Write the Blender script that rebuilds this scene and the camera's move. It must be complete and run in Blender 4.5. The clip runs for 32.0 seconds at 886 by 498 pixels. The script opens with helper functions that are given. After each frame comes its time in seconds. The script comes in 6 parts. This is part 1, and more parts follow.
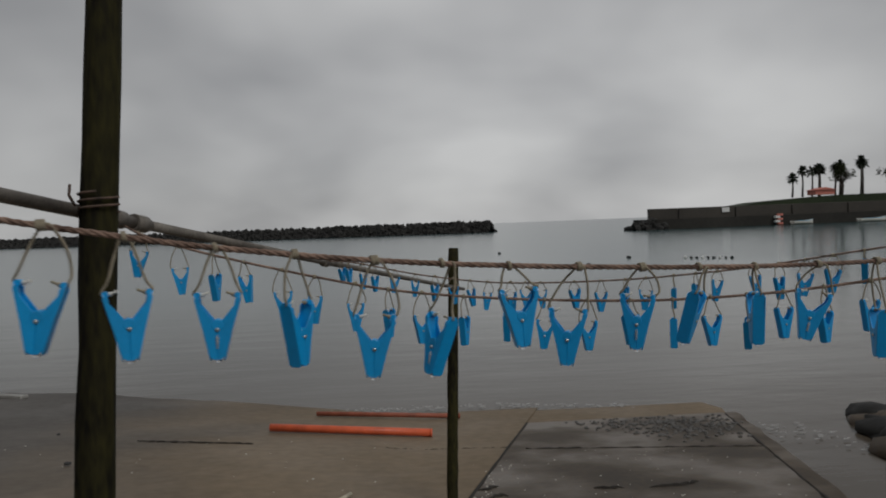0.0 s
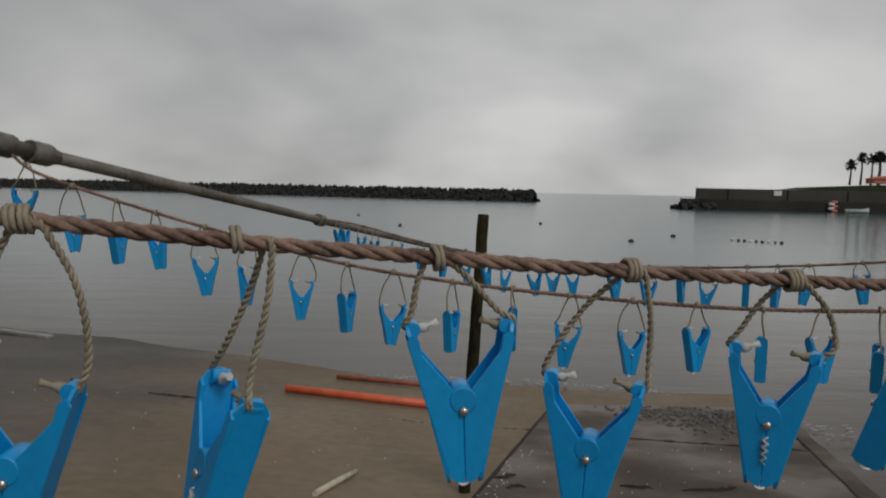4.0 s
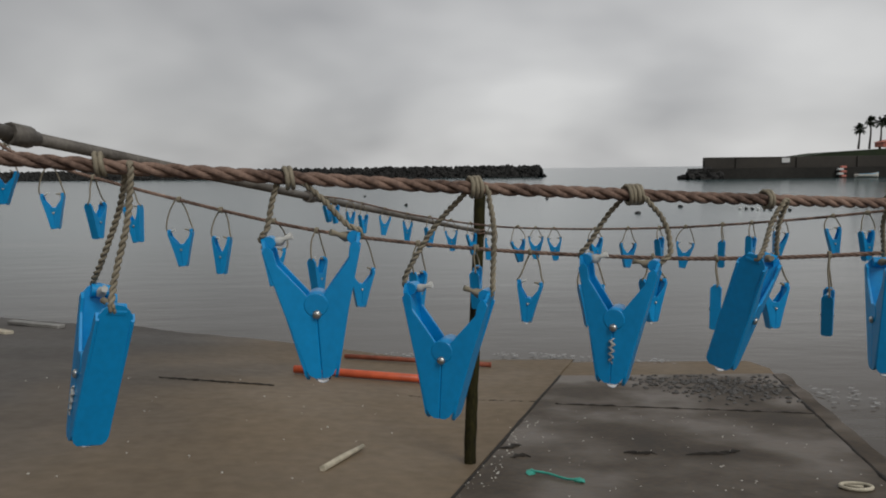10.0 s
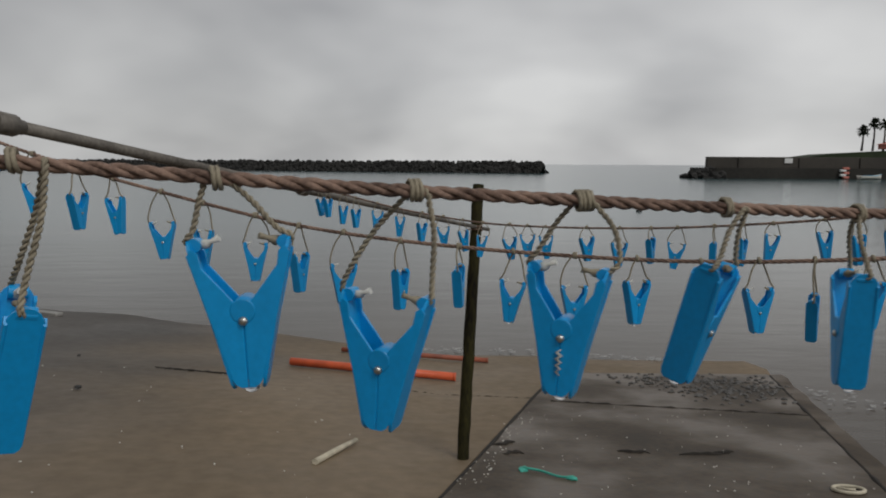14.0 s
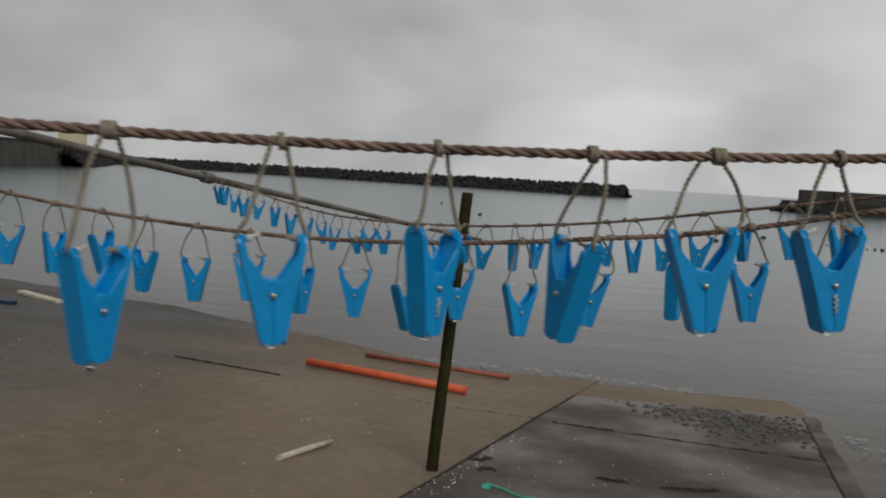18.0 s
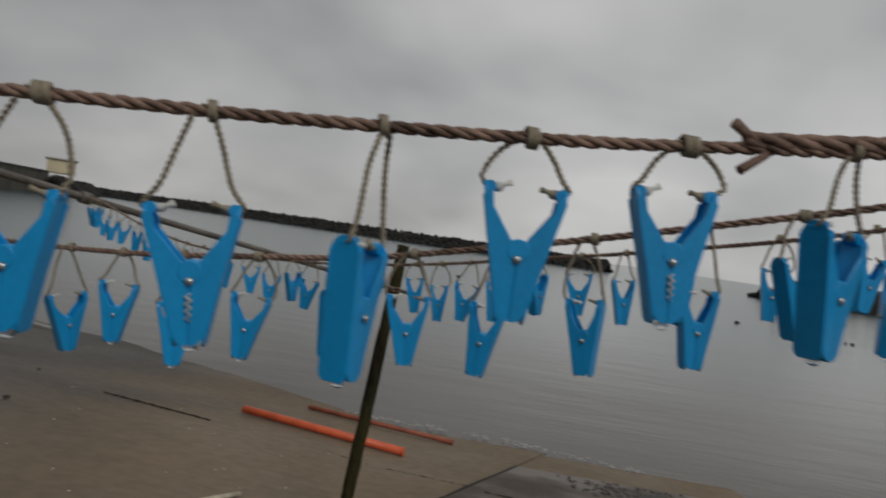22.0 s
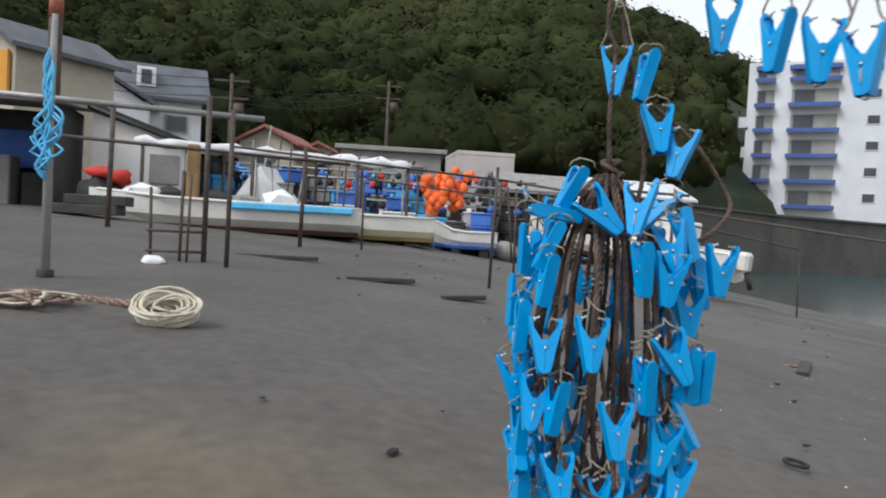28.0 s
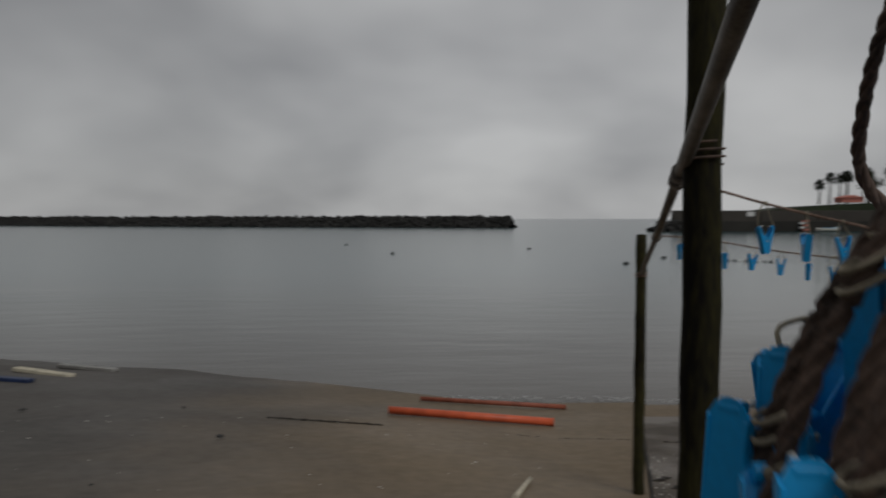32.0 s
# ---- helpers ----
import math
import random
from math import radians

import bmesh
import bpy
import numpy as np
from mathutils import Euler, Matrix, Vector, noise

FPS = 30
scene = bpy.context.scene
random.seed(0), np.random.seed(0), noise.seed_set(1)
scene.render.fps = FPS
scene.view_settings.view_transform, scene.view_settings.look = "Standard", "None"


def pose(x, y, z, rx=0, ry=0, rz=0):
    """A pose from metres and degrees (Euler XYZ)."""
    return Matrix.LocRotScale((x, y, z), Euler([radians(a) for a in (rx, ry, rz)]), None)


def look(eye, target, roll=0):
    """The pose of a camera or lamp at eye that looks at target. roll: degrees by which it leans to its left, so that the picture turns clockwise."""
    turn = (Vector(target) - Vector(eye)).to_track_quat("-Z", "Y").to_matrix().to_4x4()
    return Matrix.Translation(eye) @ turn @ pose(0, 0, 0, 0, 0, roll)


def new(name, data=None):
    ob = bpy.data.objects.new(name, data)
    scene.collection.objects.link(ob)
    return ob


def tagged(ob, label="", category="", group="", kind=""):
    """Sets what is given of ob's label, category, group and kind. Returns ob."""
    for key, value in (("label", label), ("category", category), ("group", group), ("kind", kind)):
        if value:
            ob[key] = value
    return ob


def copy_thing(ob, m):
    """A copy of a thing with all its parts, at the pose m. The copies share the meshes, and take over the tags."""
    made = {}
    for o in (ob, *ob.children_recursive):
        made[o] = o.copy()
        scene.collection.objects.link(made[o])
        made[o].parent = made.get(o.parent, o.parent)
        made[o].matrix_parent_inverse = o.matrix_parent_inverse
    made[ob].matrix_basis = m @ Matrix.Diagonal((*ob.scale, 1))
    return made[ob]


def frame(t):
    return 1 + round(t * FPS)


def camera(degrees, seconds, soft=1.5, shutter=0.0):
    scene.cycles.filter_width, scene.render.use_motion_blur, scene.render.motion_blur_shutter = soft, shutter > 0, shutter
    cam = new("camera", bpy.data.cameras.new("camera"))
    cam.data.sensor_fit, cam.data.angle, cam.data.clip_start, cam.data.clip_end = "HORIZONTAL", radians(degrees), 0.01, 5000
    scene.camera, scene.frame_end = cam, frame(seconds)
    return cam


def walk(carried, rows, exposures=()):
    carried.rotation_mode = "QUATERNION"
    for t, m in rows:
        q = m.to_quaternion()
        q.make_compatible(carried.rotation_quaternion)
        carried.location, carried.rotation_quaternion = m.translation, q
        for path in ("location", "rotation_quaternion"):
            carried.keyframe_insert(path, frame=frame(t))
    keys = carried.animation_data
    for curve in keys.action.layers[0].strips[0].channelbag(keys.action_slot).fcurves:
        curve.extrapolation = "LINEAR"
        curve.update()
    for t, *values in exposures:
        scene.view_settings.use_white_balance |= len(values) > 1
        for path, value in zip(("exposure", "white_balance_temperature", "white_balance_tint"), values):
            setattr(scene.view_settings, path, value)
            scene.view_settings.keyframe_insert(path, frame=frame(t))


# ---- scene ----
cam = camera(62.3, 32.0, soft=1.9, shutter=0.4)
# seconds, eye, target, roll
PATH = [
    (0, (-0.13, -0.319, 0.08), (-0.015, 1.677, 0.014), -2.2),
    (1, (-0.033, -0.116, 0.044), (0.036, 1.882, 0.007), 1.1),
    (2, (-0.058, 0.085, 0.017), (0.023, 2.083, -0.016), -0.1),
    (3, (-0.045, 0.141, 0.041), (-0.018, 2.139, -0.031), 0.1),
    (4, (-0.02, 0.149, 0.061), (-0.016, 2.143, -0.099), 1.3),
    (4.5, (-0.013, 0.146, 0.057), (-0.021, 2.124, -0.237), 2.1),
    (6.5, (0.014, 0.131, 0.039), (0.001, 2.121, -0.168), 2.0),
    (7, (0.028, 0.131, 0.042), (0.018, 2.119, -0.175), 1.1),
    (7.5, (0.038, 0.127, 0.038), (0.032, 2.115, -0.186), 0.4),
    (8, (0.044, 0.126, 0.035), (0.028, 2.113, -0.191), -0.1),
    (8.5, (0.043, 0.127, 0.036), (0.032, 2.115, -0.182), -0.4),
    (9, (0.032, 0.131, 0.038), (0.013, 2.119, -0.184), -0.1),
    (9.5, (0.04, 0.13, 0.042), (0.016, 2.118, -0.181), -0.6),
    (10, (0.044, 0.117, 0.039), (0.026, 2.105, -0.178), -0.7),
    (10.5, (0.042, 0.125, 0.041), (0.021, 2.113, -0.177), -0.3),
    (11, (0.048, 0.121, 0.04), (0.03, 2.11, -0.172), -0.8),
    (11.5, (0.043, 0.123, 0.043), (0.014, 2.113, -0.157), -0.8),
    (12, (0.04, 0.12, 0.042), (0.01, 2.109, -0.159), -0.4),
    (12.5, (0.048, 0.123, 0.036), (0.026, 2.111, -0.182), 0.0),
    (13, (0.039, 0.108, 0.037), (0.068, 2.096, -0.178), 0.0),
    (13.5, (0.045, 0.145, 0.038), (0.058, 2.132, -0.189), 0.3),
    (15.5, (0.219, 0.054, 0.057), (0.077, 2.035, -0.179), 0.5),
    (16, (0.281, 0.124, 0.035), (0.113, 2.106, -0.176), 1.7),
    (17, (0.496, 0.147, 0.023), (0.29, 2.126, -0.177), 2.8),
    (17.5, (0.6, 0.177, 0.022), (0.352, 2.151, -0.191), 2.8),
    (18, (0.685, 0.213, 0.0), (0.45, 2.19, -0.195), 3.4),
    (18.5, (0.725, 0.275, -0.012), (0.548, 2.259, -0.183), 5.2),
    (19, (0.765, 0.336, -0.025), (0.625, 2.325, -0.183), 4.9),
    (19.5, (0.874, 0.364, -0.025), (0.782, 2.357, -0.174), 5.6),
    (20, (0.963, 0.375, -0.02), (0.873, 2.37, -0.135), 4.4),
    (20.5, (1.002, 0.378, -0.012), (0.884, 2.374, 0.027), 8.9),
    (21, (1.015, 0.379, -0.01), (0.947, 2.378, -0.011), 9.2),
    (21.5, (1.022, 0.37, -0.019), (0.966, 2.366, -0.131), 7.4),
    (22, (0.993, 0.36, -0.016), (0.787, 2.349, -0.043), 8.2),
    (22.5, (0.946, 0.39, -0.013), (0.409, 2.316, -0.047), 6.1),
    (23, (0.829, 0.298, -0.017), (-0.033, 2.102, -0.04), 3.8),
    (23.5, (0.727, 0.254, -0.021), (-0.454, 1.867, -0.047), 1.7),
    (24, (0.625, 0.210, -0.010), (-0.813, 1.598, -0.074), 2.0),
    (24.5, (0.558, 0.133, -0.033), (-1.151, 1.171, -0.071), 0.6),
    (25, (0.491, 0.057, -0.041), (-1.401, 0.703, -0.052), 0.8),
    (25.5, (0.368, -0.018, -0.037), (-1.611, 0.262, -0.071), 1.5),
    (26, (0.246, -0.094, -0.033), (-1.754, -0.053, -0.04), 0.6),
    (26.5, (0.154, -0.152, -0.047), (-1.846, -0.173, -0.042), 0.1),
    (28.5, (-0.509, -0.295, 0.016), (-2.498, -0.091, -0.037), 5.2),
    (29, (-0.679, -0.305, 0.025), (-2.657, -0.014, 0.047), 6.8),
    (29.5, (-0.869, -0.346, 0.017), (-2.814, 0.119, 0.031), 5.8),
    (30, (-1.016, -0.363, 0.013), (-2.848, 0.437, -0.052), 3.7),
    (30.5, (-1.115, -0.362, 0.01), (-2.751, 0.785, -0.068), 3.9),
    (31, (-1.208, -0.356, 0.006), (-2.373, 1.269, 0.029), 5.3),
    (31.5, (-1.323, -0.311, 0.002), (-1.732, 1.646, -0.058), -0.5),
    (32, (-1.373, -0.196, 0.022), (-1.298, 1.8, -0.061), 0.0),
]
EXPOSURES = [(0.0, -0.27, 6450, 10), (3.0, -0.28, 6550, 10), (4.0, -0.1, 6550, 10), (7.0, 0.02, 6470, 10), (18.0, 0.0, 6470, 10), (20.0, -0.2, 6550, 10), (21.0, -0.3, 6550, 10), (22.0, -0.2, 6550, 10), (23.0, -0.2, 6580, 10), (24.0, 0.16, 6550, 10), (25.0, 0.38, 6550, 10), (26.0, 1.0, 5950, 10), (29.0, 1.22, 6050, 10), (30.0, 0.70, 6100, 10), (31.0, 0.1, 6200, 10), (32.0, -0.47, 6420, 10)]
walk(cam, [(t, look(eye, target, roll)) for t, eye, target, roll in PATH], EXPOSURES)

# ---- sky and light: heavy overcast, darker over the land ----
SUN_DIR = Vector((0.42, -0.55, 0.72)).normalized()
world = bpy.data.worlds.new("sky")
scene.world = world
world.use_nodes = True
wn, wl = world.node_tree.nodes, world.node_tree.links
wn.clear()


def wnode(kind, **values):
    n = wn.new(kind)
    for k, v in values.items():
        n.inputs[k].default_value = v
    return n


def wmath(op, a, b=None):
    n = wn.new("ShaderNodeMath")
    n.operation = op
    for i, v in enumerate((a, b)):
        if v is None:
            continue
        if isinstance(v, (int, float)):
            n.inputs[i].default_value = v
        else:
            wl.new(v, n.inputs[i])
    return n.outputs[0]


w_out = wn.new("ShaderNodeOutputWorld")
w_sky = wn.new("ShaderNodeTexSky")
w_sky.sky_type = "NISHITA"
w_sky.sun_disc = False
w_sky.sun_elevation = math.asin(SUN_DIR.z)
w_sky.sun_rotation = math.atan2(SUN_DIR.x, SUN_DIR.y)
w_bg_sky = wn.new("ShaderNodeBackground")
w_bg_sky.inputs["Strength"].default_value = 0.05
wl.new(w_sky.outputs[0], w_bg_sky.inputs["Color"])
w_co = wn.new("ShaderNodeTexCoord")
w_sep = wn.new("ShaderNodeSeparateXYZ")
wl.new(w_co.outputs["Generated"], w_sep.inputs[0])
wx, wy, wz = w_sep.outputs
# cloud deck: direction laid onto a flat layer
w_h = wmath("ADD", wmath("MAXIMUM", wz, 0.0), 0.42)
w_vec = wn.new("ShaderNodeCombineXYZ")
wl.new(wmath("DIVIDE", wx, w_h), w_vec.inputs[0])
wl.new(wmath("DIVIDE", wy, w_h), w_vec.inputs[1])
w_n1 = wnode("ShaderNodeTexNoise", Scale=1.5, Detail=3.5, Roughness=0.45, Distortion=0.15)
w_n2 = wnode("ShaderNodeTexNoise", Scale=0.6, Detail=3.0, Roughness=0.45, Distortion=0.3)
wl.new(w_vec.outputs[0], w_n1.inputs["Vector"])
wl.new(w_vec.outputs[0], w_n2.inputs["Vector"])
w_ramp = wn.new("ShaderNodeValToRGB")
w_ramp.color_ramp.elements[0].position = 0.41
w_ramp.color_ramp.elements[0].color = (0.305, 0.307, 0.313, 1)
w_ramp.color_ramp.elements[1].position = 0.58
w_ramp.color_ramp.elements[1].color = (0.535, 0.535, 0.53, 1)
w_mix = wmath("ADD", wmath("MULTIPLY", w_n1.outputs[0], 0.5), wmath("MULTIPLY", w_n2.outputs[0], 0.5))
wl.new(w_mix, w_ramp.inputs[0])
# the deck's strength is lowered towards the land, against clipping at the raised exposure
w_side = wmath("ADD", wmath("MULTIPLY", wx, -0.62), wmath("MULTIPLY", wy, -0.55))
w_gain = wmath("ADD", 1.0, wmath("MULTIPLY", wmath("MAXIMUM", wmath("ADD", w_side, 0.22), 0.0), -0.30))
# and a wide brighter break in it over the harbour mouth
w_lobe = wmath("MAXIMUM", wmath("SUBTRACT", wmath("ADD", wmath("ADD", wmath("MULTIPLY", wx, 0.23), wmath("MULTIPLY", wy, 0.92)), wmath("MULTIPLY", wz, 0.31)), 0.84), 0.0)
w_gain = wmath("ADD", w_gain, wmath("MULTIPLY", w_lobe, 1.9))
w_bg = wn.new("ShaderNodeBackground")
wl.new(w_ramp.outputs[0], w_bg.inputs["Color"])
wl.new(w_gain, w_bg.inputs["Strength"])
w_add = wn.new("ShaderNodeMixShader")
w_add.inputs[0].default_value = 0.06
wl.new(w_bg.outputs[0], w_add.inputs[1])
wl.new(w_bg_sky.outputs[0], w_add.inputs[2])
wl.new(w_add.outputs[0], w_out.inputs[0])

sun_data = bpy.data.lights.new("sun", "SUN")
sun_data.energy, sun_data.angle, sun_data.color = 1.1, radians(25), (1.0, 0.98, 0.95)
sun = new("sun", sun_data)
sun.matrix_world = look(SUN_DIR * 30, (0, 0, 0))

# ---- materials ----
def mat(name, color, rough=0.6, metal=0.0, vary=0.25, scale=8.0, fine=60.0, bump=0.15, tint=None, each=0.0,
        spec=0.5, stretch=(1, 1, 1), wet=0.0, coat=0.0):
    """Two scales of colour variation, matching relief and uneven gloss; each: variation from piece to piece; wet: smooth damp patches."""
    m = bpy.data.materials.new(name)
    m.use_nodes = True
    nt, nd = m.node_tree, m.node_tree.nodes
    bs = nd["Principled BSDF"]
    bs.inputs["Metallic"].default_value = metal
    bs.inputs["Specular IOR Level"].default_value = spec
    if coat:
        bs.inputs["Coat Weight"].default_value, bs.inputs["Coat Roughness"].default_value = coat, 0.15
    tc, mp = nd.new("ShaderNodeTexCoord"), nd.new("ShaderNodeMapping")
    mp.inputs["Scale"].default_value = stretch
    nt.links.new(tc.outputs["Object"], mp.inputs[0])

    def noise_tex(s, detail):
        n = nd.new("ShaderNodeTexNoise")
        n.inputs["Scale"].default_value, n.inputs["Detail"].default_value = s, detail
        nt.links.new(mp.outputs[0], n.inputs["Vector"])
        return n.outputs[0]

    def mth(op, a, b):
        n = nd.new("ShaderNodeMath")
        n.operation = op
        for i, v in enumerate((a, b)):
            if isinstance(v, (int, float)):
                n.inputs[i].default_value = v
            else:
                nt.links.new(v, n.inputs[i])
        return n.outputs[0]

    big, small = noise_tex(scale, 4.0), noise_tex(fine, 3.0)
    fac = mth("ADD", mth("MULTIPLY", big, 0.65), mth("MULTIPLY", small, 0.35))
    rmp = nd.new("ShaderNodeValToRGB")
    a = [max(0.0, c * (1 - vary)) for c in color]
    b = [min(1.0, c * (1 + vary)) for c in (tint or color)]
    rmp.color_ramp.elements[0].position, rmp.color_ramp.elements[1].position = 0.36, 0.64
    rmp.color_ramp.elements[0].color, rmp.color_ramp.elements[1].color = (*a, 1), (*b, 1)
    nt.links.new(fac, rmp.inputs[0])
    out = rmp.outputs[0]
    if each:
        oi, hs = nd.new("ShaderNodeObjectInfo"), nd.new("ShaderNodeHueSaturation")
        nt.links.new(mth("ADD", 1 - each, mth("MULTIPLY", oi.outputs["Random"], 2 * each)), hs.inputs["Value"])
        nt.links.new(out, hs.inputs["Color"])
        out = hs.outputs[0]
    nt.links.new(out, bs.inputs["Base Color"])
    gloss = mth("ADD", rough - 0.1, mth("MULTIPLY", small, 0.2))
    if wet:
        wr = nd.new("ShaderNodeValToRGB")
        wr.color_ramp.elements[0].position, wr.color_ramp.elements[1].position = 0.42, 0.6
        nt.links.new(big, wr.inputs[0])
        gloss = mth("SUBTRACT", gloss, mth("MULTIPLY", wr.outputs[0], wet))
    nt.links.new(gloss, bs.inputs["Roughness"])
    if bump:
        bp = nd.new("ShaderNodeBump")
        bp.inputs["Strength"].default_value, bp.inputs["Distance"].default_value = bump, 0.6 / fine
        nt.links.new(fac, bp.inputs["Height"])
        nt.links.new(bp.outputs[0], bs.inputs["Normal"])
    return m


M_BLUE = mat("blue_plastic", (0.0, 0.305, 0.68), 0.40, vary=0.1, scale=30, fine=300, bump=0.04, each=0.08, coat=0.15)
M_ROPE = mat("brown_rope", (0.13, 0.075, 0.055), 0.85, vary=0.45, scale=40, fine=500, bump=0.5, tint=(0.24, 0.16, 0.12))
M_ROPED = mat("wet_dark_rope", (0.05, 0.033, 0.025), 0.8, vary=0.5, scale=40, fine=500, bump=0.5, tint=(0.10, 0.064, 0.047))
M_CORD = mat("grey_cord", (0.27, 0.235, 0.17), 0.85, vary=0.3, scale=60, fine=700, bump=0.4)
M_FRAY = mat("frayed_nylon", (0.6, 0.6, 0.56), 0.6, vary=0.15, scale=60, fine=500, bump=0.1)
M_STEEL = mat("rivet_steel", (0.55, 0.54, 0.5), 0.3, metal=0.9, vary=0.15, scale=200, fine=800, bump=0.05)
M_POST = mat("mossy_timber", (0.010, 0.008, 0.006), 0.85, vary=0.5, scale=5, fine=70, bump=0.8, tint=(0.032, 0.029, 0.009), stretch=(1, 1, 0.25), spec=0.15)
M_PIPE = mat("weathered_pipe", (0.10, 0.085, 0.07), 0.6, metal=0.1, vary=0.4, scale=9, fine=120, bump=0.3, tint=(0.15, 0.135, 0.115))
M_SAND = mat("dark_wet_sand", (0.082, 0.074, 0.066), 0.8, vary=0.22, scale=0.45, fine=7, bump=0.15, tint=(0.104, 0.094, 0.083), wet=0.2, spec=0.35)
M_SLAB = mat("wet_concrete", (0.064, 0.050, 0.036), 0.7, vary=0.36, scale=1.1, fine=22, bump=0.22, tint=(0.09, 0.068, 0.047), wet=0.3, spec=0.35)
M_APRON = mat("sandy_concrete", (0.146, 0.108, 0.070), 0.8, vary=0.22, scale=0.45, fine=7, bump=0.15, tint=(0.186, 0.141, 0.093), wet=0.2, spec=0.35)
M_KERB = mat("stained_kerb", (0.058, 0.042, 0.027), 0.7, vary=0.35, scale=1.5, fine=25, bump=0.25, tint=(0.085, 0.062, 0.04), wet=0.2, spec=0.35)
M_CRACK = mat("joint_dirt", (0.022, 0.018, 0.014), 0.9, vary=0.4, scale=9, fine=90, bump=0.4)
M_ORANGE = mat("orange_pipe_paint", (0.62, 0.11, 0.04), 0.45, vary=0.2, scale=6, fine=80, bump=0.1)
M_RUST = mat("rust_red_pipe", (0.27, 0.075, 0.04), 0.6, vary=0.3, scale=6, fine=80, bump=0.2)
M_WHITE = mat("white_render", (0.62, 0.62, 0.62), 0.7, vary=0.1, scale=0.35, fine=5, bump=0.03)
M_PAINT = mat("rust_streaked_white_paint", (0.80, 0.79, 0.76), 0.7, vary=0.08, scale=1.2, fine=12, bump=0.05, tint=(0.78, 0.74, 0.66))
M_BALC = mat("blue_balcony_paint", (0.05, 0.095, 0.30), 0.6, vary=0.15, scale=0.5, fine=6, bump=0.03)
M_GLASSD = mat("dark_window_glass", (0.05, 0.055, 0.06), 0.12, vary=0.2, scale=0.5, fine=3, bump=0.0)
M_CREAM = mat("cream_render", (0.62, 0.54, 0.36), 0.7, vary=0.12, scale=0.4, fine=5, bump=0.03)
M_ROOFB = mat("blue_roof_edge", (0.04, 0.25, 0.52), 0.5, vary=0.12, scale=0.5, fine=6, bump=0.03)
M_SEAWALL = mat("stained_seawall", (0.075, 0.07, 0.058), 0.8, vary=0.35, scale=0.25, fine=3, bump=0.2)
M_QUAY = mat("dark_quay_concrete", (0.036, 0.034, 0.03), 0.8, vary=0.3, scale=0.12, fine=1.5, bump=0.1, spec=0.2)
M_QUAYTOP = mat("quay_parapet", (0.050, 0.044, 0.036), 0.8, vary=0.25, scale=0.12, fine=1.5, bump=0.1)
M_ROCK = mat("wet_rock", (0.016, 0.016, 0.015), 0.7, vary=0.4, scale=0.5, fine=5, bump=0.4, tint=(0.03, 0.029, 0.027), spec=0.2)
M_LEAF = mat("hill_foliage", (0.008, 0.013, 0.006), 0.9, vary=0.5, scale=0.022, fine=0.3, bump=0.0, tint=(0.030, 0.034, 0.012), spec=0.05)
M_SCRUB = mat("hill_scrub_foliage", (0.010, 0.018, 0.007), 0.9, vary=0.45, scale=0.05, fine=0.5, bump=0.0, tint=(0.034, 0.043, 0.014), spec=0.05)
M_EARTH = mat("hill_undergrowth", (0.02, 0.03, 0.012), 0.9, vary=0.4, scale=0.05, fine=0.8, bump=0.3)
M_PALM = mat("palm_leaf", (0.02, 0.03, 0.014), 0.7, vary=0.3, scale=1, fine=9, bump=0.1)
M_TRUNK = mat("palm_trunk", (0.09, 0.08, 0.07), 0.9, vary=0.3, scale=1, fine=9, bump=0.3)
M_HULL = mat("white_boat_hull", (0.66, 0.64, 0.58), 0.45, vary=0.12, scale=1.2, fine=14, bump=0.03)
M_HULLR = mat("red_brown_antifouling", (0.07, 0.03, 0.022), 0.7, vary=0.35, scale=2, fine=20, bump=0.1)
M_HULLY = mat("algae_stained_hull", (0.28, 0.22, 0.07), 0.7, vary=0.4, scale=2, fine=20, bump=0.1)
M_TARP = mat("sky_blue_tarp", (0.10, 0.42, 0.68), 0.5, vary=0.2, scale=2, fine=15, bump=0.3)
M_DARK = mat("dark_scrap", (0.02, 0.019, 0.018), 0.75, vary=0.4, scale=3, fine=30, bump=0.3)
M_TIMBER = mat("wet_dark_timber", (0.03, 0.027, 0.025), 0.6, vary=0.4, scale=4, fine=60, bump=0.3)
M_BEIGE = mat("beige_wall", (0.42, 0.37, 0.29), 0.8, vary=0.15, scale=0.6, fine=8, bump=0.05)
M_PINK = mat("pale_pink_wall", (0.50, 0.44, 0.41), 0.8, vary=0.12, scale=0.6, fine=8, bump=0.05)
M_GREYW = mat("grey_concrete_wall", (0.26, 0.25, 0.23), 0.8, vary=0.2, scale=0.6, fine=8, bump=0.08)
M_TILEG = mat("grey_roof_tile", (0.085, 0.09, 0.10), 0.6, vary=0.3, scale=1.0, fine=12, bump=0.2)
M_TILER = mat("red_roof_tile", (0.25, 0.09, 0.065), 0.7, vary=0.25, scale=1.0, fine=12, bump=0.2)
M_IRON = mat("rusty_scaffold_tube", (0.075, 0.055, 0.042), 0.7, metal=0.2, vary=0.4, scale=4, fine=60, bump=0.3)
M_GALV = mat("galvanised_tube", (0.30, 0.29, 0.27), 0.5, metal=0.4, vary=0.25, scale=3, fine=40, bump=0.1)
M_SHUT = mat("orange_yellow_shutter", (0.62, 0.28, 0.03), 0.6, vary=0.15, scale=1, fine=10, bump=0.1)
M_SHUTW = mat("ochre_timber", (0.22, 0.13, 0.045), 0.7, vary=0.3, scale=3, fine=40, bump=0.2)
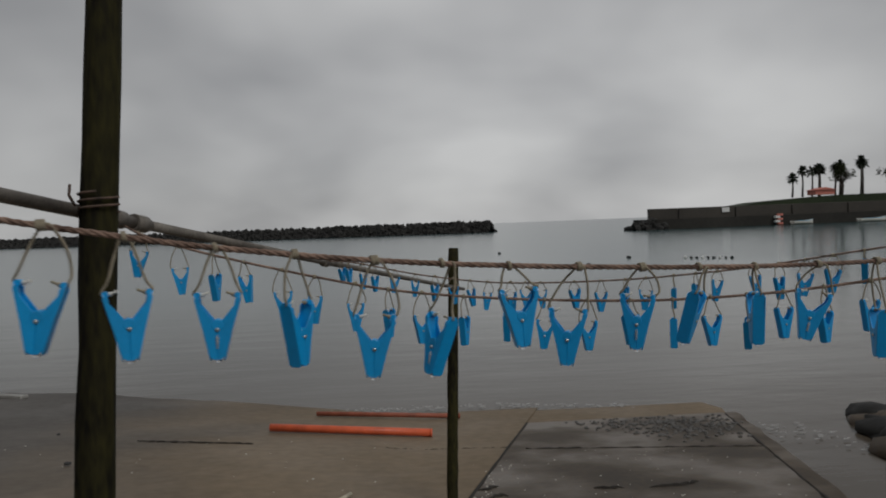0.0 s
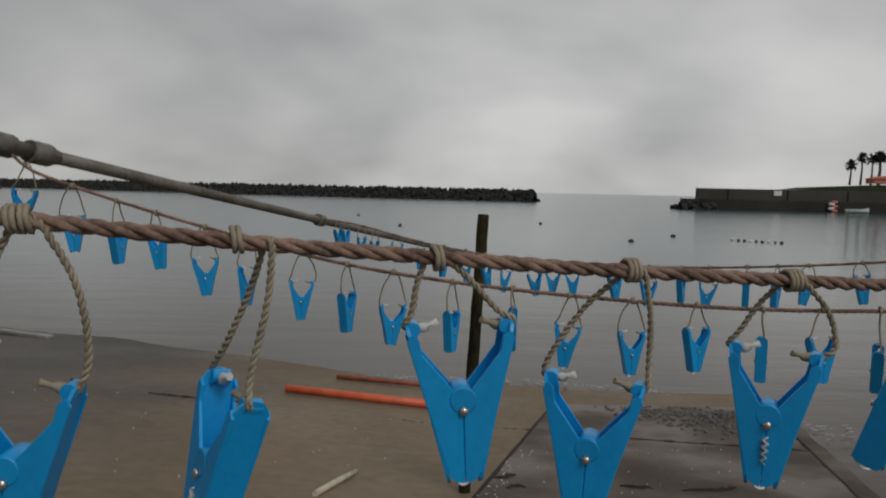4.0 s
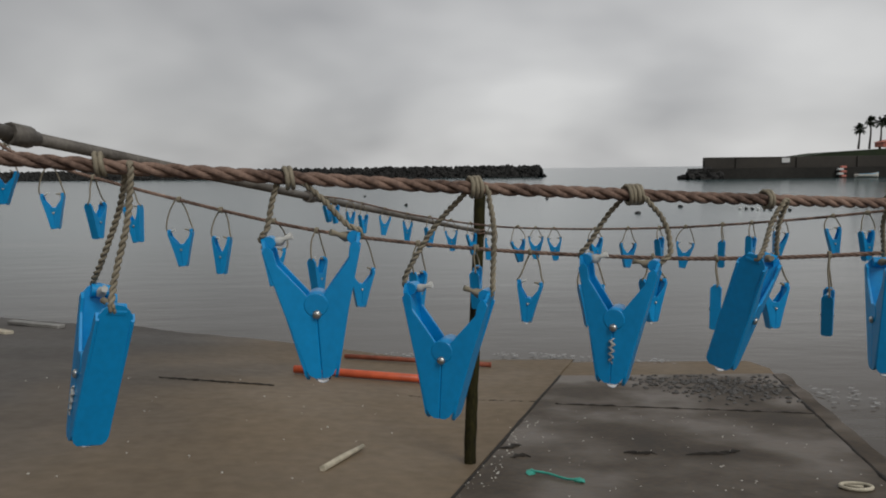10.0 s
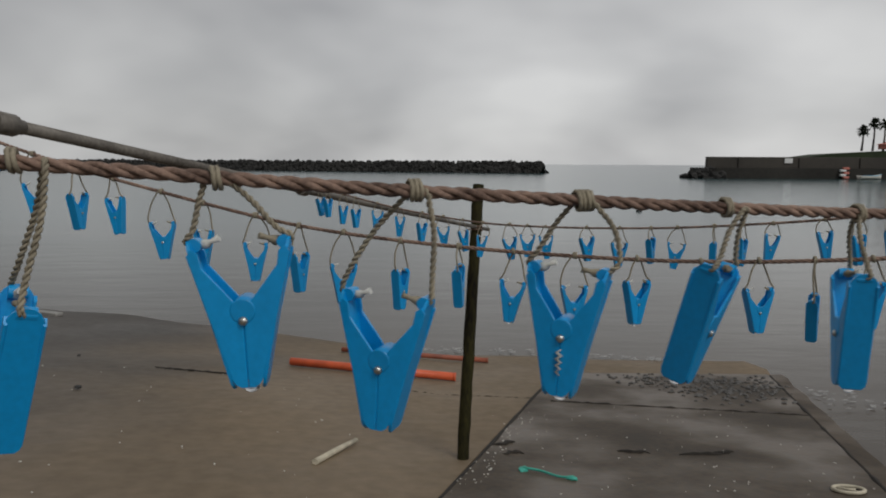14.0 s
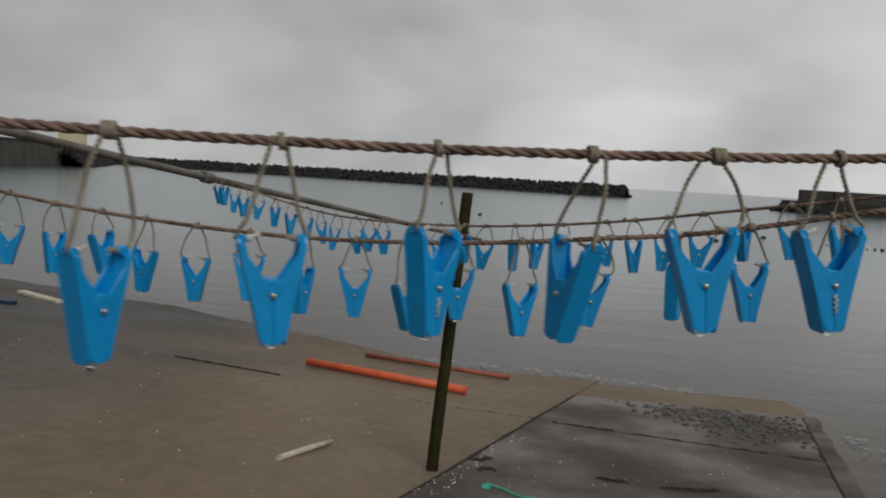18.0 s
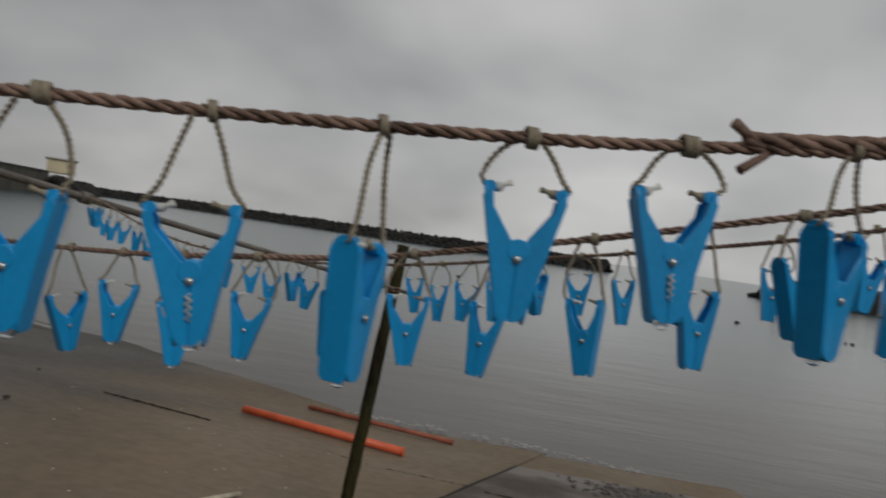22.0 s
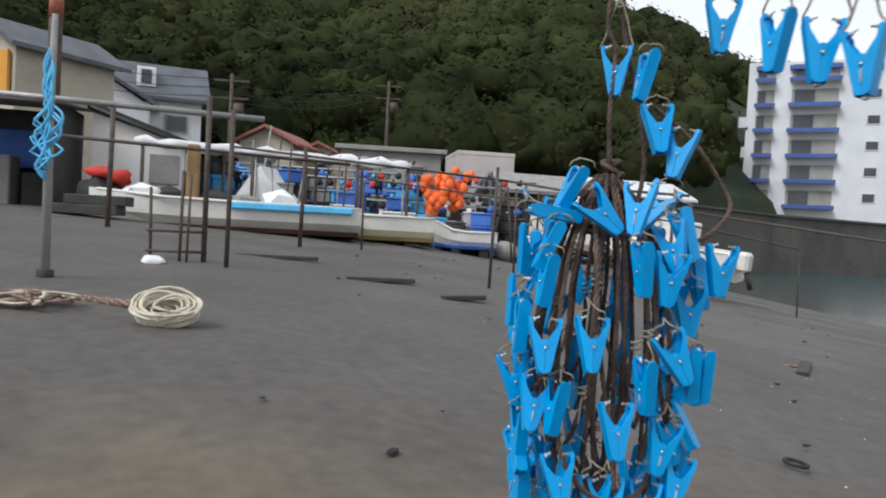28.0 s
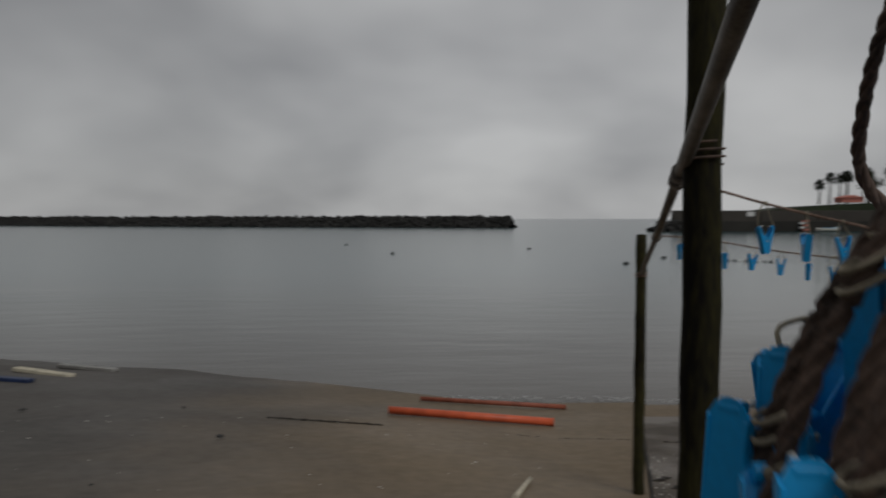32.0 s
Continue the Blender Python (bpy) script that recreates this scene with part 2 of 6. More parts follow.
M_REDC = mat("red_cloth", (0.55, 0.04, 0.025), 0.8, vary=0.3, scale=2, fine=20, bump=0.2)
M_BLUEC = mat("blue_sheet", (0.045, 0.14, 0.46), 0.6, vary=0.2, scale=2, fine=20, bump=0.2)
M_NAVY = mat("navy_wet_paint", (0.012, 0.026, 0.075), 0.5, vary=0.3, scale=3, fine=30, bump=0.2)
M_HIVIS = mat("orange_plastic", (0.85, 0.15, 0.025), 0.6, vary=0.2, scale=3, fine=30, bump=0.1)
M_WHITEP = mat("white_plastic", (0.75, 0.75, 0.73), 0.45, vary=0.1, scale=3, fine=30, bump=0.05)
M_COIL = mat("pale_rope", (0.52, 0.47, 0.36), 0.85, vary=0.25, scale=10, fine=120, bump=0.4)
M_NETB = mat("grey_blue_net", (0.06, 0.085, 0.11), 0.8, vary=0.35, scale=6, fine=60, bump=0.4)
M_TEAL = mat("teal_net", (0.05, 0.35, 0.27), 0.7, vary=0.25, scale=20, fine=200, bump=0.4)
M_PEBBLE = mat("grey_pebble", (0.085, 0.08, 0.074), 0.6, vary=0.5, scale=9, fine=80, bump=0.2)
M_SHELL = mat("white_shell", (0.6, 0.58, 0.52), 0.6, vary=0.15, scale=30, fine=200, bump=0.1)
M_REDW = mat("pale_red_paint", (0.60, 0.20, 0.15), 0.6, vary=0.1, scale=1, fine=10, bump=0.02)
M_FOAM = mat("sea_foam", (0.34, 0.34, 0.33), 0.8, vary=0.2, scale=9, fine=70, bump=0.6)


def sea_material():
    m = bpy.data.materials.new("sea_water")
    m.use_nodes = True
    nt, nd = m.node_tree, m.node_tree.nodes
    bs = nd["Principled BSDF"]
    geo = nd.new("ShaderNodeNewGeometry")
    sep = nd.new("ShaderNodeSeparateXYZ")
    nt.links.new(geo.outputs["Position"], sep.inputs[0])
    # silt stirred up by the waves near the beach
    silt = nd.new("ShaderNodeMapRange")
    silt.inputs["From Min"].default_value, silt.inputs["From Max"].default_value = 9.0, 34.0
    nt.links.new(sep.outputs[1], silt.inputs["Value"])
    mix = nd.new("ShaderNodeMix")
    mix.data_type = "RGBA"
    mix.inputs["A"].default_value = (0.08, 0.066, 0.05, 1)
    mix.inputs["B"].default_value = (0.030, 0.066, 0.070, 1)
    nt.links.new(silt.outputs[0], mix.inputs["Factor"])
    nt.links.new(mix.outputs["Result"], bs.inputs["Base Color"])
    bs.inputs["Roughness"].default_value = 0.16
    bs.inputs["IOR"].default_value = 1.33
    mp = nd.new("ShaderNodeMapping")
    mp.inputs["Scale"].default_value = (0.5, 1.5, 1)
    nt.links.new(geo.outputs["Position"], mp.inputs[0])
    hs = []
    for s, d in ((0.9, 4.0), (5.0, 3.0)):
        n = nd.new("ShaderNodeTexNoise")
        n.inputs["Scale"].default_value, n.inputs["Detail"].default_value = s, d
        nt.links.new(mp.outputs[0], n.inputs["Vector"])
        hs.append(n.outputs[0])
    b1, b2 = nd.new("ShaderNodeBump"), nd.new("ShaderNodeBump")
    b1.inputs["Strength"].default_value, b1.inputs["Distance"].default_value = 0.065, 0.2
    b2.inputs["Strength"].default_value, b2.inputs["Distance"].default_value = 0.08, 0.03
    nt.links.new(hs[0], b1.inputs["Height"])
    nt.links.new(hs[1], b2.inputs["Height"])
    nt.links.new(b1.outputs[0], b2.inputs["Normal"])
    nt.links.new(b2.outputs[0], bs.inputs["Normal"])
    return m


M_SEA = sea_material()


def drifted(m, sand_a, sand_b, tan_a, tan_b, x_from, x_to):
    """Sand blown over the concrete, thicker towards the beach, with a ragged margin."""
    nt, nd = m.node_tree, m.node_tree.nodes
    bs = nd["Principled BSDF"]
    geo, sep = nd.new("ShaderNodeNewGeometry"), nd.new("ShaderNodeSeparateXYZ")
    nt.links.new(geo.outputs["Position"], sep.inputs[0])
    n1, n2 = nd.new("ShaderNodeTexNoise"), nd.new("ShaderNodeTexNoise")
    n1.inputs["Scale"].default_value, n1.inputs["Detail"].default_value = 0.55, 5.0
    n2.inputs["Scale"].default_value, n2.inputs["Detail"].default_value = 9.0, 3.0
    for n in (n1, n2):
        nt.links.new(geo.outputs["Position"], n.inputs["Vector"])
    a1, a2 = nd.new("ShaderNodeMath"), nd.new("ShaderNodeMath")
    a1.operation = "MULTIPLY_ADD"
    a1.inputs[1].default_value = 3.0
    nt.links.new(n1.outputs[0], a1.inputs[0])
    nt.links.new(sep.outputs[0], a1.inputs[2])
    mr = nd.new("ShaderNodeMapRange")
    mr.interpolation_type = "SMOOTHSTEP"
    mr.inputs["From Min"].default_value, mr.inputs["From Max"].default_value = x_from + 1.5, x_to + 1.5
    nt.links.new(a1.outputs[0], mr.inputs["Value"])
    sand, tan, mix = nd.new("ShaderNodeMix"), nd.new("ShaderNodeMix"), nd.new("ShaderNodeMix")
    sand.data_type = tan.data_type = mix.data_type = "RGBA"
    tan.inputs["A"].default_value, tan.inputs["B"].default_value = (*tan_a, 1), (*tan_b, 1)
    spread = nd.new("ShaderNodeMapRange")
    spread.inputs["From Min"].default_value, spread.inputs["From Max"].default_value = 0.32, 0.68
    blend = nd.new("ShaderNodeMix")
    blend.inputs["Factor"].default_value = 0.5
    nt.links.new(n1.outputs[0], blend.inputs["A"])
    nt.links.new(n2.outputs[0], blend.inputs["B"])
    nt.links.new(blend.outputs["Result"], spread.inputs["Value"])
    sand.inputs["A"].default_value, sand.inputs["B"].default_value = (*sand_a, 1), (*sand_b, 1)
    nt.links.new(spread.outputs[0], sand.inputs["Factor"])
    nt.links.new(spread.outputs[0], tan.inputs["Factor"])
    nt.links.new(mr.outputs[0], mix.inputs["Factor"])
    nt.links.new(sand.outputs["Result"], mix.inputs["A"])
    nt.links.new(tan.outputs["Result"], mix.inputs["B"])
    nt.links.new(mix.outputs["Result"], bs.inputs["Base Color"])


for ground_mat in (M_SAND, M_APRON):
    drifted(ground_mat, (0.066, 0.060, 0.053), (0.112, 0.101, 0.089), (0.138, 0.102, 0.063), (0.218, 0.164, 0.106), -4.6, -0.9)

# ---- mesh tools ----
def part(name, bm, material, parent=None, label=""):
    """Links a bmesh, or a mesh that is already made, as one object; under parent if there is one."""
    if isinstance(bm, bpy.types.Mesh):
        me = bm
    else:
        me = bpy.data.meshes.new(name)
        bm.to_mesh(me)
        bm.free()
    if not me.materials:
        me.materials.append(material)
    ob = new(name, me)
    if parent:
        ob.parent = parent
    if label:
        ob["label"] = label
    return ob


def thing(name, label, category, group="", m=None, kind=""):
    ob = tagged(new(name), label, category, group, kind)
    ob.empty_display_size = 0.05
    if m is not None:
        ob.matrix_world = m
    return ob


def add_box(bm, size, m=None, bevel=0.0):
    made = bmesh.ops.create_cube(bm, size=1.0, matrix=(m or Matrix()) @ Matrix.Diagonal((*size, 1)))
    if bevel:
        edges = list({e for v in made["verts"] for e in v.link_edges})
        bmesh.ops.bevel(bm, geom=edges, offset=bevel, segments=1, affect="EDGES")
    return bm


def box(size, m=None, bevel=0.0):
    return add_box(bmesh.new(), size, m, bevel)


def add_tube(bm, points, radius, sides=8, wob=0.0, cap=True):
    """A round tube along points; radius may be a list, one a point."""
    pts = [Vector(p) for p in points]
    radii = radius if isinstance(radius, (list, tuple)) else [radius] * len(pts)
    rings, side = [], None
    for i, p in enumerate(pts):
        d = (pts[min(i + 1, len(pts) - 1)] - pts[max(i - 1, 0)]).normalized()
        if side is None:
            side = d.orthogonal().normalized()
        side = (side - d * side.dot(d)).normalized()
        up = d.cross(side)
        r = radii[i]
        ring = []
        for k in range(sides):
            a = 2 * math.pi * k / sides
            rr = r * (1 + wob * (random.random() - 0.5))
            ring.append(bm.verts.new(p + (side * math.cos(a) + up * math.sin(a)) * rr))
        rings.append(ring)
    for a, b in zip(rings, rings[1:]):
        for k in range(sides):
            f = bm.faces.new((a[k], a[(k + 1) % sides], b[(k + 1) % sides], b[k]))
            f.smooth = True
    if cap:
        bm.faces.new(rings[0][::-1])
        bm.faces.new(rings[-1])
    return bm


def tube(points, radius, sides=8, wob=0.0):
    return add_tube(bmesh.new(), points, radius, sides, wob)


def add_prism(bm, outline, depth, m=None):
    """A flat outline of (x, z) pulled out by depth along y, centred on y = 0."""
    m = m or Matrix()
    a = [bm.verts.new(m @ Vector((x, -depth / 2, z))) for x, z in outline]
    b = [bm.verts.new(m @ Vector((x, depth / 2, z))) for x, z in outline]
    bm.faces.new(a)
    bm.faces.new(b[::-1])
    for i in range(len(a)):
        j = (i + 1) % len(a)
        bm.faces.new((a[j], a[i], b[i], b[j]))
    return bm


def prism(outline, depth, m=None):
    return add_prism(bmesh.new(), outline, depth, m)


def smooth_line(keys, n):
    """n points on a smooth line through the keys (Catmull-Rom)."""
    k = [Vector(p) for p in keys]
    k = [k[0] * 2 - k[1]] + k + [k[-1] * 2 - k[-2]]
    out = []
    spans = len(k) - 3
    for i in range(n):
        u = i / (n - 1) * spans
        s = min(int(u), spans - 1)
        t = u - s
        a, b, c, d = k[s:s + 4]
        out.append(0.5 * (2 * b + (c - a) * t + (2 * a - 5 * b + 4 * c - d) * t * t + (3 * b - a - 3 * c + d) * t ** 3))
    return out


def laid_rope(points, radius, pitch, strands=3, per_turn=9, sides=5):
    """Strands twisted round a line, as one bmesh per strand."""
    pts = [Vector(p) for p in points]
    run = [0.0]
    for a, b in zip(pts, pts[1:]):
        run.append(run[-1] + (b - a).length)
    steps = max(8, int(run[-1] / pitch * per_turn))
    line, j = [], 0
    for i in range(steps + 1):
        s = run[-1] * i / steps
        while j < len(pts) - 2 and run[j + 1] < s:
            j += 1
        u = (s - run[j]) / max(run[j + 1] - run[j], 1e-9)
        line.append((pts[j].lerp(pts[j + 1], u), (pts[j + 1] - pts[j]).normalized(), s))
    out = []
    for k in range(strands):
        curve = []
        for p, d, s in line:
            side = d.cross(Vector((0, 0, 1)) if abs(d.z) < 0.9 else Vector((1, 0, 0))).normalized()
            up = d.cross(side)
            a = 2 * math.pi * (s / pitch + k / strands)
            curve.append(p + (side * math.cos(a) + up * math.sin(a)) * radius * 0.52)
        out.append(tube(curve, radius * 0.56, sides))
    return out


def rough_stone(r, seed, flat=0.7, sub=1):
    bm = bmesh.new()
    bmesh.ops.create_icosphere(bm, subdivisions=sub, radius=r)
    rnd = random.Random(seed)
    for v in bm.verts:
        v.co *= 0.75 + 0.5 * rnd.random()
        v.co.z *= flat
    for f in bm.faces:
        f.smooth = sub > 1
    return bm


def on_line(keys, x):
    """The point of a broken line at the given x."""
    for a, b in zip(keys, keys[1:]):
        if a[0] <= x <= b[0]:
            u = (x - a[0]) / (b[0] - a[0])
            return Vector(a).lerp(Vector(b), u)
    return Vector(keys[-1])

# ---- ground, slipway, sea ----
SEA_Z = -2.5


def right_edge(y):
    """Where the slipway's concrete ends towards the water, as x."""
    return 3.10 + (y - 5.15) * 0.275


def ground_z(x, y):
    z = -1.29 - 0.127 * (y if y > 0 else 0.5 * max(y, -8.0))
    if x < 0:
        z += 0.9 * (1 - math.exp(x / 12))
    if x < -24:
        z += min(0.5, (-24 - x) * 0.03) * max(0.0, min(1.0, (9 - y) / 6))
    if -6 < y < 40:
        over = x - (right_edge(y) - 0.2)
        if over > 0:
            z -= min(over, 1.0) * 1.6
    return max(z, -7.0)


def stepped(*runs):
    out = []
    for a, b, n in runs:
        out += [a + (b - a) * i / n for i in range(n)]
    return out + [runs[-1][1]]


def ground_sheet():
    xs = stepped((-2500, -200, 6), (-200, -40, 10), (-40, -12, 20), (-12, 6, 60), (6, 40, 10), (40, 2500, 8))
    ys = stepped((-2500, -100, 5), (-100, -12, 8), (-12, 16, 70), (16, 60, 14), (60, 2500, 8))
    verts = []
    for y in ys:
        for x in xs:
            z = ground_z(x, y)
            if x < -3 and -12 < y < 16 and x > -40:
                z += 0.035 * noise.noise((x * 0.5, y * 0.9, 0)) + 0.012 * noise.noise((x * 2.1, y * 2.6, 3))
            verts.append((x, y, z))
    nx = len(xs)
    faces = [(j * nx + i, j * nx + i + 1, (j + 1) * nx + i + 1, (j + 1) * nx + i) for j in range(len(ys) - 1) for i in range(nx - 1)]
    me = bpy.data.meshes.new("ground")
    me.from_pydata(verts, [], faces)
    for p in me.polygons:
        p.use_smooth = True
    return tagged(part("ground", me, M_SAND), "dark wet sand beach sloping into the harbour", "ground", kind="structure")


ground_sheet()


def joint_x(y):
    """The long joint between the two fields of concrete, as x."""
    return 0.09 + (y - 4.17) * 0.29


def field(name, x0f, x1f, cuts, lift, material, label, cols=6, feather=False):
    bm = bmesh.new()
    rows = []
    for y in cuts:
        row = []
        for c in range(cols + 1):
            x = x0f(y) + (x1f(y) - x0f(y)) * c / cols
            z = -1.29 - 0.127 * (y if y > 0 else 0.5 * y) + (0.9 * (1 - math.exp(x / 12)) if x < 0 else 0)
            thin = max(0.0, 1 - 1.5 * c / cols) if feather else 0.0
            row.append(bm.verts.new((x, y, z + lift - 0.02 * thin - (0.06 if feather and c == 0 else 0.0))))
        rows.append(row)
    for a, b in zip(rows, rows[1:]):
        for i in range(cols):
            bm.faces.new((a[i], a[i + 1], b[i + 1], b[i]))
    geom = bmesh.ops.extrude_face_region(bm, geom=list(bm.faces))
    bmesh.ops.translate(bm, vec=(0, 0, -0.5), verts=[v for v in geom["geom"] if isinstance(v, bmesh.types.BMVert)])
    bmesh.ops.recalc_face_normals(bm, faces=bm.faces)
    return tagged(part(name, bm, material), label, "pavement", kind="structure")


GAP = 0.016
field("pavement_slipway", lambda y: joint_x(y) + GAP, lambda y: right_edge(y) - 0.27, [-6, -3, 0, 1.5, 3, 4.5, 5.5, 6.3, 7.0, 7.7, 8.3], 0.02, M_SLAB,
      "wet dark concrete slipway field with cracks and shell grit")
field("pavement_kerb", lambda y: right_edge(y) - 0.255, lambda y: right_edge(y) - 0.12 + 0.012 * math.sin(y * 7.3) + 0.008 * math.sin(y * 19.0), [-6, -2] + [0.25 * i for i in range(34)], 0.025, M_KERB,
      "brown worn concrete edge strip of the slipway")
field("pavement_apron", lambda y: -3.1 - 0.21 * (7.6 - y), lambda y: joint_x(y) - GAP, [-6 + 0.32 * i for i in range(50)], 0.018, M_APRON,
      "sand-coloured wet concrete apron beside the slipway", cols=30, feather=True)


def sea():
    xs = stepped((-4500, -300, 6), (-300, -60, 8), (-60, 60, 30), (60, 300, 8), (300, 4500, 6))
    ys = stepped((-60, 2.0, 12), (2.0, 40, 30), (40, 300, 20), (300, 4500, 8))
    verts = [(x, y, SEA_Z + (0.02 * noise.noise((x * 0.15, y * 0.5, 0)) if abs(x) < 60 and y < 60 else 0)) for y in ys for x in xs]
    nx = len(xs)
    faces = [(j * nx + i, j * nx + i + 1, (j + 1) * nx + i + 1, (j + 1) * nx + i) for j in range(len(ys) - 1) for i in range(nx - 1)]
    me = bpy.data.meshes.new("water")
    me.from_pydata(verts, [], faces)
    for p in me.polygons:
        p.use_smooth = True
    tagged(part("water_harbour", me, M_SEA), "calm grey-green harbour water with small ripples", "water", kind="structure")


sea()

# ---- drying frame: posts, bar, lines ----
BAR_A, BAR_B = Vector((-1.192, 0.011, 0.324)), Vector((-0.434, 2.63, -0.05))


def bar_at(y):
    return BAR_A.lerp(BAR_B, (y - BAR_A.y) / (BAR_B.y - BAR_A.y))


def timber_post(x, y, z0, z1, r0, r1, lean, label, seed):
    random.seed(seed)
    root = thing("timber_post", label, "post", "posts of the drying frame", pose(x, y, z0))
    n = 22
    pts = [Vector((lean[0] * (i / n) + 0.006 * noise.noise((i * 0.5, seed, 0)), lean[1] * (i / n) + 0.006 * noise.noise((i * 0.5, seed, 7)), (z1 - z0) * i / n)) for i in range(n + 1)]
    part("trunk", tube(pts, [r0 + (r1 - r0) * i / n for i in range(n + 1)], 12, 0.13), M_POST, root)
    return root


big_post = timber_post(-0.84, 1.174, ground_z(-0.84, 1.174) - 0.1, 1.75, 0.041, 0.036, (0.128, 0.266), "tall dark mossy timber post on the apron", 3)
far_post = timber_post(0.153, 4.71, ground_z(0.153, 4.71) - 0.1, -0.095, 0.04, 0.037, (0.10, 0.315), "short dark timber post carrying the bar's end", 5)
right_post = timber_post(1.97, 0.82, ground_z(1.97, 0.82) - 0.05, 0.5, 0.05, 0.045, (0.0, 0.0), "dark timber post holding the lines' ends", 8)

frame_bar = thing("frame_bar", "long weathered pipe bar lashed to timber posts", "bar")
part("upper_pipe", tube([bar_at(-2.6), bar_at(-1), bar_at(0.6), bar_at(1.54)], 0.0145, 12), M_PIPE, frame_bar)
part("lower_pipe", tube([bar_at(1.42), bar_at(2.63), (0.06, 4.35, -0.29), (0.34, 5.3, -0.42)], 0.0125, 12), M_PIPE, frame_bar)
for yy in (1.42, 1.50):
    part("coupler", tube([bar_at(yy - 0.022), bar_at(yy + 0.022)], 0.021, 10), M_PIPE, frame_bar)
part("clamp", tube([bar_at(2.61), bar_at(2.65)], 0.02, 10), M_PIPE, frame_bar)
part("lashing", tube([Vector((-0.776 + 0.0405 * math.cos(a), 1.306 + 0.0405 * math.sin(a), 0.135 + 0.0025 * a)) for a in [i * 0.45 for i in range(40)]], 0.0028, 5), M_ROPED, frame_bar)
part("lashing_end", tube([(-0.813, 1.275, 0.15), (-0.82, 1.265, 0.172), (-0.816, 1.263, 0.195)], 0.0032, 5), M_ROPED, frame_bar)
part("lashing", tube([Vector((0.235 + 0.045 * math.cos(a), 4.97 + 0.045 * math.sin(a), -0.40 + 0.003 * a)) for a in [i * 0.5 for i in range(26)]], 0.004, 5), M_ROPE, frame_bar)

LINE_1 = [(-1.193, 0.026, 0.336), (-1.11, 0.056, 0.290), (-1.04, 0.081, 0.262), (-0.948, 0.113, 0.229), (-0.80, 0.166, 0.187), (-0.66, 0.216, 0.149), (-0.51, 0.270, 0.111), (-0.40, 0.309, 0.087), (-0.30, 0.345, 0.068), (-0.16, 0.383, 0.049),
          (-0.02, 0.418, 0.036), (0.13, 0.458, 0.026), (0.28, 0.508, 0.018), (0.42, 0.554, 0.014), (0.56, 0.598, 0.014), (0.70, 0.632, 0.017), (0.86, 0.660, 0.024), (1.0, 0.685, 0.034), (1.08, 0.701, 0.043), (1.25, 0.733, 0.065), (1.5, 0.775, 0.115), (1.95, 0.82, 0.24)]
LINE_2 = [(-0.775, 1.435, 0.108), (-0.70, 1.37, 0.078)] + [(x, 1.20 - 0.24 * x, z) for x, z in ((-0.62, 0.053), (-0.5, 0.021), (-0.32, -0.021), (-0.165, -0.052), (0.0, -0.071), (0.2, -0.083), (0.4, -0.086), (0.6, -0.075), (0.76, -0.056), (0.87, -0.040), (0.985, -0.014), (1.05, 0.001), (1.19, 0.037), (1.25, 0.053), (1.5, 0.13), (1.95, 0.25))]
LINE_3 = [(x, 2.627 - 0.81 * (x + 0.434), z) for x, z in ((-0.434, -0.045), (-0.3, -0.055), (-0.08, -0.095), (0.147, -0.119), (0.34, -0.118), (0.56, -0.103), (0.75, -0.078), (0.88, -0.055), (1.0, -0.029), (1.08, -0.012), (1.16, 0.006), (1.4, 0.07))] + [(1.95, 0.79, 0.26)]


def main_line(keys, radius, pitch, label):
    root = thing("drying_line", label, "rope", "drying lines", Matrix.Translation(keys[0]))
    base = Vector(keys[0])
    for bm in laid_rope([p - base for p in smooth_line(keys, 240)], radius, pitch):
        part("strand", bm, M_ROPE, root)
    return root


line_1 = main_line(LINE_1, 0.0029, 0.027, "brown three-strand rope strung with blue pegs")
line_2 = main_line(LINE_2, 0.0029, 0.027, "brown twisted rope tied near the tall post")
line_3 = main_line(LINE_3, 0.0028, 0.027, "thin dark twisted rope tied to the bar's clamp")
# splice with loose strand ends
for bm in laid_rope([Vector(p) - Vector(LINE_1[0]) + Vector((0, 0, 0.003)) for p in smooth_line([(1.085, 0.702, 0.044), (1.15, 0.714, 0.052), (1.25, 0.733, 0.066)], 30)], 0.0042, 0.04):
    part("splice", bm, M_ROPE, line_1)
for a, b in (((1.092, 0.702, 0.046), (1.079, 0.698, 0.054)), ((1.096, 0.702, 0.042), (1.084, 0.697, 0.033)), ((1.205, 0.722, 0.062), (1.214, 0.716, 0.07)), ((1.23, 0.728, 0.062), (1.236, 0.722, 0.049))):
    part("strand_end", tube([Vector(a) - Vector(LINE_1[0]), Vector(b) - Vector(LINE_1[0])], [0.0020, 0.0026], 6), M_ROPE, line_1)
part("tie_end", tube([Vector(p) for p in ((0.0, 0, -0.01), (0.0, 0.006, 0.012), (0.0, 0.02, 0.028), (0.0, 0.028, 0.034), (0.0, 0.033, 0.046))], 0.0027, 6), M_ROPE, line_1)
part("tie_knot", tube([Vector((0.02 * math.cos(a), 0.006 * a / 3 - 0.012, 0.02 * math.sin(a) - 0.005)) for a in [i * 0.5 for i in range(26)]], 0.0035, 6), M_ROPE, line_1)

# ---- the pegs ----
PEG = 0.0765


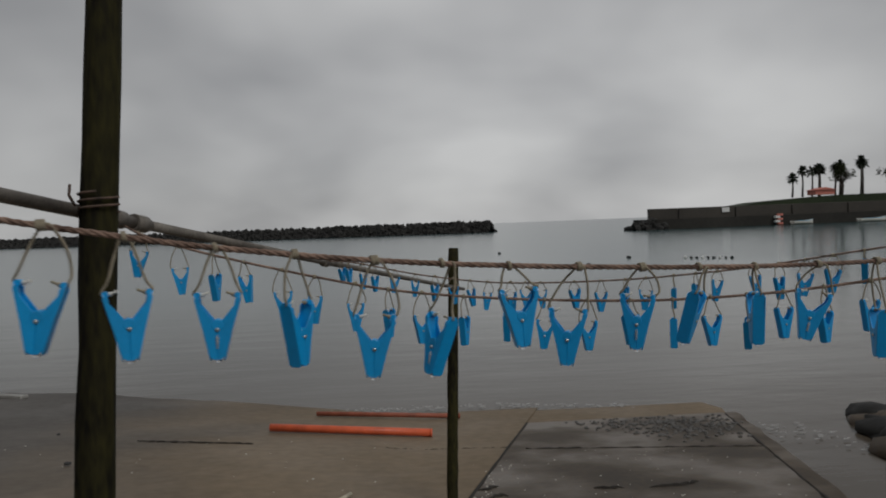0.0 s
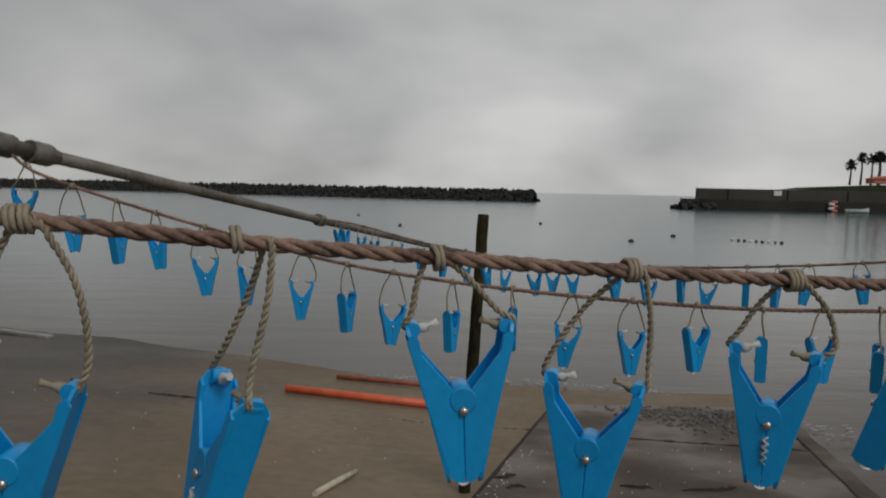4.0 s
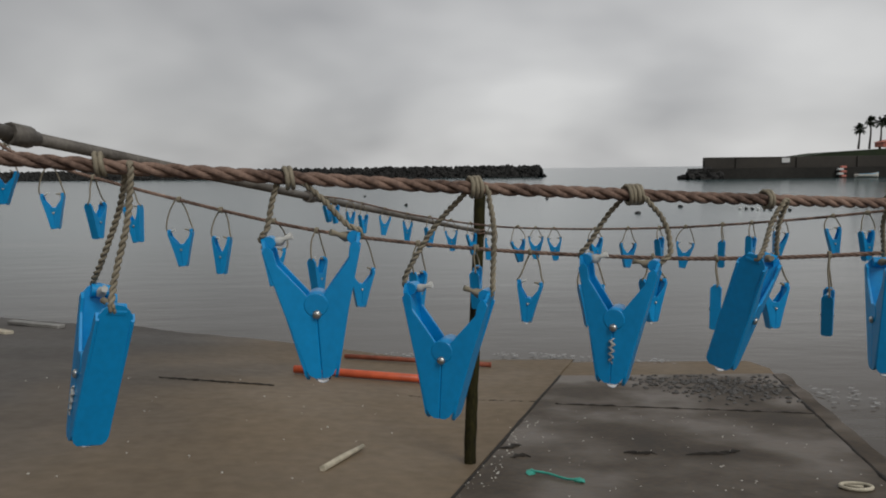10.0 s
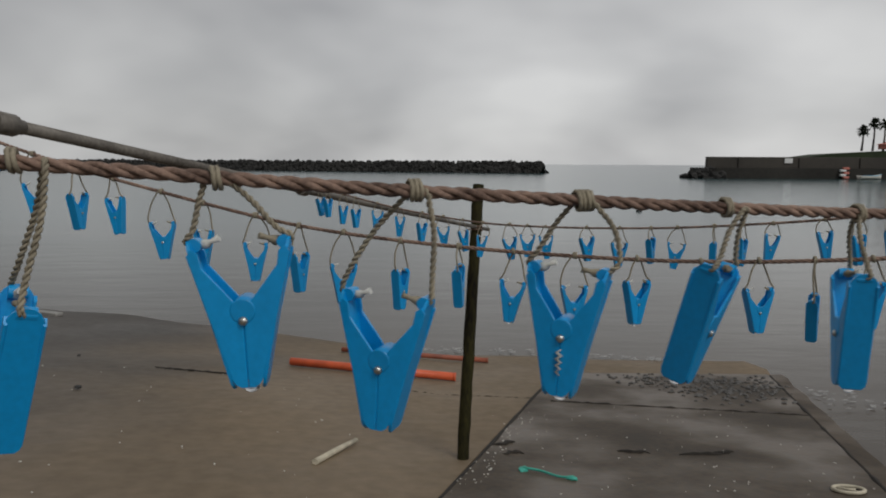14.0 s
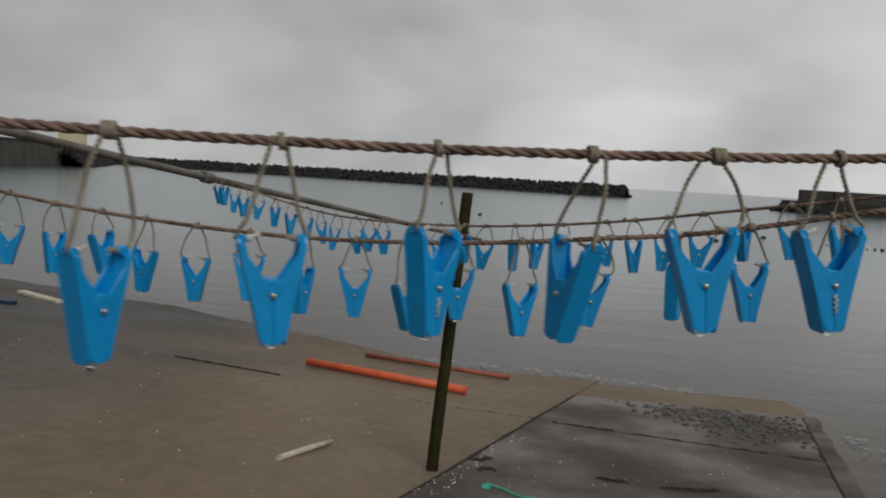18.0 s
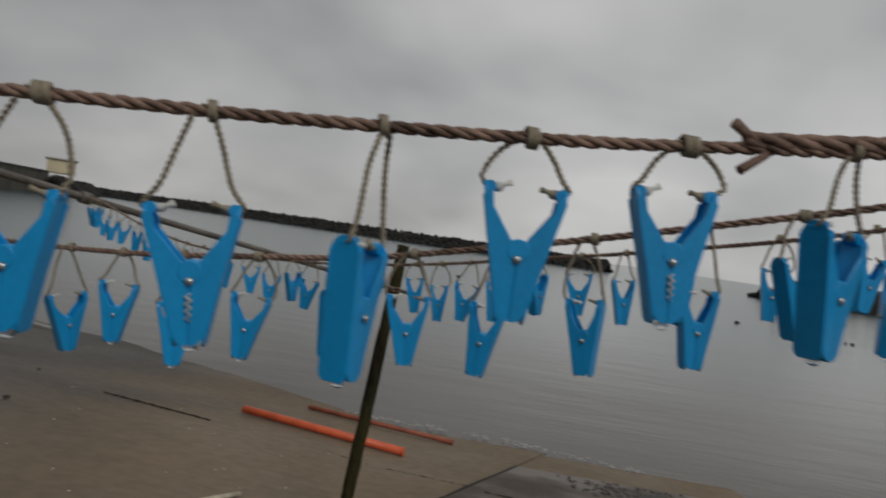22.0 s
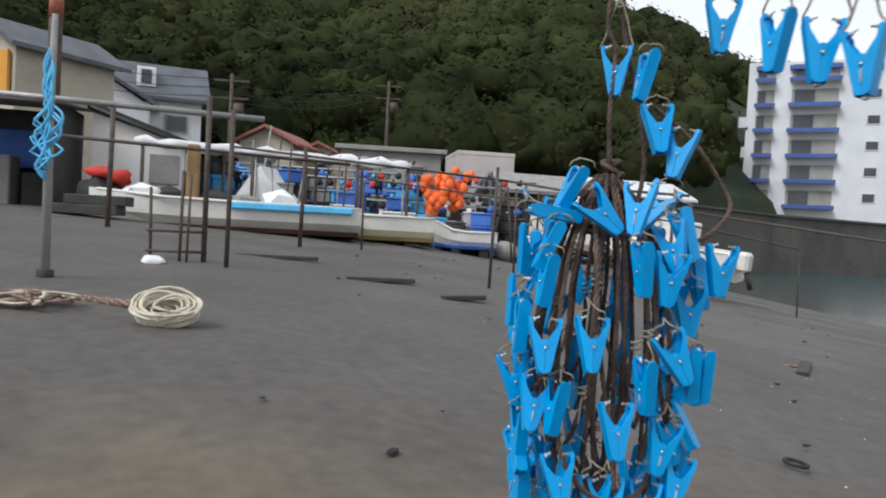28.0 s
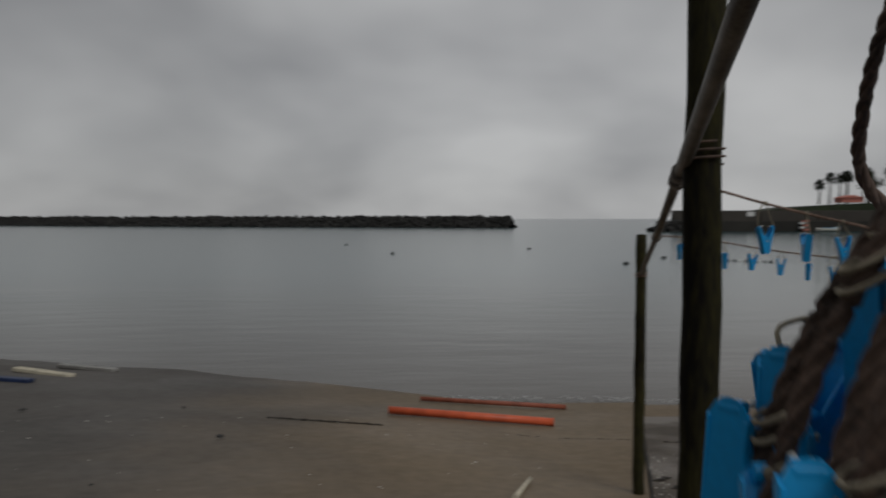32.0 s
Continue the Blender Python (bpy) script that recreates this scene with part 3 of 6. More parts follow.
def arm_mesh(open_half):
    """One half of a peg: a channel with a flat back and two cheeks, from its tip at the top to its jaw."""
    bm = bmesh.new()
    L, t = PEG, 0.0016
    tip, jaw, half = open_half, 0.0078, 0.0088
    run = lambda z: tip + (jaw - tip) * (-z / L)
    cheek = [(tip - 0.0004, -0.008), (run(-0.5 * L) + 0.0004, -0.5 * L), (jaw + 0.0002, -0.92 * L), (jaw - 0.0018, -0.962 * L), (jaw - 0.0045, -0.985 * L), (0.00012, -0.985 * L), (0.00012, -0.47 * L), (0.0032, -0.43 * L), (tip - 0.0072, -0.014), (tip - 0.0060, -0.007), (tip - 0.003, -0.0045)]
    for y in (-half + t / 2, half - t / 2):
        add_prism(bm, cheek, t, Matrix.Translation((0, y, 0)))
    # the back: a thin plate with a round tip and rounded jaw corners
    rim = [(half * 0.95 * math.sin(a), -0.0088 + 0.0092 * math.cos(a)) for a in [-1.57 + i * 0.3925 for i in range(9)]]
    rim += [(half * 0.97, -0.4 * L), (half * 0.97, -0.93 * L), (half * 0.86, -0.972 * L), (half * 0.6, -L), (-half * 0.6, -L), (-half * 0.86, -0.972 * L), (-half * 0.97, -0.93 * L), (-half * 0.97, -0.4 * L)]
    fr = [bm.verts.new((run(z) + 0.0003, y, z)) for y, z in rim]
    bk = [bm.verts.new((run(z) + 0.0003 - t * 1.1, y, z)) for y, z in rim]
    bm.faces.new(fr)
    bm.faces.new(bk[::-1])
    for i in range(len(rim)):
        j = (i + 1) % len(rim)
        bm.faces.new((fr[j], fr[i], bk[i], bk[j]))
    cap = [(tip - 0.0036 + 0.0036 * math.cos(a), -0.0032 + 0.0036 * math.sin(a)) for a in [i * math.pi / 5 for i in range(10)]]
    add_prism(bm, cap, 0.0088)
    bmesh.ops.recalc_face_normals(bm, faces=bm.faces)
    bmesh.ops.bevel(bm, geom=[e for e in bm.edges if e.calc_length() > 0.006], offset=0.0004, segments=1, affect="EDGES")
    me = bpy.data.meshes.new("arm")
    bm.to_mesh(me)
    bm.free()
    me.materials.append(M_BLUE)
    return me


ARM = {s: arm_mesh(s) for s in (0.0255, 0.0235, 0.019)}


def small_mesh(name, bm, material):
    me = bpy.data.meshes.new(name)
    bm.to_mesh(me)
    bm.free()
    me.materials.append(material)
    return me


def rivet_mesh():
    z = -0.54 * PEG
    bm = tube([(0, y, z) for y in (-0.0111, -0.0106, -0.0094, -0.0091, 0.0091, 0.0094, 0.0106, 0.0111)], [0.0006, 0.0020, 0.0025, 0.0013, 0.0013, 0.0025, 0.0020, 0.0006], 8)
    return small_mesh("rivet", bm, M_STEEL)


def spring_mesh():
    bm = tube([(0, y, -0.475 * PEG) for y in (-0.0091, -0.0088, 0.0088, 0.0091)], [0.0058, 0.0064, 0.0064, 0.0058], 14)
    return small_mesh("hinge", bm, M_BLUE)


def tooth_mesh():
    """Pale grit caught in the slot of the jaw."""
    bm = tube([(0.0012 * (-1) ** i, -0.0097, -(0.62 + 0.025 * i) * PEG) for i in range(9)], [0.0004, 0.0011, 0.0013, 0.0012, 0.0011, 0.001, 0.0008, 0.0007, 0.0003], 4)
    return small_mesh("slot_grit", bm, M_FRAY)


def drop_mesh():
    bm = bmesh.new()
    bmesh.ops.create_uvsphere(bm, u_segments=8, v_segments=6, radius=0.003, matrix=Matrix.Translation((0, 0, -PEG - 0.001)) @ Matrix.Diagonal((1.4, 1.2, 0.9, 1)))
    for f in bm.faces:
        f.smooth = True
    m = bpy.data.materials.new("rain_drop")
    m.use_nodes = True
    b = m.node_tree.nodes["Principled BSDF"]
    b.inputs["Transmission Weight"].default_value, b.inputs["Roughness"].default_value, b.inputs["IOR"].default_value = 1.0, 0.02, 1.33
    return small_mesh("drop", bm, m)


RIVET, HINGE, GRIT, DROP = rivet_mesh(), spring_mesh(), tooth_mesh(), drop_mesh()


def cord_points(drop, tip, side, bow, swing=0.0):
    """One leg of the hanging cord, from the knot down into the eye at an arm's tip."""
    top, end = Vector((side * 0.004 - swing, 0, drop + 0.001)), Vector((side * (tip - 0.0035), 0, -0.0045))
    return smooth_line([top, top.lerp(end, 0.35) + Vector((side * bow, 0.001, 0)), top.lerp(end, 0.75) + Vector((side * bow * 1.1, -0.002, 0)), end + Vector((side * 0.004, -0.003, 0.004)), end], 12)


CORDS = {}


def cord_mesh(drop, tip, style, swing=0.0):
    key = (drop, tip, style, swing)
    if key not in CORDS:
        bows = ((0.002, 0.003), (0.008, 0.004), (0.004, 0.010), (0.001, 0.001))[style]
        curve = cord_points(drop, tip, -1, bows[0], swing)[::-1] + cord_points(drop, tip, 1, bows[1], swing)
        bm = bmesh.new()
        for strand in laid_rope(smooth_line(curve, 40), 0.0017, 0.0075, strands=2, per_turn=7, sides=5):
            me = bpy.data.meshes.new("strand")
            strand.to_mesh(me)
            bm.from_mesh(me)
            bpy.data.meshes.remove(me)
        CORDS[key] = small_mesh("cord", bm, M_CORD)
    return CORDS[key]


def knot_mesh(turns, seed):
    rnd = random.Random(seed)
    pts = []
    for i in range(turns * 9 + 1):
        a = i / 9 * 2 * math.pi
        pts.append(Vector((-0.003 + 0.0024 * i / 9 + rnd.uniform(-0.0004, 0.0004), 0.0050 * math.cos(a), 0.0054 * math.sin(a))))
    return small_mesh("knot", tube(pts, 0.00135, 5), M_CORD)


KNOTS = [knot_mesh(n, n) for n in (2, 3, 4)]


def fray_mesh(tip, side, seed):
    rnd = random.Random(seed)
    o = Vector((side * (tip - 0.0075), 0, -0.003))
    d = Vector((-side * 0.008, rnd.uniform(-0.005, 0.0), rnd.uniform(-0.001, 0.004)))
    bm = tube([o - d * 0.3, o, o + d * 0.25, o + d * 0.5, o + d], [0.0014, 0.0027, 0.0025, 0.0012, 0.0019], 6, 0.35)
    return small_mesh("cord_end", bm, M_CORD if seed % 2 else M_FRAY)


FRAYS = {(s, d): fray_mesh(s, d, n) for n, (s, d) in enumerate((s, d) for s in ARM for d in (-1, 1))}
PEG_LABEL = "blue plastic spring peg hanging open from a cord"


SIZE = 0.0605 / PEG


def peg(top, yaw, drop, roll=0.0, pitch=0.0, tip=0.0235, style=0, cord=True, wet=True, grit=False, heading=0.0, group="pegs on the lines", label=PEG_LABEL, swing=0.0, at=None):
    """A peg that hangs drop metres under a line, its V turned by yaw degrees from the line's own run."""
    turn = pose(0, 0, 0, 0, 0, yaw + heading)
    aside = turn @ Vector((swing, 0, 0))
    m = Matrix.Translation(Vector(top) + aside + Vector((0, 0, -drop))) @ pose(0, 0, 0, pitch, roll, yaw + heading) @ Matrix.Scale(SIZE, 4)
    if at is not None:
        m = at @ Matrix.Scale(SIZE, 4)
    drop, swing = round(drop / SIZE, 5), round(swing / SIZE, 5)
    root = thing("peg", label, "peg", group, m)
    for flip in (0, 180):
        a = part("arm", ARM[tip], M_BLUE, root)
        a.matrix_local = pose(0, 0, 0, 0, 0, flip)
    part("rivet", RIVET, M_STEEL, root)
    part("hinge", HINGE, M_BLUE, root)
    for side in (-1, 1):
        part("cord_end", FRAYS[(tip, side)], M_CORD, root)
    if cord:
        part("cord", cord_mesh(drop, tip, style, swing), M_CORD, root)
        k = part("knot", KNOTS[style % 3], M_CORD, root)
        k.matrix_local = pose(0, 0, 0, pitch, roll, yaw + heading).inverted() @ Matrix.Translation(Vector((0, 0, drop)) - aside / SIZE) @ pose(0, 0, 0, 0, 0, heading)
    if wet:
        part("water_drop", DROP, M_WHITE, root, "clear rain drop")
    if grit:
        part("slot_grit", GRIT, M_FRAY, root, "pale grit in the jaw slot")
    return root


DROPS = (0.024, 0.030, 0.036, 0.042, 0.048)
# line 1: place along the line, turn, cord, lean, openness, nod, swing
ROW_1 = [(-1.106, 80, 0.030, 2, 1), (-1.035, 15, 0.034, 3, 1), (-0.985, 75, 0.036, 3, 1), (-0.945, 28, 0.040, -4, 1), (-0.86, 82, 0.044, 0, 2), (-0.795, 78, 0.046, 2, 2), (-0.715, 84, 0.036, 0, 2), (-0.64, -14, 0.040, -4, 1), (-0.565, 20, 0.046, -3, 1), (-0.49, -12, 0.046, 6, 0), (-0.425, 8, 0.046, 7, 0), (-0.365, 22, 0.046, 0, 0),
         (-0.295, 8, 0.040, 2, 0), (-0.228, 62, 0.044, 0, 1), (-0.157, 4, 0.052, 4, 0), (-0.090, -55, 0.051, 6, 1, -10, -0.002), (-0.021, 6, 0.023, -3, 0, 0, 0.008), (0.055, -18, 0.044, 3, 0, 0, -0.012), (0.128, -24, 0.029, 3, 1, 0, -0.004), (0.202, 55, 0.027, 5, 1, 17, -0.005), (0.279, 76, 0.030, 3, 1),
         (0.372, -20, 0.033, 12, 0, 0, -0.004), (0.466, 74, 0.060, 2, 1, 0, -0.006), (0.55, 28, 0.050, -2, 1, 0, -0.004), (0.632, 60, 0.044, 4, 1), (0.716, -58, 0.049, 5, 1, -4, -0.008), (0.786, 10, 0.041, -5, 0, 0, -0.005), (0.857, 16, 0.040, -6, 0, 0, -0.003), (0.928, 76, 0.050, 4, 2, 0, -0.006),
         (0.991, 4, 0.021, 0, 1, 0, 0.001), (1.060, 8, 0.020, -3, 1, 0, -0.003), (1.137, 42, 0.036, 3, 1, 0, -0.006), (1.205, 78, 0.030, 5, 2), (1.275, 60, 0.040, 0, 1), (1.345, 40, 0.040, 3, 1), (1.42, 5, 0.040, 2, 0), (1.50, 60, 0.036, -3, 1)]
OPEN = (0.0255, 0.0235, 0.019)
HEAD_1, HEAD_2, HEAD_3 = math.degrees(math.atan2(0.28, 1)), math.degrees(math.atan2(-0.24, 1)), math.degrees(math.atan2(-0.81, 1))
for i, (x, turn, drop, lean, o, *more) in enumerate(ROW_1):
    nod, aside = more or (0.0, 0.0)
    peg(on_line(LINE_1, x), turn - HEAD_1, drop, roll=lean, pitch=nod, tip=OPEN[o], style=i % 4, grit=i % 3 == 0, swing=aside, wet=i % 4 != 1, heading=HEAD_1, label="blue plastic spring peg on a thick brown rope")
rnd_rows = random.Random(23)
# lines 2 and 3: place along the line, turn
ROW_2 = [(-0.726, 8), (-0.624, 14), (-0.543, 78), (-0.474, -8), (-0.39, 5), (-0.318, -6), (-0.231, 8), (-0.16, 66), (-0.09, 20), (-0.003, 58), (0.082, 80), (0.16, -16), (0.243, 5), (0.325, 25), (0.405, 68), (0.475, 10), (0.54, 60), (0.605, 12), (0.677, 30), (0.755, 8), (0.838, 64), (0.905, 6), (0.975, -10), (1.05, -22), (1.13, 12), (1.192, 30), (1.255, 74), (1.33, 15), (1.41, 50), (1.49, 5)]
for x, turn in ROW_2:
    peg(on_line(LINE_2, x), turn - HEAD_2, rnd_rows.choice(DROPS[1:]), roll=rnd_rows.uniform(-8, 8), tip=rnd_rows.choice(OPEN), style=rnd_rows.randrange(4), wet=rnd_rows.random() < 0.4, heading=HEAD_2)
ROW_3 = [(-0.364, 75), (-0.335, 80), (-0.277, 50), (-0.232, 70), (-0.156, 30), (-0.082, 5), (-0.014, 65), (0.049, 10), (0.105, 40), (0.158, 20), (0.228, 35), (0.273, 15), (0.317, 5), (0.408, 40), (0.477, 25), (0.538, 72), (0.587, 0), (0.651, 80), (0.70, 60), (0.747, 8), (0.823, 12), (0.87, 30), (0.92, 5), (0.97, 15), (1.025, 70), (1.08, 10), (1.135, 25), (1.2, 60), (1.285, 5), (1.36, 30)]
for x, turn in ROW_3:
    peg(on_line(LINE_3, x), turn - HEAD_3 * 0.6, rnd_rows.choice(DROPS[:3]), roll=rnd_rows.uniform(-9, 9), tip=rnd_rows.choice(OPEN), style=rnd_rows.randrange(4), wet=False, heading=HEAD_3)

# ---- bundle of gathered pegs and rope under the bar ----
HANG = bar_at(-0.03) + Vector((0, 0, -0.012))


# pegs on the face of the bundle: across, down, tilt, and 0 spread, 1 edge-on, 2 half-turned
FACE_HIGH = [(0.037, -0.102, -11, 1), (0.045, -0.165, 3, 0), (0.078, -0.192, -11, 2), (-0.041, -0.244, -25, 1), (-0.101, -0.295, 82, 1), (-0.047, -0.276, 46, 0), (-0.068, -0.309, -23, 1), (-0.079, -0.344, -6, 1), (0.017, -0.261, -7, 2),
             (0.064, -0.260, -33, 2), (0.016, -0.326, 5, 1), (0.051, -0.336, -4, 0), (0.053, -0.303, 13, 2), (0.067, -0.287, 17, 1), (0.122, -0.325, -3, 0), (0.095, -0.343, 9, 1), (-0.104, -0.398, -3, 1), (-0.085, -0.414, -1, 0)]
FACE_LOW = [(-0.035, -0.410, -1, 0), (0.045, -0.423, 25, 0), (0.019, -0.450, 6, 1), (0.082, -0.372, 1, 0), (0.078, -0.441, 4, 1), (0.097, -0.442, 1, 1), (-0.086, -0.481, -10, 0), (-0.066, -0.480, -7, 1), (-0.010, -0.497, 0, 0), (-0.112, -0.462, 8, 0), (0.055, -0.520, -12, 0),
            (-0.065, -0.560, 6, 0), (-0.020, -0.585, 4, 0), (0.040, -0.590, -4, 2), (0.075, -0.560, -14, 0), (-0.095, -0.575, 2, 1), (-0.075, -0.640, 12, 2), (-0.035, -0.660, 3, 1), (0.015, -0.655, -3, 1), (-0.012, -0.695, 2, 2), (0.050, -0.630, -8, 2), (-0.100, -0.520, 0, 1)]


def bundle():
    rnd = random.Random(41)
    root = thing("rope_bundle", "hank of brown rope knotted to the bar", "rope", m=Matrix.Translation(HANG))
    R, LAY = 0.0030, 0.028

    def lay(keys, n, name="loop_strand", r=R):
        for bm in laid_rope(smooth_line(keys, n), r, LAY, per_turn=7):
            part(name, bm, M_ROPED, root)

    def belly(z):
        """Half-width of the bundle at a height under the bar."""
        keys = ((-0.22, 0.018), (-0.27, 0.045), (-0.32, 0.082), (-0.38, 0.104), (-0.44, 0.116), (-0.52, 0.118), (-0.60, 0.106), (-0.66, 0.082), (-0.72, 0.045), (-0.78, 0.015))
        for (z0, r0), (z1, r1) in zip(keys, keys[1:]):
            if z1 <= z <= z0:
                return r0 + (r1 - r0) * (z - z0) / (z1 - z0)
        return 0.015

    # the rope comes down from the bar in two parts to the big knot, with a slack bight on one side
    lay([(0.0, -0.004, 0.03), (0.006, -0.012, -0.07), (0.010, -0.003, -0.10), (0.010, -0.005, -0.176), (0.006, -0.001, -0.225), (0.0, 0.004, -0.27)], 44, "strand")
    lay([(0.0, 0.004, 0.03), (0.002, 0.008, -0.07), (0.006, 0.031, -0.166), (0.006, 0.042, -0.239), (0.0, 0.03, -0.31)], 44, "strand")
    lay([(0.006, 0.030, -0.150), (0.010, 0.097, -0.202), (0.016, 0.133, -0.252), (0.026, 0.142, -0.284), (0.044, 0.104, -0.319), (0.04, 0.05, -0.34)], 40)
    for k in range(5):
        c, t = -0.236 - 0.017 * k, 0.4 * k
        part("hank_knot", tube(smooth_line([Vector(((0.013 + 0.0035 * k) * math.cos(a), 0.003 + (0.010 + 0.0045 * k) * math.sin(a), c + 0.009 * math.sin(a * 0.5 + t) - 0.0012 * a)) for a in [i * 0.7 + t for i in range(13)]], 40), R * 1.15, 7), M_ROPED, root)
    part("bar_hitch", tube([Vector((0.0178 * math.cos(a), 0.0024 * a - 0.018, 0.012 + 0.0178 * math.sin(a))) for a in [i * 0.5 for i in range(28)]], 0.0029, 6), M_ROPED, root)
    # long bights of the gathered line
    for i in range(15):
        a = i * 2.4 + 0.3
        b = a + rnd.uniform(0.4, 1.3)
        low = -0.50 - 0.19 * rnd.random()
        f = rnd.uniform(0.45, 0.86)
        turn = lambda z, q: (0.006 + 0.78 * f * belly(z) * math.cos(q), f * belly(z) * math.sin(q), z)
        keys = [(0.012 * math.cos(a), 0.012 * math.sin(a), -0.25), turn(-0.30, a), turn(-0.38, a), turn(0.5 * (low - 0.38), a), turn(low, 0.5 * (a + b)), turn(0.5 * (low - 0.38), b), turn(-0.38, b), turn(-0.30, b), (0.012 * math.cos(b), 0.012 * math.sin(b), -0.25)]
        lay(keys, 60)
    # two bights lying over the pegs on the face, and the ropes of the seaward flank
    lay([(0.02, -0.03, -0.29), (0.07, -0.06, -0.36), (0.088, -0.068, -0.46), (0.094, -0.06, -0.56), (0.098, -0.02, -0.608), (0.094, 0.03, -0.60), (0.088, 0.05, -0.54)], 50)
    lay([(0.02, -0.02, -0.28), (0.08, -0.03, -0.34), (0.094, -0.025, -0.44), (0.098, -0.005, -0.55), (0.095, 0.0, -0.60)], 44)
    for k in range(5):
        q = -0.030 + 0.016 * k
        out = 0.004 * (k % 2)
        lay([(0.0, 0.0, -0.25), (-0.030 - out, q * 0.5, -0.275), (-0.051 - out, 0.8 * q, -0.308), (-0.066 - out, q, -0.345), (-0.076 - out, 1.2 * q, -0.40), (-0.078, 1.2 * q, -0.49), (-0.060, q, -0.59), (0.0, 0.02, -0.66)], 56)
        for z, x, w in ((-0.308, -0.051, 0.8), (-0.352, -0.067, 1.02), (-0.40, -0.076, 1.2))[k % 3:k % 3 + 1]:
            o = Vector((x - out, w * q, z))
            part("cord_tie", tube(smooth_line([o + Vector((0.0066 * math.cos(j * 0.8), 0.0066 * math.sin(j * 0.8), 0.0007 * j - 0.006 + 0.0035 * math.cos(j * 0.8))) for j in range(18)], 60), 0.0009, 5), M_CORD, root)
    words = "blue plastic spring peg gathered in the hanging bundle"

    def slack(o, d, s):
        """A peg's own cord, slack between its two eyes and tied to the nearest rope."""
        tie = o - d * 0.012 + s * rnd.uniform(-0.006, 0.006) + Vector((0, 0, rnd.uniform(0.010, 0.020)))
        for e in (-1, 1):
            part("loose_cord", tube(smooth_line([o + s * 0.015 * e, o + s * 0.012 * e + d * 0.003 + Vector((0, 0, 0.006)), o + s * 0.004 * e + Vector((0, 0, 0.009)), tie], 9), 0.0010, 5), M_CORD, root)

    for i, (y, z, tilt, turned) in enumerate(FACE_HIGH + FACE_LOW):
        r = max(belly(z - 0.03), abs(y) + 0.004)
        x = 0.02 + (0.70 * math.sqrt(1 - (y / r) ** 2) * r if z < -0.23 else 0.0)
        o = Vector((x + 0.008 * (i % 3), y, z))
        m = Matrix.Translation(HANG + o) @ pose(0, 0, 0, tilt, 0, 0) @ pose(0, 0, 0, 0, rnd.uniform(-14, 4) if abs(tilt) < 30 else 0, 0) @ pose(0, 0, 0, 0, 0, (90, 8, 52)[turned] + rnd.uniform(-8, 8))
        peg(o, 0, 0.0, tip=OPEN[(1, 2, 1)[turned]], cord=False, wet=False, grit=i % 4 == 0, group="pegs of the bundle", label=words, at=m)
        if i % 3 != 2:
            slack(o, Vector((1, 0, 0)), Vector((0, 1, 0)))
    # pegs round the other sides and underneath, hanging every way
    n = 92
    for i in range(n):
        u = (i + 0.5) / n
        a = i * 2.39996 + rnd.uniform(-0.25, 0.25)
        z = -0.275 - 0.41 * u ** 0.95 + rnd.uniform(-0.015, 0.015)
        if math.cos(a) > 0.45 and z > -0.55:
            continue
        if math.cos(a) < 0.1 and math.sin(a) < 0.75 and z > -0.385:
            continue
        r = belly(z - 0.03) * rnd.uniform(0.72, 1.0)
        o = Vector((0.80 * r * math.cos(a) + 0.006, r * math.sin(a), z))
        wild = math.cos(a) > -0.1 and rnd.random() < 0.15
        peg(HANG + o, math.degrees(a) + rnd.choice((90, 80, 20, -30, 120, 0)), 0.0, roll=rnd.uniform(-55, 55) if wild else rnd.uniform(-12, 12), pitch=rnd.uniform(-12, 12), tip=rnd.choice(OPEN), cord=False, wet=False,
            group="pegs of the bundle", label=words)
        if i % 2 == 0:
            slack(o, Vector((math.cos(a), math.sin(a), 0)), Vector((-math.sin(a), math.cos(a), 0)))
    # pegs caught among the ropes of the seaward flank
    for x, y, z, lean, turn in ((-0.018, -0.074, -0.322, -10, -30), (-0.078, 0.010, -0.356, 20, 80), (-0.052, 0.060, -0.338, 14, 60), (-0.062, 0.052, -0.354, 18, 30), (-0.010, -0.095, -0.400, 4, 20), (-0.070, 0.030, -0.392, 8, 84), (-0.056, -0.040, -0.395, 12, 40)):
        o = Vector((x, y, z))
        peg(o, 0, 0.0, tip=OPEN[1], cord=False, wet=False, group="pegs of the bundle", label=words, at=Matrix.Translation(HANG + o) @ pose(0, 0, 0, 0, lean, turn))
    peg(HANG + Vector((0.006, 0.0, -0.045)), 70, 0.050, tip=OPEN[1], wet=False, group="pegs of the bundle", label=words)
    peg(HANG + Vector((0, -0.024, 0.045)), 80, 0.0, roll=70, tip=OPEN[1], cord=False, wet=False, group="pegs of the bundle", label="blue plastic spring peg clipped on top of the bar")
    # cord whippings round the bights
    for i in range(30):
        a, z = i * 2.4 + rnd.uniform(-0.2, 0.2), rnd.uniform(-0.62, -0.31)
        if math.cos(a) < 0.1:
            continue
        r = 0.84 * belly(z)
        o = Vector((0.8 * r * math.cos(a) + 0.006, r * math.sin(a), z))
        part("whipping", tube([o + Vector((0.0052 * math.cos(q), 0.0052 * math.sin(q), 0.0010 * q)) for q in [j * 0.6 for j in range(24)]], 0.0013, 5), M_CORD, root)
        part("whipping_end", tube(smooth_line([o, o * 1.04 + Vector((0.006 * math.cos(a), 0.006 * math.sin(a), 0.006)), o * 1.03 + Vector((0.012 * math.cos(a), 0.012 * math.sin(a), -0.012))], 7), 0.0012, 5), M_CORD, root)
    return root


bundle()

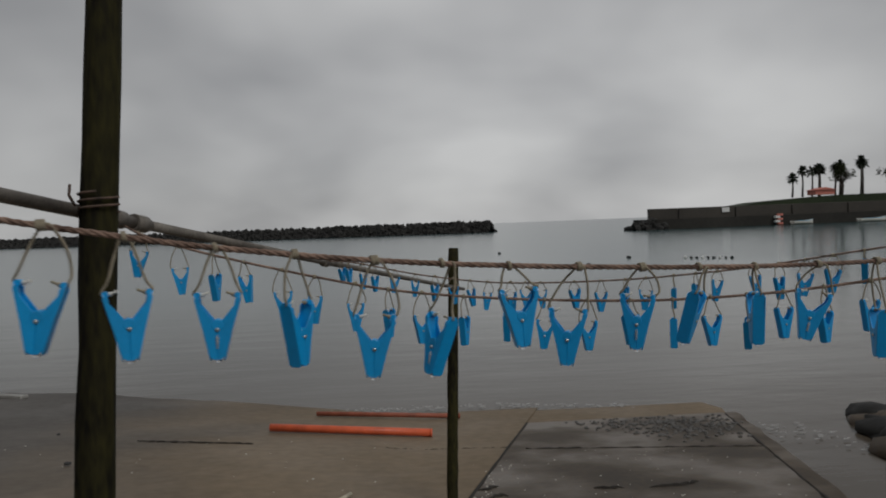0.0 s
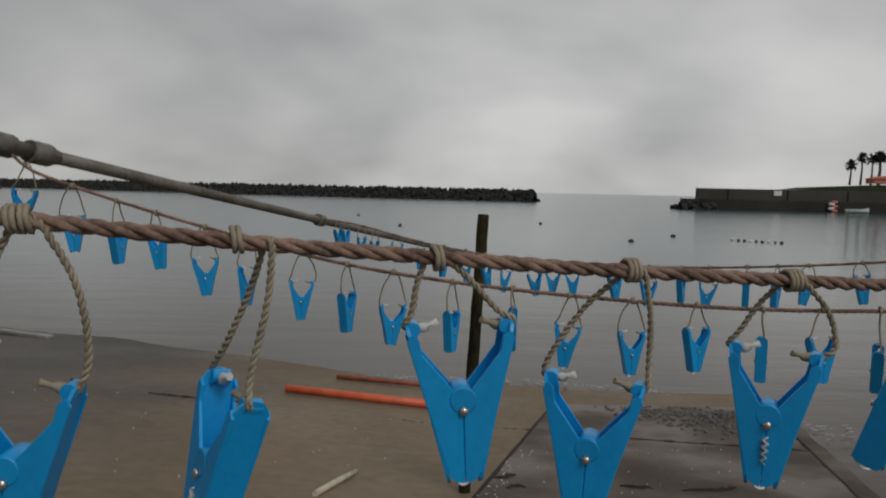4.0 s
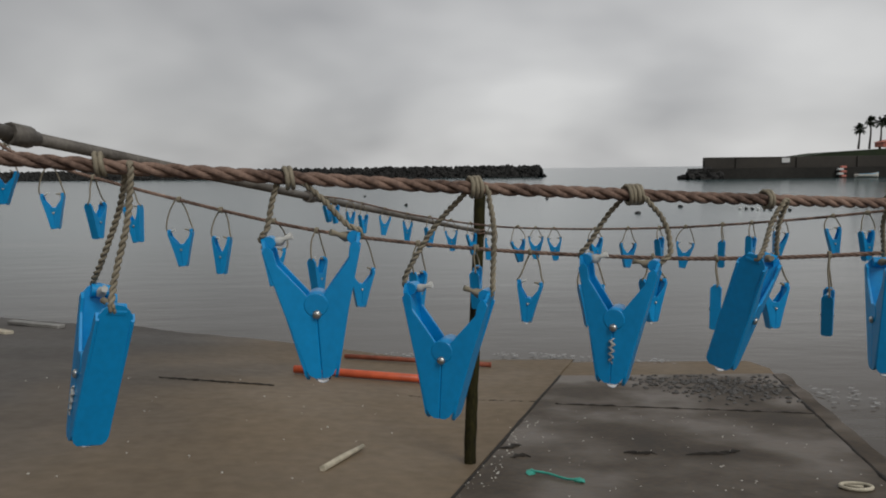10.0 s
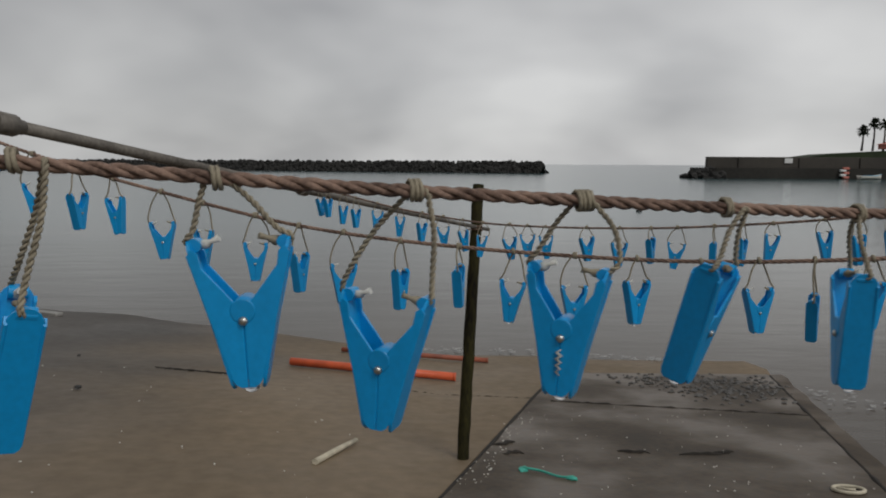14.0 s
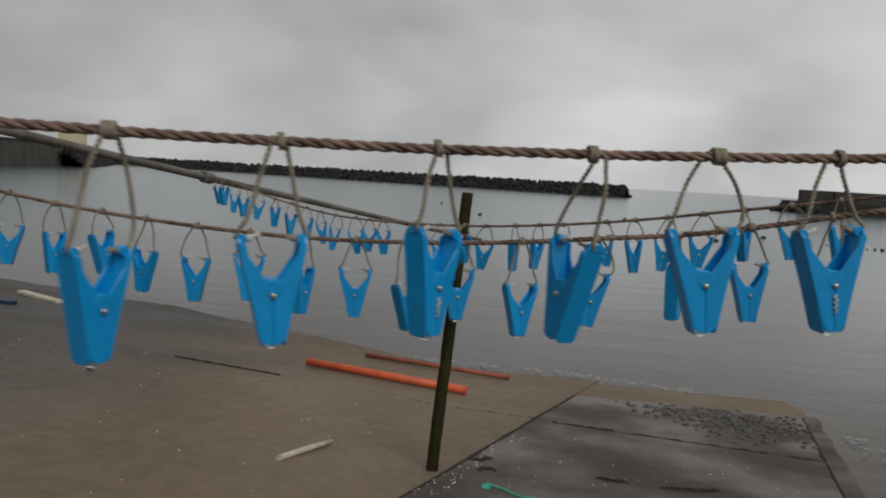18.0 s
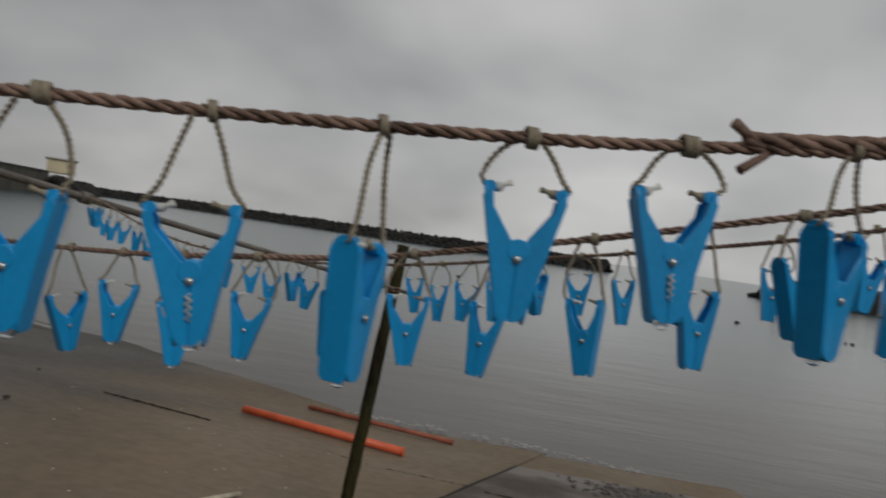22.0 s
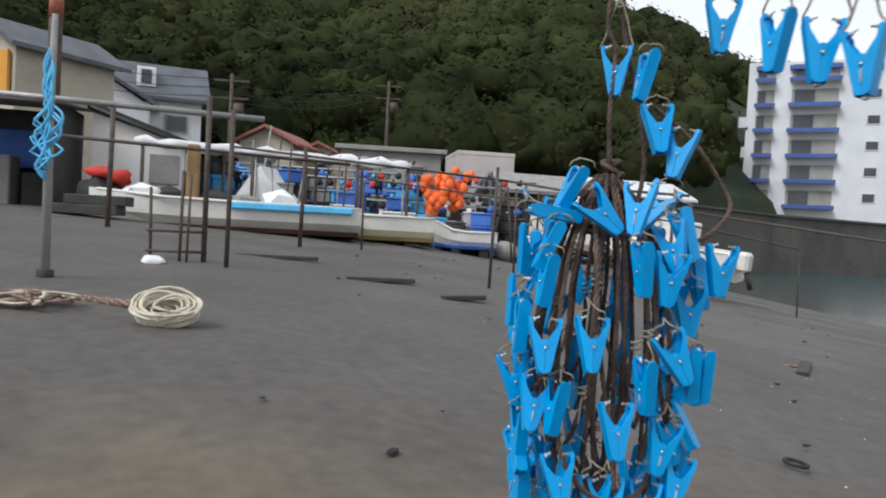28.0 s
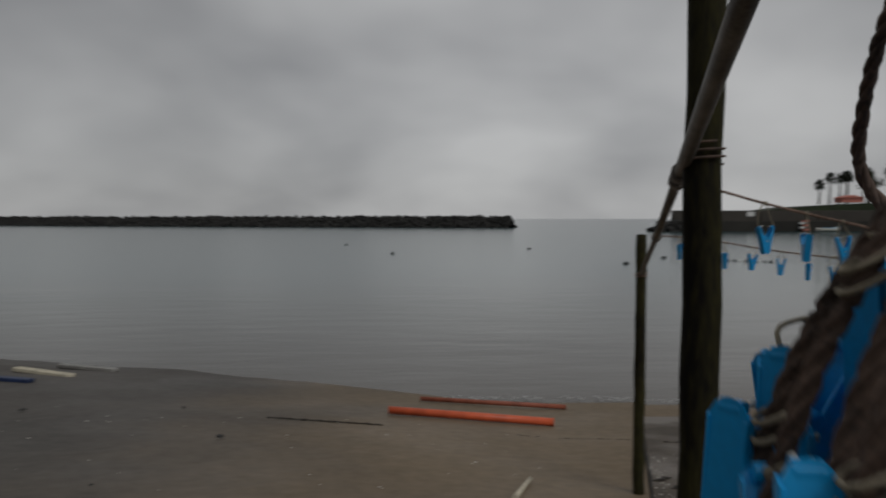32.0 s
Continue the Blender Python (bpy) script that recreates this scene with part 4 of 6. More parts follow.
# ---- far shore: breakwater, quay, hill ----
def rubble_ridge(name, line, width, height, count, size, seed, label):
    """A bank of boulders along a line, one mesh of many stones."""
    rnd = random.Random(seed)
    pts = [Vector(p) for p in line]
    seg = [(a, b, (b - a).length) for a, b in zip(pts, pts[1:])]
    total = sum(s[2] for s in seg)
    verts, faces = [], []
    base = bmesh.new()
    bmesh.ops.create_icosphere(base, subdivisions=1, radius=1)
    bv, bf = [v.co.copy() for v in base.verts], [[v.index for v in f.verts] for f in base.faces]
    base.free()
    for i in range(count):
        s = rnd.random() * total
        for a, b, l in seg:
            if s <= l:
                break
            s -= l
        p = a.lerp(b, s / l)
        across = (b - a).normalized().cross(Vector((0, 0, 1)))
        u = rnd.uniform(-1, 1)
        p = p + across * u * width + Vector((0, 0, height * (1 - abs(u)) - 0.3 + rnd.uniform(-0.25, 0.3)))
        r = size * rnd.uniform(0.6, 1.3)
        rot = Euler((rnd.random() * 6, rnd.random() * 6, rnd.random() * 6)).to_matrix()
        o = len(verts)
        for v in bv:
            verts.append(p + rot @ (v * r * rnd.uniform(0.6, 1.25)))
        faces += [[o + k for k in f] for f in bf]
    # core of the bank
    for a, b, l in seg:
        across = (b - a).normalized().cross(Vector((0, 0, 1))) * width
        o = len(verts)
        for q in (a, b):
            verts += [q - across + Vector((0, 0, -1)), q + Vector((0, 0, height - 0.5)), q + across + Vector((0, 0, -1))]
        faces += [[o, o + 1, o + 4, o + 3], [o + 1, o + 2, o + 5, o + 4]]
    me = bpy.data.meshes.new(name)
    me.from_pydata(verts, [], faces)
    return tagged(part(name, me, M_ROCK), label, "breakwater", kind="stuff")


rubble_ridge("breakwater", [(25, 200, SEA_Z), (-60, 232, SEA_Z), (-178, 283, SEA_Z)], 5.0, 3.1, 7000, 0.6, 1, "long dark rubble breakwater across the harbour mouth")
rubble_ridge("breakwater_toe", [(45, 139, SEA_Z), (51, 139, SEA_Z)], 2.5, 1.8, 60, 0.7, 2, "dark boulders at the quay's end")


def quay():
    root = thing("quay_wall", "dark stained concrete quay with a parapet", "quay", kind="structure", m=pose(48.8, 139.0, SEA_Z))
    part("lower_wall", box((189.4, 14, 4.0), pose(95.3, 7, 0.0), 0.05), M_QUAY, root)
    part("parapet", box((190, 1.2, 2.1), pose(95, 2.6, 3.05), 0.05), M_QUAYTOP, root, "lighter concrete parapet")
    part("raised_bank", prism([(20, 4.1), (25, 4.8), (40, 5.6), (190, 6.5), (190, 2.0), (20, 2.0)], 9.0, pose(0, 10, 0)), M_EARTH, root, "grassy bank behind the parapet")
    for i in range(16):
        part("buttress", box((0.35, 0.3, 1.95), pose(6 + i * 11.5, 1.9, 3.0), 0.02), M_QUAYTOP, root)
    rq = random.Random(12)
    for i in range(9):
        part("foot_rock", rough_stone(rq.uniform(0.8, 1.5), 300 + i, 0.7), M_ROCK, root).location = (-4.0 + 0.55 * i, 1.0 + rq.uniform(0, 3), 0.2 + 0.16 * i)
    sign = thing("notice_board", "small white notice board on the quay parapet", "sign", m=pose(48.8 + 15.3, 140.85, 0.9))
    part("panel", box((1.5, 0.1, 0.9), None, 0.02), M_WHITEP, sign)
    beacon = thing("harbour_marker", "pale red and white painted marker on the quay", "marker", m=pose(73.5, 138.5, SEA_Z))
    for k in range(5):
        part("band", box((1.0, 0.7, 0.42), pose(0.28 * (-1) ** k, 0, 0.35 + 0.42 * k), 0.05), M_REDW if k % 2 == 0 else M_WHITEP, beacon)
    for k, (x, y, l) in enumerate(((77.5, 137.0, 4.5), (91.5, 137.0, 6.0))):
        b = thing("moored_skiff", "small pale blue open skiff moored at the quay", "boat", "moored skiffs", pose(x, y, SEA_Z + 0.1, 0, 0, 8))
        part("hull", skiff(l, 1.3, 0.6), M_HULL, b)
        part("rail", tube([(-l * 0.45, -0.55, 0.6), (l * 0.2, -0.6, 0.62), (l * 0.5, 0, 0.85)], 0.06, 5), M_TARP, b)


def skiff(length, beam, height, sheer=0.55):
    """An open hull: stations swept from stern to bow."""
    bm = bmesh.new()
    rows = []
    for i in range(9):
        u = i / 8
        w = beam / 2 * (1 - max(0, (u - 0.45) / 0.55) ** 2.2) + 0.02
        rise = sheer * height * max(0, (u - 0.5) / 0.5) ** 2
        x = (u - 0.5) * length
        outer = [(-w, height + rise), (-w * 0.93, height * 0.45 + rise * 0.6), (-w * 0.6, 0.06 + rise * 0.3), (0, rise * 0.25), (w * 0.6, 0.06 + rise * 0.3), (w * 0.93, height * 0.45 + rise * 0.6), (w, height + rise)]
        deck = [(w * 0.9, height * 0.9 + rise), (0, height * 0.86 + rise), (-w * 0.9, height * 0.9 + rise)]
        rows.append([bm.verts.new((x, y, z)) for y, z in outer + deck])
    n = len(rows[0])
    for a, b in zip(rows, rows[1:]):
        for k in range(n):
            bm.faces.new((a[k], a[(k + 1) % n], b[(k + 1) % n], b[k]))
    bm.faces.new(rows[0])
    bm.faces.new(rows[-1][::-1])
    bmesh.ops.recalc_face_normals(bm, faces=bm.faces)
    return bm


quay()


def palm(x, y, z, h, seed):
    rnd = random.Random(seed)
    root = thing("palm_tree", "dark palm tree with a bare pale trunk", "tree", "palms above the quay", pose(x, y, z))
    part("trunk", tube([(0, 0, -0.3), (0.15, 0, h * 0.5), (0.1, 0, h)], [0.24, 0.17, 0.14], 7), M_TRUNK, root)
    bm = bmesh.new()
    top = Vector((0.1, 0, h))
    for i in range(70):
        a, e = rnd.random() * 6.28, rnd.uniform(-0.9, 1.3)
        d = Vector((math.cos(a) * math.cos(e), math.sin(a) * math.cos(e), math.sin(e)))
        tip = top + d * rnd.uniform(1.15, 1.65) + Vector((0, 0, -0.2))
        mid = top.lerp(tip, 0.65) + Vector((0, 0, 0.12))
        s = d.cross(Vector((0, 0, 1))).normalized() * 0.24
        bm.faces.new([bm.verts.new(p) for p in (top, mid + s, tip, mid - s)])
    part("crown", bm, M_PALM, root)


PALM_Z = SEA_Z + 6.2
for k, (x, y, h) in enumerate(((80.0, 149, 3.0), (82.6, 149, 4.2), (84.4, 148, 4.0), (86.8, 149, 4.6), (87.8, 150, 4.3), (90.3, 148, 4.4), (92.3, 149, 5.0), (97.0, 148, 5.6), (99.0, 150, 5.2))):
    palm(82.2 + (x - 80) * 0.84, y, PALM_Z - 0.4, h * 1.22, k)


def bushy_tree(x, y, z, h, spread, seed, label, group):
    rnd = random.Random(seed)
    root = thing("tree", label, "tree", group, pose(x, y, z))
    bm = tube([(0, 0, -0.2), (0.05 * h, 0, h * 0.3), (0.02 * h, 0.03 * h, h * 0.65)], [0.06 * h, 0.045 * h, 0.02 * h], 7)
    for k in range(4):
        a = k * 1.6 + rnd.random()
        add_tube(bm, [(0.03 * h, 0, h * 0.35), (math.cos(a) * spread * 0.6, math.sin(a) * spread * 0.6, h * 0.7)], [0.03 * h, 0.01 * h], 5)
    part("trunk", bm, M_TRUNK, root)
    bm = bmesh.new()
    for c in range(9):
        cx, cy, cz = rnd.uniform(-1, 1) * spread * 0.6, rnd.uniform(-1, 1) * spread * 0.6, h * rnd.uniform(0.45, 0.9)
        for i in range(45):
            d = Vector((rnd.gauss(0, 1), rnd.gauss(0, 1), rnd.gauss(0, 0.7))).normalized() * spread * rnd.uniform(0.25, 0.5)
            p = Vector((cx, cy, cz)) + d
            s1 = Vector((rnd.gauss(0, 1), rnd.gauss(0, 1), rnd.gauss(0, 1))).normalized() * spread * 0.11
            s2 = s1.orthogonal().normalized() * spread * 0.09
            bm.faces.new([bm.verts.new(p + q) for q in (s1, s2, -s1, -s2)])
    part("crown", bm, M_LEAF, root)


bushy_tree(91.6, 147, PALM_Z - 0.6, 6.6, 2.6, 1, "round dark broadleaf tree above the quay", "trees above the quay")
bushy_tree(104.5, 149, PALM_Z - 0.6, 6.0, 2.6, 2, "round dark broadleaf tree above the quay", "trees above the quay")
hut = thing("beach_hut", "small orange-red hut among the palms", "hut", m=pose(87.2, 147, PALM_Z - 0.4))
part("wall", box((4.2, 3, 1.0), pose(0, 0, 0.5), 0.05), M_REDW, hut)
part("roof", prism([(-2.4, 0.95), (0, 1.5), (2.4, 0.95)], 3.6), M_REDW, hut)

# mooring float chain and drifting bits on the water
raft = thing("float_chain", "string of dark floats with pale tops on the water", "float", m=pose(18.0, 43, SEA_Z))
for k in range(9):
    part("float", rough_stone(0.10, k, 0.8), M_DARK if k % 3 else M_WHITEP, raft).location = (0.26 * k - 1.0, -0.22 * k, 0.05)
for k, (x, y) in enumerate(((10.3, 40), (14.5, 46), (-8, 70), (-3, 52), (8, 60))):
    f = thing("buoy", "small dark mooring buoy floating on the water", "buoy", "mooring buoys", pose(x, y, SEA_Z))
    part("ball", rough_stone(0.16, k + 50, 0.8, 2), M_DARK, f)

SHORE_FROM = set(bpy.data.objects)
# hill behind the village: heights by heading, seen from the beach
SKY_ANGLE = [(20, 2.0), (40, 5.0), (47, 7.0), (50, 8.2), (58, 10.8), (64, 12.6), (66.5, 13.2), (69.6, 14.7), (72.2, 16.1), (74, 17.1), (76.6, 18.1), (81, 18.7), (85, 18.8), (89, 18.6), (93, 18.4), (105, 18.5), (125, 17), (150, 10)]


def sky_angle(a):
    for (a0, e0), (a1, e1) in zip(SKY_ANGLE, SKY_ANGLE[1:]):
        if a0 <= a <= a1:
            return e0 + (e1 - e0) * (a - a0) / (a1 - a0)
    return SKY_ANGLE[-1][1]


def hill_z(a, r):
    """Height of the hill at a heading (degrees left of the sea view) and distance."""
    near = 62 if a > 72 else 62 + (72 - a) * 3.4
    if a < 62:
        near = 150
    top_r = max(near + 60, 165)
    top = top_r * math.tan(radians(sky_angle(a) - 1.6))
    u = max(0.0, min(1.0, (r - near) / (top_r - near)))
    z = 1.5 + (top - 1.5) * (u ** 0.8) * (1.0 if r <= top_r else max(0.35, 1 - (r - top_r) / 260))
    x, y = -r * math.sin(radians(a)), r * math.cos(radians(a))
    return z * (1 + 0.13 * noise.noise((x * 0.022, y * 0.022, 0)) * min(1, u * 3) * (1 if u < 0.8 else 0.4))


def hill():
    heads = [45 + i * 1.6 for i in range(66)]
    dists = [i * 7 for i in range(30)]
    verts = []
    for a in heads:
        near = 60 if a > 72 else (60 + (72 - a) * 3.4 if a > 62 else 150)
        verts += [(-(near + r) * math.sin(radians(a)), (near + r) * math.cos(radians(a)), hill_z(a, near + r) - (4 if r == 0 else 0)) for r in dists]
    nr = len(dists)
    faces = [(i * nr + j, i * nr + j + 1, (i + 1) * nr + j + 1, (i + 1) * nr + j) for i in range(len(heads) - 1) for j in range(nr - 1)]
    me = bpy.data.meshes.new("ground_hill")
    me.from_pydata(verts, [], faces)
    tagged(part("ground_hill", me, M_EARTH), "steep wooded hill behind the village", "hill", kind="structure")
    rnd = random.Random(77)
    verts, faces = [], []
    base = bmesh.new()
    bmesh.ops.create_icosphere(base, subdivisions=2, radius=1)
    bv, bf = [v.co.copy() for v in base.verts], [[v.index for v in f.verts] for f in base.faces]
    base.free()
    pale_v, pale_f = [], []
    dark_v, dark_f = verts, faces
    made = 0
    while made < 2300:
        a, r = rnd.uniform(46, 122), 64 + 130 * rnd.random() ** 1.1
        near = 64 if a > 72 else (64 + (72 - a) * 3.4 if a > 62 else 152)
        if r < near + 2 or (a < 68 and r < 128):
            continue
        made += 1
        x, y, z = -r * math.sin(radians(a)), r * math.cos(radians(a)), hill_z(a, r)
        s = rnd.uniform(1.6, 4.4) * (0.8 + r / 400)
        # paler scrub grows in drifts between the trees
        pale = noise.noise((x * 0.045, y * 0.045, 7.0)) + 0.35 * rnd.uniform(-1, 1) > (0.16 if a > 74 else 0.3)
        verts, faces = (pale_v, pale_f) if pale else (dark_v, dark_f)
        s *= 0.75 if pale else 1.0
        c = Vector((x, y, z + s * 0.35))
        sx, sz = rnd.uniform(0.8, 1.15), rnd.uniform(0.65, 1.0)
        off = Vector((rnd.random() * 50, rnd.random() * 50, rnd.random() * 50))
        o = len(verts)
        for v in bv:
            k = s * (0.82 + 0.6 * noise.noise(v * 1.7 + off) + 0.4 * noise.noise(v * 4.3 + off))
            verts.append(c + Vector((v.x * k * sx, v.y * k, v.z * k * sz)))
        faces += [[o + q for q in f] for f in bf]
        for q in range(84):
            d = Vector((rnd.gauss(0, 1), rnd.gauss(0, 1), abs(rnd.gauss(0, 0.8)))).normalized()
            p = c + Vector((d.x * sx, d.y, d.z * sz)) * s * rnd.uniform(0.80, 1.22)
            s1 = (d.orthogonal().normalized() + d * rnd.uniform(-0.35, 0.35)) * s * rnd.uniform(0.05, 0.10)
            s2 = (d.cross(s1).normalized() + d * rnd.uniform(-0.35, 0.35)) * s * rnd.uniform(0.04, 0.08)
            o = len(verts)
            verts += [p + s1, p + s2, p - s1, p - s2]
            faces.append([o, o + 1, o + 2, o + 3])
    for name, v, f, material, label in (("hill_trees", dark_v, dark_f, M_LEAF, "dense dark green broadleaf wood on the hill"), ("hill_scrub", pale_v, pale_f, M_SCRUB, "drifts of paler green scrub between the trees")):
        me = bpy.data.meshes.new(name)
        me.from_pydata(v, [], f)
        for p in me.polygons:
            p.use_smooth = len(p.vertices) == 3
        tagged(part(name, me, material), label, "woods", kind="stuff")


hill()


# ---- seawall, land, hotels ----
WALL_LINE = [(-45, 13), (-60, 30), (-69, 48), (-87, 96), (-105, 150)]


def seawall():
    bm = bmesh.new()
    for (x0, y0), (x1, y1) in zip(WALL_LINE, WALL_LINE[1:]):
        a, b = Vector((x0, y0, 0)), Vector((x1, y1, 0))
        back = Vector((-(b - a).y, (b - a).x, 0)).normalized() * 0.8
        q = [a, b, b + back, a + back]
        low = [bm.verts.new(v + Vector((0, 0, -3.4))) for v in q]
        top = [bm.verts.new(v + Vector((0, 0, 2.5)) + (back * 0.3 if i < 2 else Vector())) for i, v in enumerate(q)]
        bm.faces.new(low[::-1])
        bm.faces.new(top)
        for i in range(4):
            j = (i + 1) % 4
            bm.faces.new((low[i], low[j], top[j], top[i]))
    bmesh.ops.recalc_face_normals(bm, faces=bm.faces)
    tagged(part("wall_sea", bm, M_SEAWALL), "long dark stained concrete seawall along the shore", "wall", kind="structure")
    bm = bmesh.new()
    front = [Vector((x, y, 2.3)) for x, y in WALL_LINE]
    rear = [Vector((x - 40, y + 6, 2.3)) for x, y in WALL_LINE]
    f = [bm.verts.new(v) for v in front]
    r = [bm.verts.new(v) for v in rear]
    for i in range(len(f) - 1):
        bm.faces.new((f[i], f[i + 1], r[i + 1], r[i]))
    bmesh.ops.recalc_face_normals(bm, faces=bm.faces)
    tagged(part("ground_terrace", bm, M_SEAWALL), "level ground behind the seawall", "ground", kind="structure")


seawall()


def hotel():
    B, A, C = Vector((-79.0, 54.3, 0)), Vector((-87.4, 39.6, 0)), Vector((-103.0, 91.0, 0))
    ux = (B - A).normalized()
    root = thing("hotel", "white seven-storey seaside hotel with blue balconies", "building", m=Matrix.Translation((A.x, A.y, 2.3)) @ ux.to_track_quat("X", "Z").to_matrix().to_4x4())
    W, FL = (B - A).length, 2.95
    uy = root.matrix_world.to_3x3().inverted() @ (C - B)
    part("wall", box((W, 14, 19.2), pose(W / 2, 7, 9.6), 0.05), M_WHITE, root)
    part("parapet", prism([(W - 6.5, 0), (W - 4.6, 1.1), (W - 0.9, 1.1), (W + 1.2, 0)], 10, pose(0, 6, 19.2)), M_WHITE, root)
    for f in range(6):
        z = 3.0 + FL * f
        for x0, w in ((0.95, 2.1), (4.6, 5.3)):
            wd = part("window", box((w * 0.92, 0.12, 1.9), pose(x0 + w / 2, -0.02, z + 0.15)), M_GREYW, root)
            part("pane", box((w * 0.4, 0.1, 1.7), pose(x0 + w * 0.3, -0.08, z + 0.15)), M_GLASSD, wd)
            bal = part("balcony", box((w, 1.2, 0.16), pose(x0 + w / 2, -0.62, z - 0.95)), M_WHITE, root)
            part("balcony_front", box((w + 0.16, 0.09, 0.46), pose(x0 + w / 2, -1.2, z - 0.85), 0.02), M_BALC, bal, "blue balcony front")
        wd = part("window", box((1.45, 0.12, 1.15), pose(W - 3.6, -0.02, z + 0.4)), M_WHITE, root)
        part("pane", box((1.2, 0.1, 0.9), pose(W - 3.6, -0.07, z + 0.4)), M_GLASSD, wd)
    for f in range(3):
        part("side_ledge", box((0.9, 1.2, 1.3), pose(-0.45, 1.2, 12.2 - 3.6 * f), 0.03), M_WHITE, root)
    part("top_balcony_front", box((2.3, 0.5, 0.5), pose(2.0, -0.4, 18.4), 0.02), M_BALC, root)
    part("top_balcony_front", box((5.5, 0.5, 0.5), pose(7.2, -0.4, 18.4), 0.02), M_BALC, root)
    # staggered wing along the shore
    units = 4
    d = Vector((uy.x, uy.y, 0))
    n = Vector((d.y, -d.x, 0)).normalized()
    yaw = math.degrees(math.atan2(d.y, d.x))
    ul = d.length / units
    for k in range(units):
        o = Vector((W, 0.5, 0)) + d * (k / units) + n * 0.0
        top = 18.3
        m = Matrix.Translation(o) @ pose(0, 0, 0, 0, 0, yaw)
        wing = part("wing", box((ul, 12, top), m @ pose(ul / 2, 6.0, top / 2), 0.05), M_WHITE, root)
        part("eave", box((ul + 0.5, 2.6, 1.0), m @ pose(ul / 2, -0.9, top + 0.2), 0.05), M_WHITE, wing)
        for f in range(6):
            z = 2.2 + FL * f
            part("recess", box((ul * 0.9, 0.1, 1.9), m @ pose(ul / 2, -0.06, z + 0.9)), M_GREYW, wing)
            part("balcony_slab", box((ul, 2.0, 0.2), m @ pose(ul / 2, -1.0, z - 0.25)), M_WHITE, wing)
            pts = [(0.2, -1.2), (ul * 0.25, -2.1), (ul * 0.6, -2.5), (ul - 0.3, -1.7)]
            bm = bmesh.new()
            for (xa, ya), (xb, yb) in zip(pts, pts[1:]):
                quad = [bm.verts.new(m @ Vector(q)) for q in ((xa, ya, z - 0.75), (xb, yb, z - 0.75), (xb, yb, z - 0.28), (xa, ya, z - 0.28), (xa, ya + 0.12, z - 0.75), (xb, yb + 0.12, z - 0.75), (xb, yb + 0.12, z - 0.28), (xa, ya + 0.12, z - 0.28))]
                for idx in ((0, 1, 2, 3), (5, 4, 7, 6), (3, 2, 6, 7), (1, 0, 4, 5)):
                    bm.faces.new([quad[i] for i in idx])
            part("balcony_front", bm, M_BALC, wing, "blue balcony front")
            bm = bmesh.new()
            add_box(bm, (ul * 0.62, 0.14, 1.75), m @ pose(ul * 0.47, -2.15, z + 0.95, 0, 0, -6), 0.03)
            add_box(bm, (1.3, 0.2, 1.0), m @ pose(0.9, -1.7, z + 0.6, 0, 0, -25), 0.03)
            part("screen", bm, M_WHITE, wing)


hotel()


def hotel_two():
    a = Vector((-113.0, 100.0, 5.4))
    b = Vector((-99.5, 113.0, 5.4))
    u = (b - a).normalized()
    root = thing("cream_hotel", "cream four-storey hotel with a blue roof edge", "building", m=Matrix.Translation(a) @ u.to_track_quat("X", "Z").to_matrix().to_4x4())
    W = (b - a).length
    part("wall", box((W, 12, 13.5), pose(W / 2, 6.5, 4.0), 0.05), M_CREAM, root)
    part("roof_edge", box((W + 2.4, 15, 0.9), pose(W / 2 + 0.4, 5.5, 11.1), 0.05), M_ROOFB, root, "bright blue roof edge")
    part("roof_house", box((5, 5, 1.6), pose(5, 7, 12.3), 0.05), M_GREYW, root)
    for f in range(4):
        z = 0.6 + 2.65 * f
        part("balcony", box((W + 0.8, 1.4, 1.15), pose(W / 2 + 0.3, -0.5, z), 0.05), M_CREAM, root)
        for k in range(7):
            w = part("window", box((1.5, 0.12, 1.1), pose(1.5 + k * 2.6, 0.48, z + 1.25)), M_GREYW, root)
            part("pane", box((1.2, 0.1, 0.9), pose(1.5 + k * 2.6, 0.43, z + 1.25)), M_GLASSD, w)


hotel_two()
for k, (x, y, z, h, s) in enumerate(((-76, 57.5, 2.4, 3.2, 1.6), (-79, 64, 2.4, 3.6, 1.8), (-83, 74, 2.4, 3.2, 2.0), (-86, 82, 2.4, 3.4, 1.9), (-90, 90, 2.4, 4.0, 2.2), (-93, 96, 2.4, 4.5, 2.2), (-96, 101, 2.4, 5.0, 2.2), (-99, 108, 2.4, 3.5, 1.8), (-103, 122, 2.4, 3.0, 2.5))):
    bushy_tree(x, y, z, h, s, 20 + k, "dark green shrub tree behind the seawall", "trees along the seawall")
long_hut = thing("harbour_shed", "long low cream shed at the end of the shore", "shed", m=pose(-113, 165, 2.4, 0, 0, 125))
part("wall", box((14, 6, 3.2), pose(0, 0, 1.6), 0.05), M_CREAM, long_hut)
part("roof", box((15, 7, 0.4), pose(0, 0, 3.4), 0.05), M_WHITE, long_hut)
rubble_ridge("shore_rocks", [(-103, 148, SEA_Z), (-140, 215, SEA_Z), (-180, 283, SEA_Z)], 5.0, 3.6, 1200, 0.9, 7, "dark rocky shore joining the breakwater")

